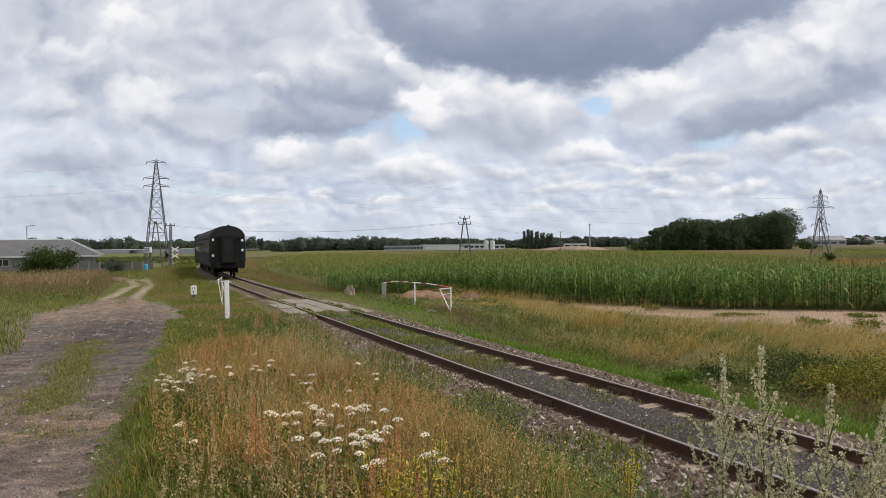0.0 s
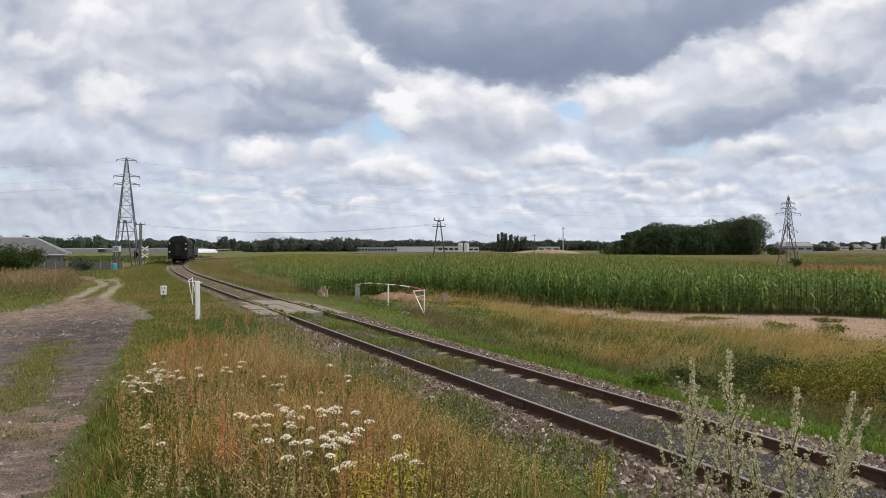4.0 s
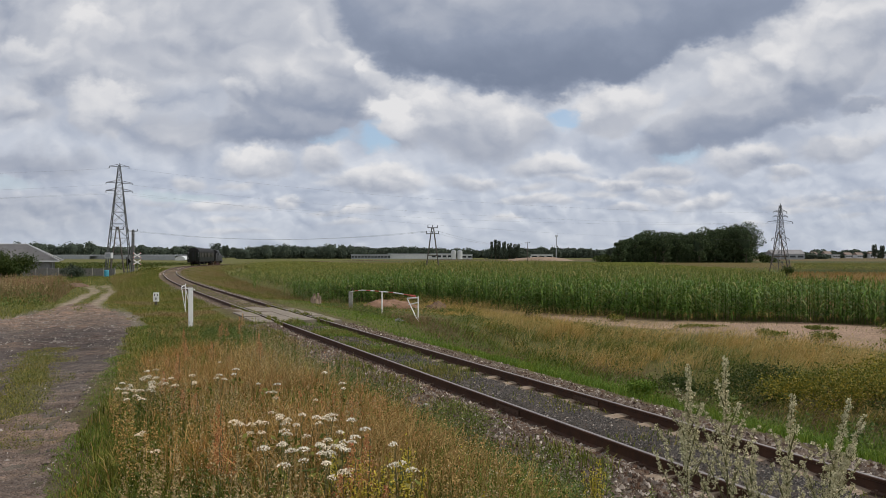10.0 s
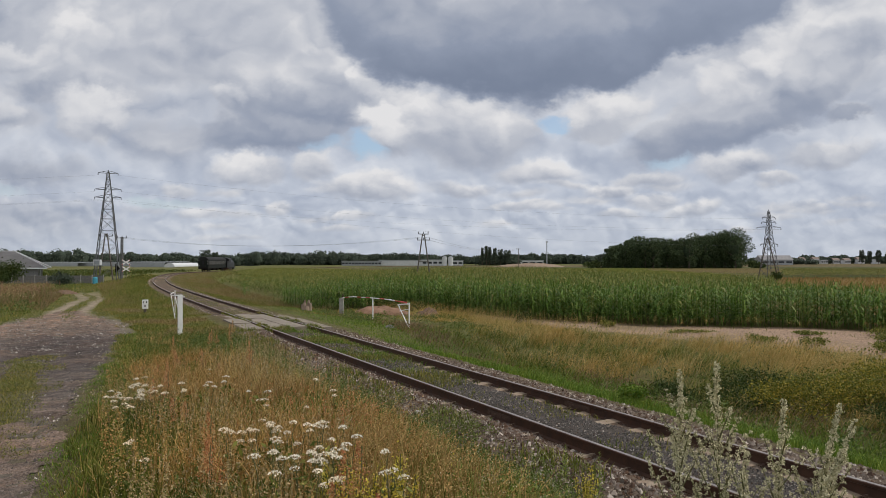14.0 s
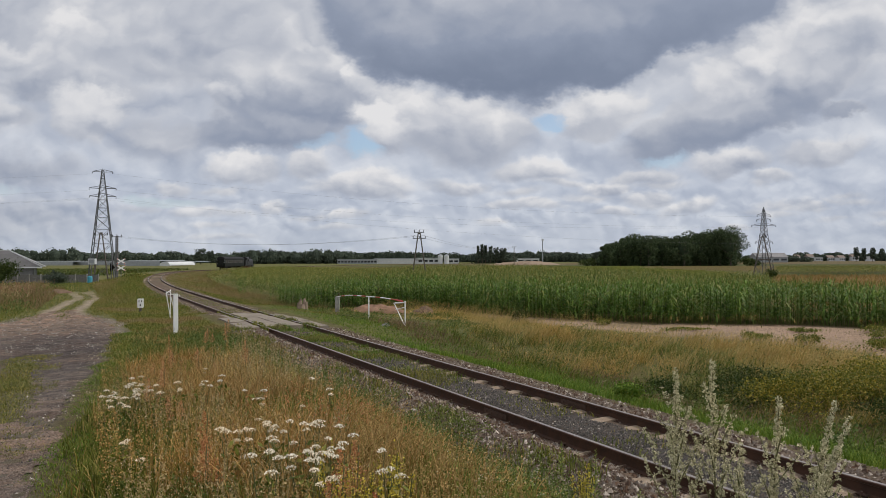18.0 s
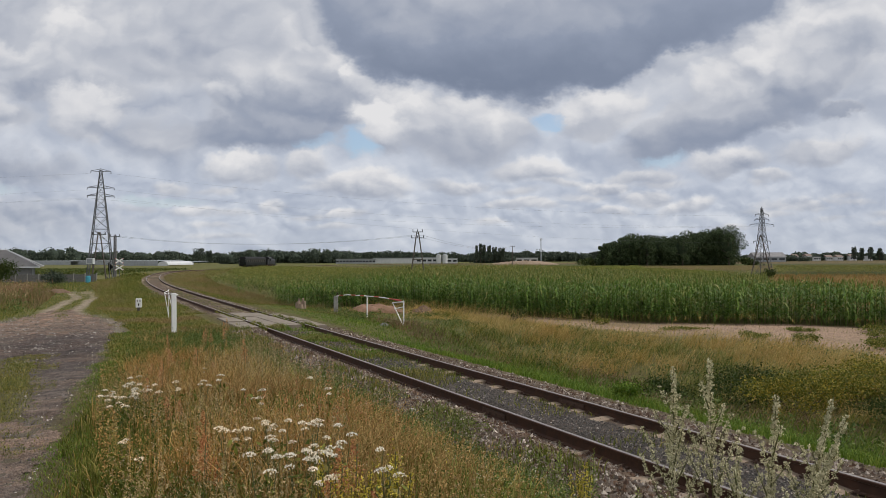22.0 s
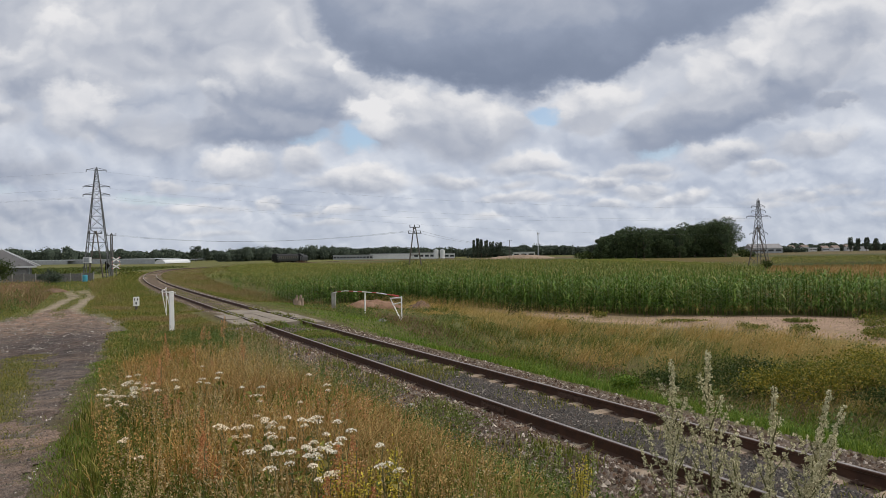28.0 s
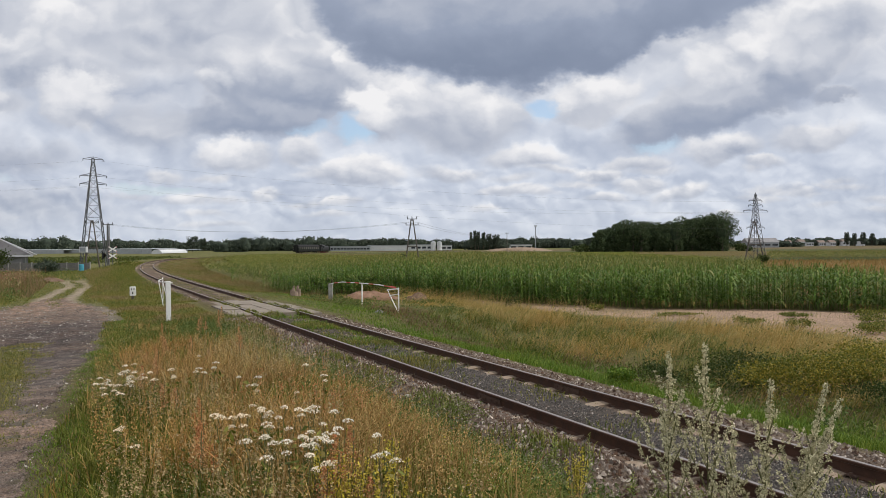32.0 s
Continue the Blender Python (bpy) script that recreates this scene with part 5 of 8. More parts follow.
    for k, mat_, lab in ((tone > 0.45, M_DULLGRASS, "bleached tufts in the turf beside the crossing"), ((tone <= 0.45) & (tone > -0.35), M_TURF, "yellow-green turf beside the crossing"), (tone <= -0.35, M_GREEN, "green turf tufts beside the crossing")):
        blades("grass", x[k], y[k], RNG.uniform(0.04, 0.13, k.sum()) * (1 + 0.7 * np.abs(tone[k])), RNG.uniform(0.010, 0.022, k.sum()), RNG.uniform(0.3, 1.0, k.sum()), mat_, lab, "grass")
    # lush strip right of the track
    x, y, s, o = spots(60000, 2, 60, 1.6, 6.6, 1.3)
    keep = (RNG.uniform(0, 1, len(x)) < smooth(o, np.interp(s, [19, 24], [1.8, 1.35]), np.interp(s, [19, 24], [2.7, 1.9]) + 0.3 * wavy(x, y, 0.9, 3))) & ~((s > 23.5) & (s < 32) & (o < 2.0))
    x, y, s, o = x[keep], y[keep], s[keep], o[keep]
    lush = s + 9 * wavy(x, y, 1.6, 33) < 34
    for k, mat_, lab in ((lush, M_LUSH, "lush green grass beside the ballast"), (~lush, M_GREEN, "olive-green grass beside the ballast")):
        blades("grass", x[k], y[k], RNG.uniform(0.10, 0.30, k.sum()) * np.interp(o[k], [2, 4, 5.6], [0.7, 1.0, 1.25]) * np.interp(s[k], [17, 23, 37, 45], [1.0, 0.45, 0.45, 1.0]), np.interp(s[k], [-5, 15, 60], [0.011, 0.015, 0.034]), RNG.uniform(0.2, 0.9, k.sum()), mat_, lab, "grass")
    # golden verge between ditch and field
    cx, cy, cs, _ = spots(3700, 3, 62, 4.8, 17.5, 1.15)
    tuft = RNG.randint(0, len(cx), 86000)
    x, y = cx[tuft] + RNG.normal(0, 0.13, len(tuft)) * np.interp(cs[tuft], [0, 40], [0.8, 1.6]), cy[tuft] + RNG.normal(0, 0.13, len(tuft)) * np.interp(cs[tuft], [0, 40], [0.8, 1.6])
    grown = RNG.uniform(0.55, 1.25, len(cx))[tuft]
    s, o = track_of(x, y)
    keep = (y < np.interp(x, FRONT_X, FRONT_Y) - 0.2) & (RNG.uniform(0, 1, len(x)) < smooth(o, 4.8, 7.0)) & (RNG.uniform(0, 1, len(x)) > 0.97 * smooth(o - np.interp(x, [4.9, 9.9, 13, 14.3], [14.6, 16.2, 17.6, 17.8]) - 1.0 * wavy(x, y, 2.0, 4), -2.3, -0.7))
    keep &= ~((s > 26) & (s < 34.0) & (o > 2) & (o < 9) & (RNG.uniform(0, 1, len(x)) < 0.6))
    x, y, s, o, tuft, grown = x[keep], y[keep], s[keep], o[keep], tuft[keep], grown[keep]
    near_heap = (s > 25) & (o < 11)
    tint = RNG.uniform(-0.35, 0.35, len(cx))[tuft]
    gold = tint + wavy(x, y, 1.9, 11) + 0.5 * wavy(x, y, 0.7, 12) + 0.95 * smooth(o, 7.2, 10.5) - 0.28 * smooth(12 - s, 0, 8) - 0.6 > RNG.uniform(-0.25, 0.5, len(x))
    for g in (False, True):
        k = gold == g
        h = RNG.uniform(0.3, 0.8, k.sum()) * grown[k] * np.where(near_heap[k], 0.4, 1.0) * (1.0 if g else 0.8)
        blades("dry_grass" if g else "grass", x[k], y[k], h, np.interp(s[k], [-5, 15, 60], [0.009, 0.014, 0.036]), RNG.uniform(0.4, 1.5, k.sum()), M_STRAW if g else M_GREEN, "tall golden grass between ditch and field" if g else "green weeds between ditch and field", "grass", wind=0.6)
    # flattened brown thatch on the ditch's slope
    x, y, s, o = spots(12000, 5, 34, 4.0, 7.2, 1.0)
    keep = wavy(x, y, 1.5, 65) + 0.4 * wavy(x, y, 0.5, 66) > RNG.uniform(-0.2, 0.7, len(x))
    x, y = x[keep], y[keep]
    blades("dry_grass", x, y, RNG.uniform(0.2, 0.5, len(x)), RNG.uniform(0.010, 0.018, len(x)), RNG.uniform(0.9, 1.7, len(x)), leafy("brown_thatch", [(0, (0.11, 0.08, 0.05)), (0.6, (0.19, 0.14, 0.085)), (1, (0.27, 0.21, 0.13))]), "flattened brown thatch on the ditch slope", "grass", wind=0.5)
    # leafy weeds that break the verge's grass
    x, y, s, o = spots(2300, -8, 45, 3.2, 15.0, 1.2)
    keep = (y < np.interp(x, FRONT_X, FRONT_Y) - 0.3) & (wavy(x, y, 1.4, 35) + 0.5 * wavy(x, y, 0.6, 36) - 0.35 * smooth(o, 8, 12) > RNG.uniform(-0.2, 0.8, len(x)))
    x, y, s = x[keep], y[keep], s[keep]
    k = np.repeat(np.arange(len(x)), 30)
    hh = RNG.uniform(0.25, 0.62, len(x)) * np.interp(s, [22, 28], [1.0, 0.5])
    px, py = x[k] + RNG.normal(0, 0.13, len(k)), y[k] + RNG.normal(0, 0.13, len(k))
    flecks("herbs", px, py, ground_z(px, py) + hh[k] * RNG.uniform(0.05, 1, len(k)) ** 0.7, RNG.uniform(0.012, 0.034, len(k)), M_HERB, "leafy green weeds among the verge grass", "herbs", 0.6, long=1.5)
    # clods on the bare strip
    x = RNG.uniform(3.5, 24, 5200)
    y = np.interp(x, FRONT_X, FRONT_Y) - 9.5 * RNG.uniform(-0.05, 1, len(x))
    _, o = track_of(x, y)
    keep = (o > np.interp(x, [4.9, 9.9, 13, 14.3], [14.6, 16.2, 17.6, 17.8]) - 0.3) & (wavy(x, y, 1.2, 41) > RNG.uniform(-0.8, 0.6, len(x)))
    stones("soil_clods", x[keep], y[keep], 0.015 + 0.06 * RNG.uniform(0, 1, keep.sum()) ** 2.5, M_PALESOIL, "clods of dry soil on the bare strip", "soil", 0.5)
    x = RNG.uniform(6, 24, 6000)
    y = np.interp(x, FRONT_X, FRONT_Y) - 10 * RNG.uniform(0.02, 1, len(x))
    _, o = track_of(x, y)
    keep = (o > np.interp(x, [4.9, 9.9, 13, 14.3], [14.6, 16.2, 17.6, 17.8])) & (wavy(x, y, 1.7, 43) + 0.4 * wavy(x, y, 0.5, 44) + 0.3 * smooth(np.interp(x, FRONT_X, FRONT_Y) - y, 3, 7) > RNG.uniform(0.35, 1.0, len(x)))
    x, y = x[keep], y[keep]
    blades("weeds", x, y, RNG.uniform(0.08, 0.28, len(x)), RNG.uniform(0.012, 0.028, len(x)), RNG.uniform(0.2, 0.9, len(x)), M_GREEN, "sparse weeds on the bare strip", "weeds")
    # seed panicles of the verge
    x, y, s, o = spots(6000, -8, 45, 5.4, 15.5, 1.2)
    keep = (y < np.interp(x, FRONT_X, FRONT_Y) - 0.4) & (wavy(x, y, 1.9, 11) > -0.3) & ~((s > 25) & (o < 10))
    x, y, s = x[keep], y[keep], s[keep]
    px, py, pz, pr = seed_heads(x + 0.12, y, RNG.uniform(0.5, 0.85, len(x)), 0.016, 9, np.interp(s, [0, 40], [0.03, 0.06]))
    flecks("grass_seed_head", px, py, pz + ground_z(px, py), pr * np.interp(np.repeat(s, 9), [0, 40], [0.6, 0.95]), M_STRAW, "straw-coloured panicles above the verge", "grass", 1.0)
    # slope between curve and maize
    x, y, s, o = spots(50000, 45, 240, 1.35, 8.2, 1.5)
    for g in (False, True):
        k = (wavy(x, y, 4, 3) + 0.3 * smooth(o, 2, 4) > RNG.uniform(-0.9, 0.5, len(x))) == g
        blades("dry_grass" if g else "grass", x[k], y[k], RNG.uniform(0.25, 0.6, k.sum()) * np.interp(o[k], [1.6, 3.6, 5.5], [0.2, 0.45, 1.0]), np.interp(s[k], [45, 240], [0.02, 0.06]), RNG.uniform(0.2, 1.0, k.sum()), M_DULLGRASS if g else M_GREEN, "straw-coloured grass on the curve's inner slope" if g else "green grass on the curve's inner slope", "grass")
    # golden stand beyond the maize
    n = 26000
    x, y = RNG.uniform(20, 95, n), 44 + 90 * RNG.uniform(0, 1, n) ** 1.5
    keep = x > np.maximum(np.interp(y, [38, 50], [28.5, 22.5]), 0.46 * y + 0.5)
    x, y = x[keep], y[keep]
    blades("dry_grass", x, y, RNG.uniform(0.4, 0.8, len(x)), np.interp(y, [44, 130], [0.05, 0.13]), RNG.uniform(0.2, 1.0, len(x)), leafy("ripe_stand", [(0, (0.17, 0.12, 0.045)), (0.6, (0.27, 0.19, 0.075)), (1, (0.34, 0.26, 0.11))]), "ripe rust-gold stand beyond the maize", "crop")


make_grass()


def corn_plant(levels, leaves, segs, height, seed):
    """Vertices and quads of one maize plant; leaf strips arch away from the stalk."""
    r = np.random.RandomState(seed)
    v, f, dry = [], [], []
    if levels:
        w = 0.014
        for z in (0, height * 0.86):
            v += [(w, 0, z), (0, w, z), (-w, 0, z), (0, -w, z)]
        f += [(0, 1, 5, 4), (1, 2, 6, 5), (2, 3, 7, 6), (3, 0, 4, 7)]
    spin = r.uniform(0, 6.28)
    for i in range(leaves):
        t = (i + 0.6) / leaves
        z0 = height * ((0.12 + 0.74 * t) if levels else (0.45 + 0.42 * t))
        a = spin + math.pi * i + r.uniform(-0.5, 0.5)
        length = height * (0.42 - 0.14 * abs(t - 0.5)) * r.uniform(0.8, 1.15)
        rise, droop = r.uniform(0.5, 0.85), r.uniform(0.55, 1.15)
        b0 = len(v)
        for j in range(segs + 1):
            q = j / segs
            dist, z = length * q * 0.8, z0 + length * (rise * q - droop * q * q)
            half = 0.052 * (0.45 + 1.1 * q if q < 0.4 else 0.89 * (1.06 - q) / 0.66) + 0.002
            cx, cy, sx, sy = dist * math.cos(a), dist * math.sin(a), -math.sin(a) * half, math.cos(a) * half
            v += [(cx + sx, cy + sy, z), (cx - sx, cy - sy, z)]
            if j:
                k = b0 + 2 * j
                f.append((k - 2, k - 1, k + 1, k))
    for i in range(5 if levels else 2):
        a, b0 = r.uniform(0, 6.28), len(v)
        d = 0.10 * height / 2
        z0 = height * 0.84
        v += [(0.006, 0, z0), (-0.006, 0, z0), (d * math.cos(a) - 0.008, d * math.sin(a), height * r.uniform(0.97, 1.06)), (d * math.cos(a) + 0.008, d * math.sin(a), height * 1.0)]
        f.append((b0, b0 + 1, b0 + 2, b0 + 3))
    return np.array(v), np.array(f)


def plant_field(name, x, y, scale, kinds, material, label, category):
    """Places copies of a few plant shapes and joins them."""
    which = RNG.randint(0, len(kinds), len(x))
    z = ground_z(x, y) - 0.02
    VV, FF, base = [], [], 0
    for k, (v, f) in enumerate(kinds):
        i = np.where(which == k)[0]
        a = RNG.uniform(0, 6.28, len(i))
        c, s = np.cos(a)[:, None], np.sin(a)[:, None]
        sc = scale[i][:, None]
        V = np.stack([x[i][:, None] + (v[None, :, 0] * c - v[None, :, 1] * s) * sc, y[i][:, None] + (v[None, :, 0] * s + v[None, :, 1] * c) * sc, z[i][:, None] + v[None, :, 2] * sc], -1)
        F = f[None] + (base + len(v) * np.arange(len(i)))[:, None, None]
        base += len(v) * len(i)
        VV.append(V.reshape(-1, 3))
        FF.append(F.reshape(-1, 4))
    return tagged(mesh_of(name, np.concatenate(VV), np.concatenate(FF), material), label, category, kind="stuff")


def make_corn():
    rowdir = radians(123)

    def rows(x0, x1, y0, y1, gap, every):
        u, v = np.meshgrid(np.arange(-380, 380, gap), np.arange(-330, 330, every))
        u, v = u.ravel() + RNG.uniform(-0.06, 0.06, u.size), v.ravel() + RNG.uniform(-0.3, 0.3, u.size) * every
        x, y = u * math.cos(rowdir) + v * math.sin(rowdir), 100 - u * math.sin(rowdir) + v * math.cos(rowdir)
        k = (x > x0) & (x < x1) & (y > y0) & (y < y1)
        x, y = x[k], y[k]
        s, o = track_of(x, y)
        k = in_corn(x, y, o)
        return x[k], y[k], o[k]

    def size(x, y):
        depth = y - np.interp(x, FRONT_X, FRONT_Y)
        return (1 - 0.3 * smooth(x, 20, 30)) * (1 - 0.28 * smooth(-x, 3, 16)) * RNG.uniform(0.86, 1.08, len(x)) * np.where(depth < 1.5, 0.92, 1.0)

    x, y, o = rows(-20, 29, 28, 75, 0.74, 0.25)
    front = y < np.interp(x, FRONT_X, FRONT_Y) + np.where(x < -8, 3.0, 5.0)
    x, y = x[front], y[front]
    full = [corn_plant(True, 11, 4, 2.15, k) for k in range(9)]
    plant_field("corn_field", x, y, size(x, y), full, M_CORN, "front rows of tall green maize at the field's edge", "maize")
    k = (y < np.interp(x, FRONT_X, FRONT_Y) + 1.3) & (RNG.uniform(0, 1, len(x)) < np.interp(x, [2, 8, 11, 19, 22], [0.0, 0.2, 0.9, 0.9, 0.3]))
    low = [corn_plant(False, 7, 3, 0.75, k2 + 40) for k2 in range(4)]
    plant_field("corn_field", x[k], y[k] - RNG.uniform(0.15, 0.7, k.sum()), RNG.uniform(0.35, 0.9, k.sum()), low, M_CORNBASE, "withered lower maize leaves at the field's edge", "maize")
    k = (y < np.interp(x, FRONT_X, FRONT_Y) + 1.6) & (RNG.uniform(0, 1, len(x)) < 0.8)
    plant_field("corn_field", x[k], y[k] - RNG.uniform(0.0, 0.2, k.sum()), RNG.uniform(0.9, 1.5, k.sum()), low, M_CORN, "lower green leaves of the front maize rows", "maize")
    x, y, o = rows(-70, 60, 30, 95, 0.74, 0.40)
    depth = y - np.interp(x, FRONT_X, FRONT_Y)
    k = (depth > np.where(x < -8, 2.6, 4.6))
    k &= RNG.uniform(0, 1, len(x)) < np.interp(y, [40, 95], [1.0, 0.5])
    x, y = x[k], y[k]
    upper = [corn_plant(False, 6, 3, 2.15, k2 + 20) for k2 in range(7)]
    plant_field("corn_field", x, y, size(x, y), upper, M_CORNTOP, "green maize tops with pale tassels", "maize")
    x, y, o = rows(-150, 140, 90, 335, 1.5, 1.3)
    k = RNG.uniform(0, 1, len(x)) < np.interp(y, [90, 200], [1.0, 0.5])
    x, y = x[k], y[k]
    coarse = [corn_plant(False, 4, 2, 2.15, k2 + 60) for k2 in range(5)]
    for v, f in coarse:
        v[:, :2] *= 1.9
    far_corn = leafy("far_maize", [(0, (0.085, 0.108, 0.026)), (0.6, (0.15, 0.168, 0.042)), (1, (0.25, 0.225, 0.075))], 0.7, 0.2, 0.3)
    plant_field("corn_field", x, y, size(x, y), coarse, far_corn, "distant maize tops", "maize")
    # second, far maize strip
    n = 9000
    x, y = RNG.uniform(45, 190, n), RNG.uniform(128, 170, n)
    k = x > 0.46 * y + 2
    plant_field("corn_field", x[k], y[k], RNG.uniform(0.65, 0.85, k.sum()), coarse, far_corn, "distant dark maize strip", "maize")


make_corn()


def canopy():
    """Closed leaf layer of the maize, below the tops."""
    xs, ys = np.arange(-150, 140, 1.6), np.arange(30, 335, 1.6)
    X, Y = np.meshgrid(xs, ys)
    x, y = X.ravel(), Y.ravel()
    s, o = track_of(x, y)
    deep = (y < np.interp(x, [-60, -20], [245, 180])) & (y > np.interp(x, FRONT_X, FRONT_Y) + 5) & (o > 10.5) & (x < np.maximum(16, y * np.interp(y, [44, 105, 150], [0.46, 0.46, 0.31]) - 4))
    z = -0.97 + np.interp(y, [30, 80, 200], [0.7, 1.15, 1.5]) * (1 - 0.28 * smooth(-x, 3, 16)) + 0.16 * wavy(x, y, 0.9, 3) + 0.1 * wavy(x, y, 3, 5)
    i = np.arange(x.size).reshape(X.shape)
    f = np.stack([i[:-1, :-1], i[:-1, 1:], i[1:, 1:], i[1:, :-1]], -1).reshape(-1, 4)
    f = f[deep[f].all(1)]
    used, inv = np.unique(f, return_inverse=True)
    tagged(mesh_of("corn_field", np.stack([x, y, z], 1)[used], inv.reshape(-1, 4), M_CANOPY, smooth_it=True), "closed green leaf layer of the maize field", "maize", kind="stuff")


def canopy_build(w, p):
    v = w.n("ShaderNodeTexCoord").outputs["Object"]
    n1, n2 = w.noise(v, 2.2, 6, 0.7), w.noise(v, 0.12, 4, 0.6)
    c = w.ramp(n1, [(0.35, (0.03, 0.04, 0.011)), (0.5, (0.085, 0.10, 0.026)), (0.66, (0.155, 0.155, 0.048))])
    c = w.mix(w.step(n2, 0.4, 0.7, 0.0, 0.5), c, w.mix(1.0, c, (1.5, 1.1, 0.8), "MULTIPLY"))
    put(w, p, c, n1, 0.3)


M_CANOPY = mat("maize_leaf_layer", canopy_build, 1.0, 0, 0.0)
canopy()


# ---- things by the track ----
def at(x, y, rz=0.0, dz=0.0):
    return pose(x, y, zat(x, y) + dz, 0, 0, rz)


def white_post():
    x, y, _, h = (float(q) for q in on_track(22.9, -3.84))
    p = thing("marker_post", pose(x, y, zat(x, y), 1.0, -0.6, -math.degrees(h)), "tall white-painted concrete marker post with flaking paint", "post")
    bm = B()
    box(bm, -0.068, 0.068, -0.068, 0.068, -0.2, 1.22, 0.012)
    part("shaft", bm, M_WHITE, p)
    bm = B()
    box(bm, -0.072, 0.072, -0.072, 0.072, 1.22, 1.245, 0.008)
    part("cap", bm, M_WHITE, p)
    # low white tube frame behind it
    x, y, _, h = (float(q) for q in on_track(31.0, -2.95))
    f = thing("tube_barrier", pose(x, y, zat(x, y), 0, 0, -math.degrees(h)), "white tubular barrier end with a leaning strut", "barrier")
    for a, b in (((-0.12, 0, -0.1), (-0.3, 0, 1.0)), ((-0.32, 0, 1.0), (0.15, 2.6, 1.0)), ((0.1, 0.1, -0.1), (-0.12, 0.3, 0.98)), ((0.15, 2.6, -0.1), (0.15, 2.6, 1.05)), ((-0.3, 0, 0.97), (0.25, 0.1, 0.9))):
        bm = B()
        tube(bm, a, b, 0.015, 8)
        part("tube", bm, M_WHITE, f)
    # small kilometre plate
    x, y, _, h = (float(q) for q in on_track(36.4, -3.82))
    k = thing("distance_marker", at(x, y, 16), "low white concrete distance marker with dark figures", "marker")
    bm = B()
    box(bm, -0.135, 0.135, -0.05, 0.05, 0.20, 0.64, 0.02)
    part("plate", bm, M_WHITE, k)
    bm = B()
    box(bm, -0.06, 0.06, -0.03, 0.03, -0.15, 0.21)
    part("foot", bm, M_WOOD, k, "dark foot in the grass")
    for u, v, ww, hh in ((-0.06, 0.52, 0.035, 0.10), (0.06, 0.52, 0.035, 0.10), (0.0, 0.34, 0.05, 0.11)):
        bm = B()
        box(bm, u - ww / 2, u + ww / 2, -0.056, -0.048, v - hh / 2, v + hh / 2)
        part("figure", bm, M_BLACK, k)


white_post()


def barrier():
    ax, ay, _, _ = (float(q) for q in on_track(26.0, 5.22))
    mx, my, _, _ = (float(q) for q in on_track(30.7, 5.5))
    bx, by, _, _ = (float(q) for q in on_track(34.6, 5.32))
    za, zm, zb = zat(ax, ay), zat(mx, my), zat(bx, by)
    g = thing("field_gate_barrier", Matrix.Translation((ax, ay, za)), "bent red and white pole barrier between white posts", "barrier")

    def P(x, y, z):
        return (x - ax, y - ay, z - za)
    dx, dy = (mx - ax) / 5, (my - ay) / 5
    top_a, top_m, top_b = za + 0.98, zm + 1.05, zb + 0.80
    bm = B()
    tube(bm, P(ax, ay, za - 0.1), P(ax, ay, za + 1.05), 0.028, 10)
    part("post", bm, M_WHITE, g, "white tubular post")
    bm = B()
    tube(bm, P(ax - 0.1 * dx, ay - 0.1 * dy, za - 0.05), P(ax + 0.62 * dx * 1.0 - 0.25, ay + 0.62 * dy, za + 0.95), 0.021, 8)
    part("strut", bm, M_WHITE, g, "leaning white strut")
    bm = B()
    tube(bm, P(ax, ay, za + 1.0), P(ax + 0.62 * dx - 0.25, ay + 0.62 * dy, za + 0.93), 0.026, 8)
    tube(bm, P(ax, ay, za + 0.80), P(ax + 0.55 * dx - 0.2, ay + 0.55 * dy, za + 0.68), 0.02, 8)
    part("bracket", bm, M_WHITE, g)
    bm = B()
    tube(bm, P(mx, my, zm - 0.1), P(mx, my, top_m), 0.032, 10)
    part("post", bm, M_WHITE, g, "thin white middle post")
    bm = B()
    box(bm, bx - ax - 0.1, bx - ax + 0.1, by - ay - 0.1, by - ay + 0.1, zb - za - 0.1, zb - za + 0.86, 0.015)
    part("concrete_post", bm, M_CONC, g, "grey concrete hinge post")
    bm = B()
    tube(bm, P(bx, by, zb + 0.8), P(bx + 0.1, by - 0.1, zb + 1.02), 0.03, 8)
    part("hinge", bm, M_STEEL, g)
    # pole, in red and white lengths, sagging at both ends
    pts = []
    for i in range(15):
        t = i / 14
        x, y = ax + 0.35 * dx + (bx - ax - 0.35 * dx) * t, ay + 0.35 * dy + (by - ay - 0.35 * dy) * t
        z = np.interp(t, [0, 0.25, 0.52, 0.8, 1], [top_a + 0.05, (top_a + top_m) / 2 + 0.07, top_m + 0.02, (top_m + top_b) / 2 + 0.08, top_b + 0.05])
        pts.append(P(x, y, z))
    for i in range(14):
        bm = B()
        tube(bm, pts[i], pts[i + 1], 0.022 if i else 0.036, 8)
        part("pole_length", bm, M_RED if i in (0, 1, 4, 7, 9, 12) else M_WHITE, g, "red painted pole length" if i in (0, 1, 4, 7, 9, 12) else "white painted pole length")


barrier()


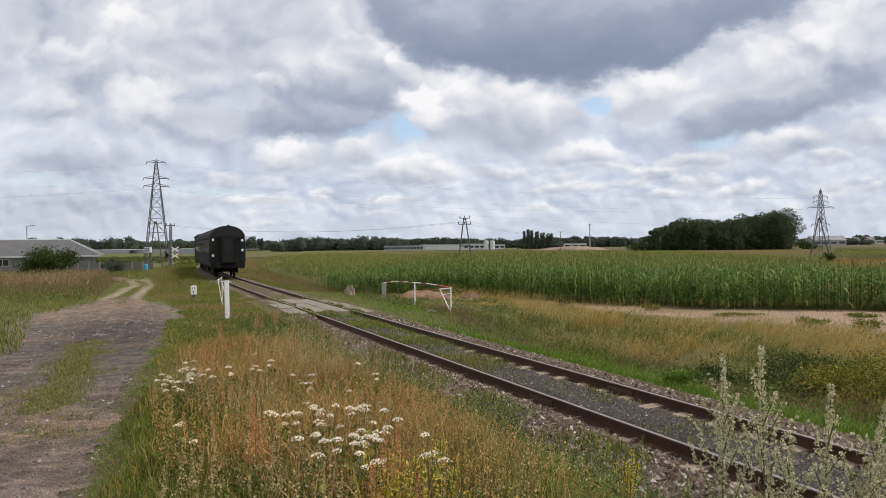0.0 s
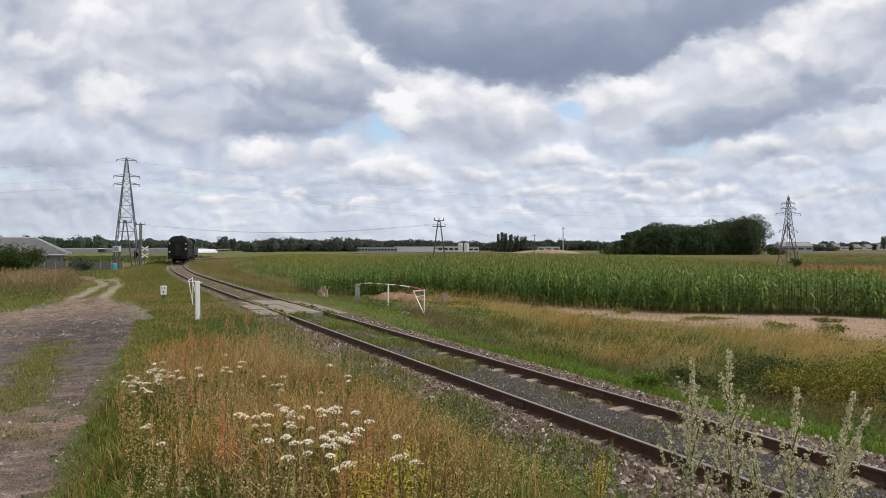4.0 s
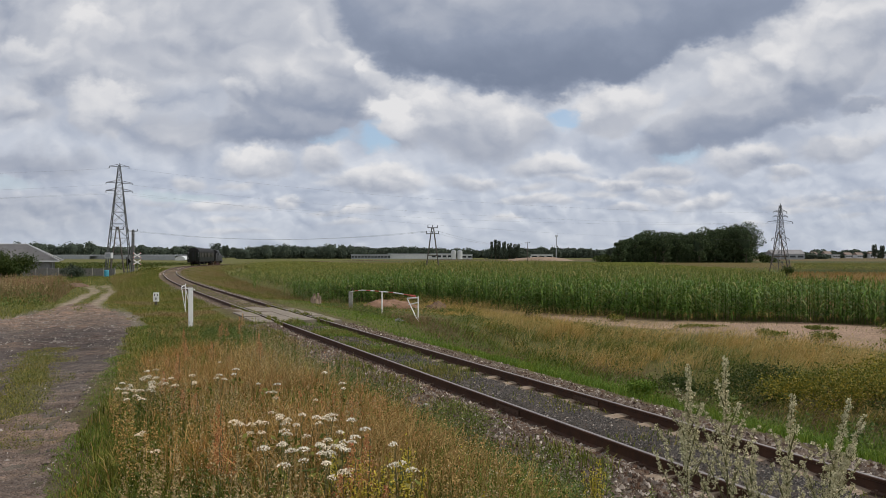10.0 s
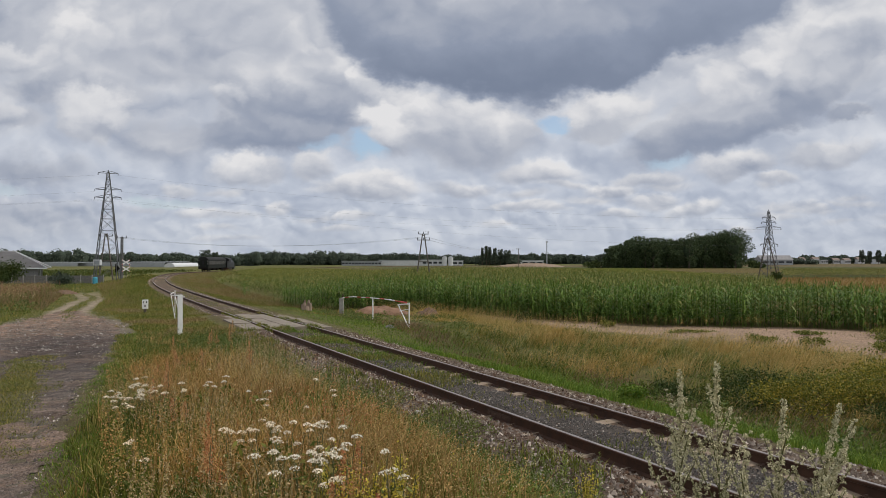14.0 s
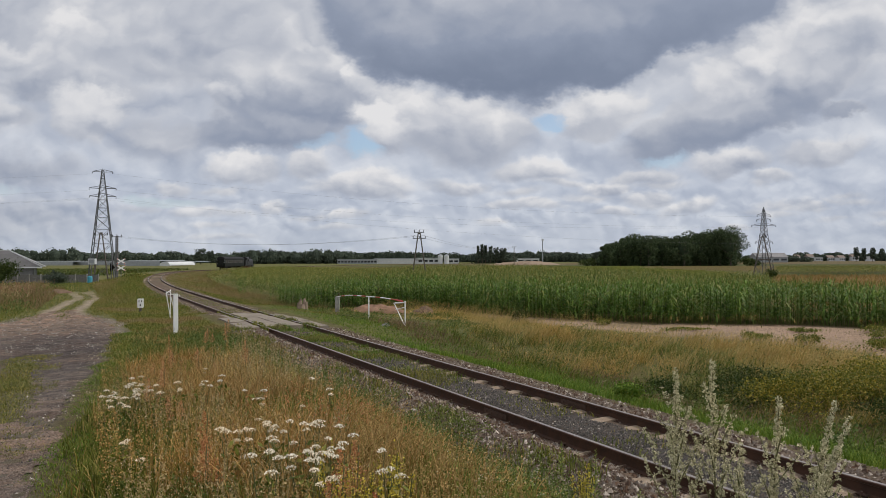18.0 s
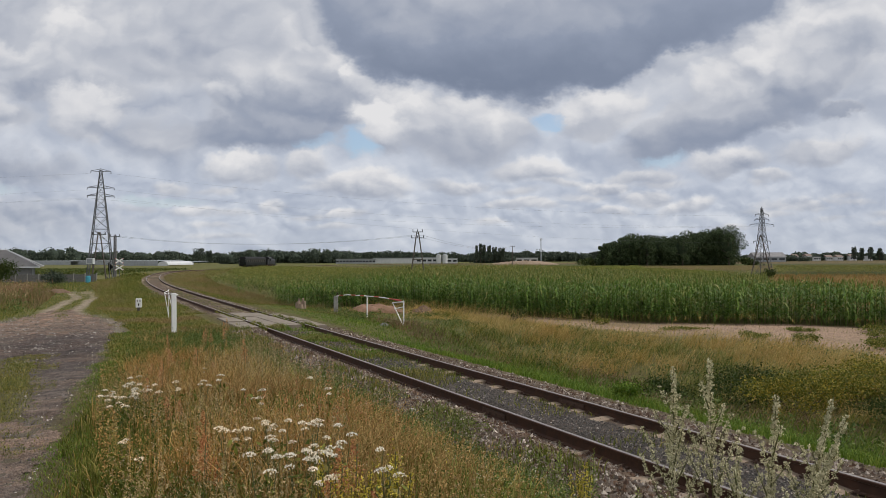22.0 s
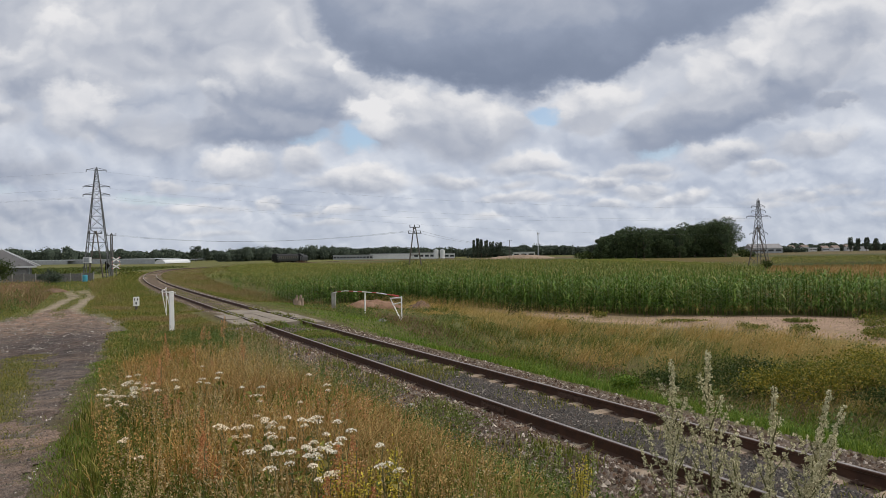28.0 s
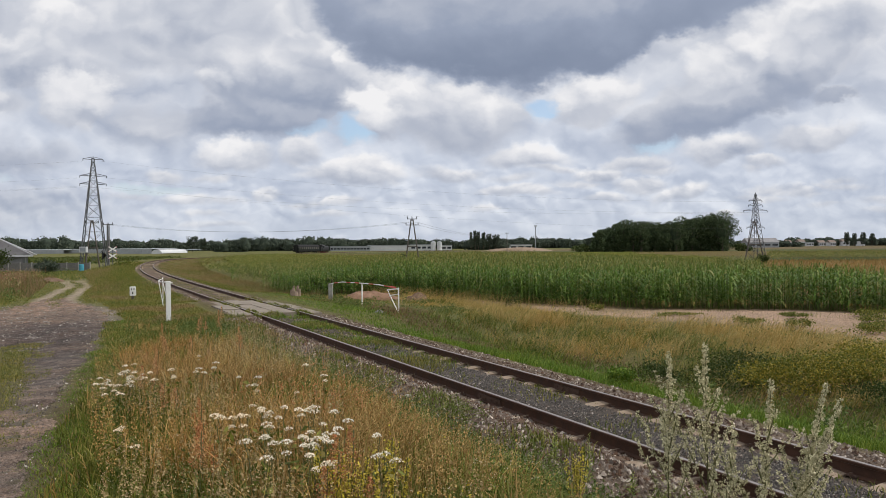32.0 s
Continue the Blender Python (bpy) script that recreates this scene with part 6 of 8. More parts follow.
def mound(name, x, y, rx, ry, h, material, label, category, rz=0.0, lump=0.25, n=28):
    """A heap or boulder: a lumpy cap on the ground."""
    v, f = [], []
    a, z0 = radians(rz), zat(x, y)
    for i in range(n):
        r = i / (n - 1)
        for j in range(n):
            q = 2 * math.pi * j / n
            k = 1 + 0.18 * math.sin(3 * q + x) + 0.1 * math.sin(7 * q)
            px, py = rx * r * k * math.cos(q), ry * r * k * math.sin(q)
            u = Vector((px * 1.7 + x, py * 1.7 + y, 0.3))
            z = h * (max(0.0, 1 - r * r) ** 0.8) * (1 + lump * noise.noise(u * 1.1)) + lump * h * 0.5 * noise.noise(u * 3.1) * (1 - r)
            v.append((px, py, z - 0.06))
    for i in range(n - 1):
        for j in range(n):
            f.append((i * n + j, i * n + (j + 1) % n, (i + 1) * n + (j + 1) % n, (i + 1) * n + j))
    ob = mesh_of(name, v, f, material, smooth_it=True)
    ob.matrix_basis = Matrix.Translation((x, y, z0)) @ Matrix.Rotation(a, 4, "Z")
    return tagged(ob, label, category)


mound("earth_mound", -4.0, 40.0, 1.8, 1.1, 0.40, M_SOIL, "low heap of reddish soil behind the barrier", "soil heap", 20, 0.55, 44)
mound("earth_mound", -1.1, 41.5, 0.7, 0.6, 0.5, M_DARKSOIL, "small overgrown heap of reddish soil", "soil heap", 10, 0.6, 36)
mound("earth_mound", -33.0, 61.0, 1.2, 0.8, 0.36, M_DARKSOIL, "low heap of orange soil beside the twin path", "soil heap", 30, 0.5, 30)
mound("earth_mound", 49.0, 400.0, 19.0, 7.0, 2.1, M_PALESOIL, "long low bank of bare pale soil beyond the maize", "soil bank", 0, 0.3, 40)
mound("boulder", -2.2, 27.2, 0.25, 0.18, 0.24, M_POLE, "pale grey boulder in the grass", "boulder", 15, 0.35, 14)
mound("boulder", -1.8, 27.5, 0.13, 0.10, 0.12, M_POLE, "small pale stone beside the boulder", "stone", 15, 0.35, 12)


def stump(x, y):
    """A rotten split stump."""
    t = thing("tree_stump", at(x, y), "grey weathered split stump in dry grass", "stump")
    for k, (dx, dy, h, w, tilt) in enumerate(((-0.16, 0, 0.32, 0.14, -6), (-0.05, 0.05, 0.50, 0.12, -3), (0.08, 0.03, 0.54, 0.11, 5), (0.18, -0.03, 0.38, 0.13, 8), (0.04, -0.10, 0.26, 0.17, 3), (-0.08, -0.08, 0.40, 0.12, 2))):
        bm = B()
        tube(bm, (dx, dy, -0.1), (dx + math.sin(radians(tilt)) * h, dy, h), w, 7, 0.55)
        for v in bm.verts:
            v.co += noise.noise_vector(v.co * 9 + Vector((k, 0, 0))) * 0.055
        part("splinter", bm, M_STUMP, t)


M_STUMP = worn("grey_rotten_wood", (0.21, 0.155, 0.115), (0.33, 0.25, 0.19), 6, 50, 0.95, 0, 0.01)
stump(-7.25, 36.5)
cl_ = np.random.RandomState(2)
stones("soil_clods", np.concatenate([-4.1 + cl_.normal(0, 1.0, 260), -0.9 + cl_.normal(0, 0.7, 120)]), np.concatenate([39.6 + cl_.normal(0, 0.55, 260), 41.2 + cl_.normal(0, 0.4, 120)]), cl_.uniform(0.04, 0.13, 380), M_SOIL, "clods of reddish soil round the heap", "soil")
for bs, bo, br in ((10.55, -1.62, 0.17), (8.4, -1.5, 0.12), (6.9, -1.7, 0.14), (13.0, -1.6, 0.1), (12.2, -1.9, 0.11), (7.6, -1.95, 0.09)):
    bx_, by_, _, _ = (float(q) for q in on_track(bs, bo))
    mound("stone", bx_, by_, br, br * 0.7, br * 0.55, M_STONE, "pale flat stone beside the rail", "stone", bs * 50, 0.3, 10)


# ---- flowers and weeds of the near bank ----
def yarrow(x, y, h, heads, seed):
    r = np.random.RandomState(seed)
    t = thing("yarrow", Matrix.Translation((x, y, zat(x, y))), "yarrow with flat white flower heads on thin stems", "wildflower", "yarrow on the bank")
    stems, fl = B(), []
    for i in range(heads):
        a, d = r.uniform(0, 6.28), r.uniform(0.0, 0.16)
        tx, ty, tz = d * math.cos(a), d * math.sin(a), h * r.uniform(0.85, 1.08)
        tube(stems, (tx * 0.2, ty * 0.2, 0), (tx * 0.85, ty * 0.85, tz * 0.86), 0.0025, 4)
        rad = r.uniform(0.026, 0.044)
        n = 64
        q, rr = r.uniform(0, 6.28, n), rad * np.sqrt(r.uniform(0, 1, n))
        for k in range(n):
            fl.append((tx + rr[k] * math.cos(q[k]), ty + rr[k] * math.sin(q[k]), tz + 0.016 * (1 - (rr[k] / rad) ** 2) + r.uniform(-0.003, 0.003)))
        for k in range(4):
            b = r.uniform(0, 6.28)
            tube(stems, (tx * 0.85, ty * 0.85, tz * 0.86), (tx + rad * 0.7 * math.cos(b), ty + rad * 0.7 * math.sin(b), tz - 0.004), 0.0016, 3)
    part("stem", stems, M_STEM, t)
    for i in range(heads):
        one = np.array(fl[64 * i:64 * i + 64])
        tagged(flecks("flower_head", one[:, 0], one[:, 1], one[:, 2], np.full(64, 0.0066), M_PETAL, "", "", 0.25, "", t), "flat white flower head")
    n = 50
    z = r.uniform(0.1, 0.8, n) * h
    q = r.uniform(0, 6.28, n)
    rr = r.uniform(0.01, 0.08, n)
    flecks("leaf", rr * np.cos(q), rr * np.sin(q), z, np.full(n, 0.022), M_GREEN, "feathery green leaves", "", 0.6, "stuff", t, 1.6)
    return t


def sorrel(x, y, h, seed):
    r = np.random.RandomState(seed)
    t = thing("sorrel", Matrix.Translation((x, y, zat(x, y))), "rust-red sorrel seed spike above the grass", "wild plant", "sorrel on the bank")
    bm = B()
    tube(bm, (0, 0, 0), (0.02, 0.01, h), 0.003, 4)
    part("stem", bm, M_STEM, t)
    n = 300
    f = r.uniform(0, 1, n)
    q, z = r.uniform(0, 6.28, n), h * (0.62 + 0.42 * f)
    rr = (0.012 + 0.075 * np.sin(np.pi * (0.15 + 0.8 * f)) ** 1.5 * (1.1 - f)) * r.uniform(0.1, 1.0, n)
    tagged(flecks("seed_spike", rr * np.cos(q), rr * np.sin(q), z, np.full(n, 0.007), M_RUST, "", "", 1.0, "", t), kind="stuff")


def mugwort(x, y, h, lean, seed, arms=8):
    """Tall pale-leaved weed: a thin stem with side sprays, each set with small leaf tufts and gaps between."""
    r = np.random.RandomState(seed)
    t = thing("mugwort", Matrix.Translation((x, y, zat(x, y))), "tall mugwort with pale grey-green flowering sprays", "wild plant", "mugwort by the rail")
    stems, tufts = B(), []

    def spray(a, b, first, gap, rad):
        a, b = Vector(a), Vector(b)
        beam(stems, a, b, 0.008, sides=4, taper=0.4)
        q = first
        while q < 1.0:
            p = a.lerp(b, q)
            w = rad * (1.25 - 0.8 * q)
            ang = r.uniform(0, 6.28)
            tufts.append((p.x + w * math.cos(ang), p.y + w * math.sin(ang), p.z + r.uniform(-0.01, 0.015), w))
            q += gap / (b - a).length * r.uniform(0.6, 1.5)
    top = Vector((lean * h, 0.05 * h * r.uniform(-1, 1), h))
    spray((0, 0, 0.0), top, 0.50, 0.013, 0.024)
    spray((0, 0, 0.0), top, 0.55, 0.013, 0.024)
    for i in range(arms):
        q = 0.22 + 0.62 * (i + r.uniform(-0.3, 0.3)) / arms
        a = i * 2.4 + r.uniform(-0.6, 0.6)
        base = Vector((0, 0, 0)).lerp(top, q)
        out, ln = h * (0.20 * (1.05 - q) + 0.01), h * 0.42 * (1.08 - q) * r.uniform(0.8, 1.15)
        tip = base + Vector((math.cos(a) * out + 0.5 * lean * ln, math.sin(a) * out, ln))
        spray(base, tip, 0.25, 0.016, 0.022)
    part("stem", stems, M_STEM, t, "thin brown-green stems")
    c = np.array(tufts)
    k = np.repeat(np.arange(len(c)), 14)
    p = c[k, :3] + r.normal(0, 1, (len(k), 3)) * (0.003 + c[k, 3:4] * 0.26)
    flecks("flower_spray", p[:, 0], p[:, 1], p[:, 2], r.uniform(0.0038, 0.0078, len(k)), M_SAGE, "", "", 1.0, "", t, 1.25)
    return t


def near_flowers():
    r = np.random.RandomState(4)
    # white clusters by bearing (tenths of the view's half) and distance
    for k, (bx, d, heads) in enumerate(((-0.297, 5.0, 2), (-0.272, 5.15, 4), (-0.25, 5.15, 3), (-0.236, 5.0, 4), (-0.222, 5.15, 3), (-0.202, 5.1, 2), (-0.176, 5.05, 3), (-0.174, 4.7, 6), (-0.166, 4.55, 6), (-0.148, 4.85, 3), (-0.198, 4.2, 4), (-0.15, 4.1, 6), (-0.07, 4.0, 4), (-0.245, 4.1, 4),
                                         (-0.462, 7.9, 6), (-0.445, 8.1, 7), (-0.43, 7.7, 6), (-0.415, 7.9, 6), (-0.455, 7.3, 5), (-0.40, 7.5, 3), (-0.47, 6.9, 2), (-0.375, 7.6, 3), (-0.34, 7.8, 2), (-0.31, 8.2, 2))):
        yarrow(bx * d, d, r.uniform(0.50, 0.62) if d < 7 else r.uniform(0.42, 0.55), heads, k + 100)
    for k in range(14):
        d = r.uniform(4.4, 10.5)
        bx = r.uniform(-0.48, -0.14)
        yarrow(bx * d, d, r.uniform(0.3, 0.5), 1 if k % 2 else 2, k + 200)
    for k, (bx, d) in enumerate(((-0.325, 5.0), (-0.325, 4.7), (-0.40, 7.6), (-0.41, 8.2), (-0.385, 7.0), (-0.33, 15), (-0.305, 16.5), (-0.315, 15.5), (-0.29, 11), (-0.35, 10), (-0.39, 10.2), (-0.38, 12), (-0.17, 3.95), (-0.12, 3.8))):
        for j in range(2):
            sorrel(bx * d + r.uniform(-0.2, 0.2), d + r.uniform(-0.3, 0.3), r.uniform(0.42, 0.72), k * 3 + j + 300)
    # yellow mignonette spikes
    for k, (bx, d) in enumerate(((-0.13, 3.9), (-0.115, 4.0), (-0.125, 3.8), (-0.14, 4.05), (-0.09, 4.0), (-0.15, 3.9), (-0.07, 4.1), (0.195, 4.6), (0.205, 4.7), (-0.06, 3.9))):
        x, y, h = bx * d, d, r.uniform(0.5, 0.62)
        t = thing("mignonette", Matrix.Translation((x, y, zat(x, y))), "yellow-green flower spikes of wild mignonette", "wildflower", "mignonette on the bank")
        st, c = B(), []
        for j in range(4):
            a = r.uniform(0, 6.28)
            e = (0.07 * math.cos(a), 0.07 * math.sin(a), h * r.uniform(0.8, 1.05))
            tube(st, (0, 0, 0), e, 0.003, 4)
            for q in range(90):
                f = r.uniform(0.55, 1)
                c.append((e[0] * f + r.normal(0, 0.008), e[1] * f + r.normal(0, 0.008), e[2] * f))
        part("stem", st, M_STEM, t)
        c = np.array(c)
        flecks("flower_spike", c[:, 0], c[:, 1], c[:, 2], np.full(len(c), 0.008), M_YELLOW, "yellow-green flower spikes", "", 1, "stuff", t)
    for k, (bx, d, top, lean) in enumerate(((0.385, 4.6, 640, -0.01), (0.325, 4.7, 652, 0.0), (0.45, 4.4, 702, 0.05), (0.47, 4.45, 708, 0.22), (0.45, 4.3, 745, 0.42), (0.40, 4.4, 790, 0.10), (0.43, 4.2, 790, 0.5))):
        x, y = bx * d, d
        h = 2.3 - (top - 459.5) / 1252 * d - zat(x, y)
        mugwort(x, y, h, lean, 500 + k, 13 if k < 2 else 8)


near_flowers()


def leafy_spike(x, y, h, seed):
    """Upright green weed, its stem set all round with narrow leaves that shorten toward the tip."""
    r = np.random.RandomState(seed)
    t = thing("leafy_weed", Matrix.Translation((x, y, zat(x, y))), "upright bright green weed with narrow leaves up the stem", "wild plant", "leafy weeds by the ballast")
    bm = B()
    beam(bm, (0, 0, -0.02), (0.03 * h, 0.0, h), 0.009, sides=5, taper=0.4)
    part("stem", bm, M_STEM, t)
    n = int(130 * h)
    v, f = [], []
    for i in range(n):
        q = 0.08 + 0.92 * i / n
        a, ln = i * 2.4 + r.uniform(-0.3, 0.3), 0.075 * (1.15 - q) * r.uniform(0.8, 1.2) + 0.012
        c, s_ = math.cos(a), math.sin(a)
        x0, z0, wd = 0.03 * h * q, h * q, ln * 0.13
        b = len(v)
        v += [(x0, 0, z0), (x0 + c * ln * 0.45 - s_ * wd, s_ * ln * 0.45 + c * wd, z0 + ln * 0.42), (x0 + c * ln, s_ * ln, z0 + ln * 0.55), (x0 + c * ln * 0.45 + s_ * wd, s_ * ln * 0.45 - c * wd, z0 + ln * 0.42)]
        f.append((b, b + 1, b + 2, b + 3))
    tagged(mesh_of("leaf", v, f, M_SPIKE, t), kind="stuff")


for k, (px_, py_, h_) in enumerate(((1.55, 7.3, 0.56), (1.32, 8.0, 0.42), (0.52, 6.0, 0.34), (0.66, 5.9, 0.40), (0.78, 6.1, 0.36), (0.60, 5.6, 0.44), (0.92, 6.0, 0.30), (0.42, 5.7, 0.34), (1.10, 6.5, 0.34), (1.9, 6.9, 0.26))):
    leafy_spike(px_, py_, h_, 900 + k)


def leafy_bush(name, x, y, rx, ry, h, n, leaf, material, label, category, seed=1, group=""):
    """A shrub: stems and many leaves in uneven clumps."""
    r = np.random.RandomState(seed)
    t = thing(name, Matrix.Translation((x, y, zat(x, y))), label, category, group)
    st = B()
    cl = []
    for i in range(16):
        a, q = r.uniform(0, 6.28), math.sqrt(r.uniform(0, 1))
        e = (rx * q * math.cos(a) * 0.85, ry * q * math.sin(a) * 0.85, h * r.uniform(0.35, 0.9) * (1 - 0.4 * q))
        beam(st, (e[0] * 0.15, e[1] * 0.15, -0.05), e, 0.03 * h, sides=5, taper=0.3)
        cl.append(e)
    part("stem", st, M_BARK, t)
    cl = np.array(cl)
    k = r.randint(0, len(cl), n)
    d = r.normal(0, 1, (n, 3)) * [rx * 0.19, ry * 0.19, h * 0.13]
    c = cl[k] + d
    c[:, 2] = np.abs(c[:, 2]) + 0.02
    flecks("foliage", c[:, 0], c[:, 1], c[:, 2], r.uniform(0.6, 1.3, n) * leaf, material, "", "", 1, "", t)
    return t


M_BUSH = leafy("bush_leaf", [(0, (0.028, 0.05, 0.014)), (0.6, (0.046, 0.074, 0.02)), (1, (0.08, 0.105, 0.032))])
M_OLIVE = leafy("goldenrod_leaf", [(0, (0.075, 0.10, 0.02)), (0.6, (0.145, 0.16, 0.03)), (1, (0.36, 0.31, 0.06))])
for k, (px_, py_, rx_, h_, m_, nn) in enumerate(((7.9, 15.6, 1.3, 0.95, M_OLIVE, 2600), (9.4, 16.0, 1.4, 0.95, M_OLIVE, 2600), (10.8, 17.2, 1.4, 0.9, M_OLIVE, 2200), (6.6, 16.2, 1.0, 0.75, M_BUSH, 1600), (5.3, 17.2, 0.8, 0.6, M_BUSH, 1200), (7.6, 17.9, 1.1, 0.7, M_BUSH, 1300), (3.6, 13.9, 0.34, 0.45, M_LUSH, 700), (9.2, 14.4, 0.8, 0.5, M_BUSH, 900), (12.3, 18.5, 1.3, 0.85, M_OLIVE, 1500))):
    leafy_bush("goldenrod_clump" if m_ is M_OLIVE else "weed_clump", px_, py_, rx_, rx_ * 0.7, h_, nn * 2, 0.027, m_, "olive-yellow goldenrod clump in the ditch" if m_ is M_OLIVE else "dark green weed clump beside the ditch", "weed", 30 + k)
for k, (px_, py_) in enumerate(((16.5, 26.5), (14.2, 27.6), (18.0, 29.0), (11.0, 32.2), (20.5, 27.5), (8.0, 35.5), (15.6, 25.2), (17.4, 24.4), (12.6, 29.0), (19.2, 31.0), (16.0, 31.6), (21.5, 29.8))):
    leafy_bush("weed_clump", px_, py_, 0.85 + 0.35 * math.sin(3 * px_), 0.55, 0.30 + 0.12 * math.sin(5 * px_), 800, 0.035, M_GREEN, "low green weed clump on the bare strip", "weed", 60 + k)
leafy_bush("weed_clump", 3.9, 36.2, 0.5, 0.4, 1.0, 300, 0.05, M_BUSH, "dark dock stalks at the field edge", "weed", 77)


# ---- pylons, poles and wires ----
def lattice_tower(name, x, y, height, base, arms, label, rz=0.0, slim=1.0, waist_at=0.62, neck=0.9):
    t = thing(name, pose(x, y, zat(x, y), 0, 0, rz), label, "pylon", "power pylons")
    waist = height * waist_at

    def half(z):
        return (base + (neck - base) * z / waist) / 2 if z < waist else (neck + (0.25 - neck) * (z - waist) / (height - waist)) / 2
    for sx, sy in ((-1, -1), (1, -1), (1, 1), (-1, 1)):
        bm = B()
        for z0, z1 in ((-0.3, waist), (waist, height)):
            beam(bm, (sx * half(max(z0, 0)), sy * half(max(z0, 0)), z0), (sx * half(z1), sy * half(z1), z1), (0.10 if z0 < 1 else 0.075) * slim)
        part("leg", bm, M_LATTICE, t)
    levels = [0]
    while levels[-1] < height - 0.5:
        levels.append(min(height - 0.1, levels[-1] + max(0.7, half(levels[-1]) * 1.7)))
    for face in range(4):
        bm = B()
        for z0, z1 in zip(levels, levels[1:]):
            for u, v in ((-1, 1), (1, -1)):
                a, b = (u * half(z0), -half(z0), z0), (v * half(z1), -half(z1), z1)
                beam(bm, a, b, 0.045 * slim)
            beam(bm, (-half(z1), -half(z1), z1), (half(z1), -half(z1), z1), 0.045 * slim)
        bm.transform(Matrix.Rotation(math.pi / 2 * face, 4, "Z"))
        part("bracing", bm, M_LATTICE, t)
    for z, w in arms:
        for sgn in (-1, 1):
            bm = B()
            hw = half(z)
            for sy in (-1, 1):
                beam(bm, (sgn * hw, sy * hw, z), (sgn * w, 0, z + 0.05), 0.06 * slim)
                beam(bm, (sgn * hw, sy * hw, z + 0.35), (sgn * w, 0, z + 0.07), 0.04 * slim)
            arm = part("cross_arm", bm, M_LATTICE, t)
            bm = B()
            for k in range(4):
                tube(bm, (sgn * w, 0, z - 0.07 * k), (sgn * w, 0, z - 0.07 * k - 0.045), 0.055, 8)
            part("insulator", bm, M_BLACK, arm, "dark insulator string")
    bm = B()
    beam(bm, (0, 0, height - 0.4), (0, 0, height + 0.25), 0.1)
    part("peak", bm, M_LATTICE, t)
    return t


TL, TR = (-50.6, 105.0), (53.4, 117.5)
lattice_tower("power_pylon", TL[0] + 0.15, TL[1], 16.6, 3.65, ((12.7, 1.8), (13.9, 1.8), (16.35, 1.35)), "tall grey steel lattice pylon at the lane's end", 20, 1.0, 0.74, 1.15)
lattice_tower("power_pylon", *TR, 11.6, 2.5, ((6.0, 1.6), (8.8, 2.2), (9.7, 1.3), (10.5, 1.2)), "grey steel lattice pylon standing in the fields", 10, 0.75)


def a_frame(x, y, height, base, label, rz, arms):
    t = thing("pole_pylon", pose(x, y, zat(x, y), 0, 0, rz), label, "power pole", "power poles")
    for sx in (-1, 1):
        bm = B()
        tube(bm, (sx * base / 2, 0, -0.4), (sx * 0.12, 0, height), 0.075 + 0.005 * height, 8, 0.7)
        part("pole", bm, M_WOOD, t, "dark weathered pole")
    for z in (height * 0.45, height * 0.97):
        bm = B()
        w = base / 2 * (1 - z / height) + 0.15
        beam(bm, (-w, 0, z), (w, 0, z), 0.12)
        part("crosspiece", bm, M_WOOD, t)
    for z, w in arms:
        bm = B()
        beam(bm, (-w, 0, z), (w, 0, z), 0.1)
        arm = part("cross_arm", bm, M_LATTICE, t)
        for k in (-1, 0, 1):
            bm = B()
            tube(bm, (k * w * 0.95, 0, z), (k * w * 0.95, 0, z + 0.35), 0.06, 6)
            part("insulator", bm, M_BLACK, arm)
    return t


a_frame(-49.9, 103.4, 7.3, 2.1, "dark two-legged timber pole with insulators under the pylon", 15, ((6.9, 0.9),))
a_frame(-3.3, 100.0, 7.2, 2.3, "dark two-legged pole pylon standing in the maize", 8, ((7.15, 0.7), (6.3, 0.9)))
a_frame(52.6, 116.2, 7.0, 4.0, "dark timber pole frame in front of the far pylon", 10, ((6.8, 0.6),))


def pole(x, y, height, label, twin=False, r=0.14):
    t = thing("utility_pole", pose(x, y, zat(x, y)), label, "utility pole", "power poles")
    for dx in ((-0.13, 0.13) if twin else (0,)):
        bm = B()
        tube(bm, (dx, 0, -0.3), (dx, 0, height), r, 8, 0.75)
        part("pole", bm, M_POLE if twin else M_WOOD, t)
    bm = B()
    beam(bm, (-0.75, 0, height - 0.15), (0.75, 0, height - 0.15), 0.1)
    part("cross_arm", bm, M_LATTICE, t)
    for k in (-0.7, 0, 0.7):
        bm = B()
        tube(bm, (k, 0, height - 0.12), (k, 0, height + 0.2), 0.05, 6)
        part("insulator", bm, M_BLACK, t)


pole(-52.0, 113.0, 7.1, "grey twin concrete utility pole with a short cross-arm", True)
pole(26.5, 262.0, 8.0, "far dark timber utility pole in the fields")
# transformer box on the timber pole, blue drum
t_ = thing("transformer_box", pose(-50.9, 102.9, zat(-50.9, 102.9) + 2.6), "pale grey electrical box on the timber pole", "electrical box")
bm_ = B()
box(bm_, -0.5, 0.5, -0.3, 0.3, 0, 0.85, 0.03)
part("body", bm_, M_FARWHITE, t_)
bm_ = B()
box(bm_, -0.38, 0.38, -0.33, -0.3, 0.12, 0.72, 0.01)
part("door", bm_, M_FARGREY, t_, "grey louvred door")
bm_ = B()
tube(bm_, (0.3, 0.0, -2.9), (0.3, 0.0, 0.05), 0.09, 8)
part("support_pole", bm_, M_WOOD, t_)
t_ = thing("plastic_drum", at(-49.6, 99.6), "turquoise plastic drum in the grass", "drum")
bm_ = B()
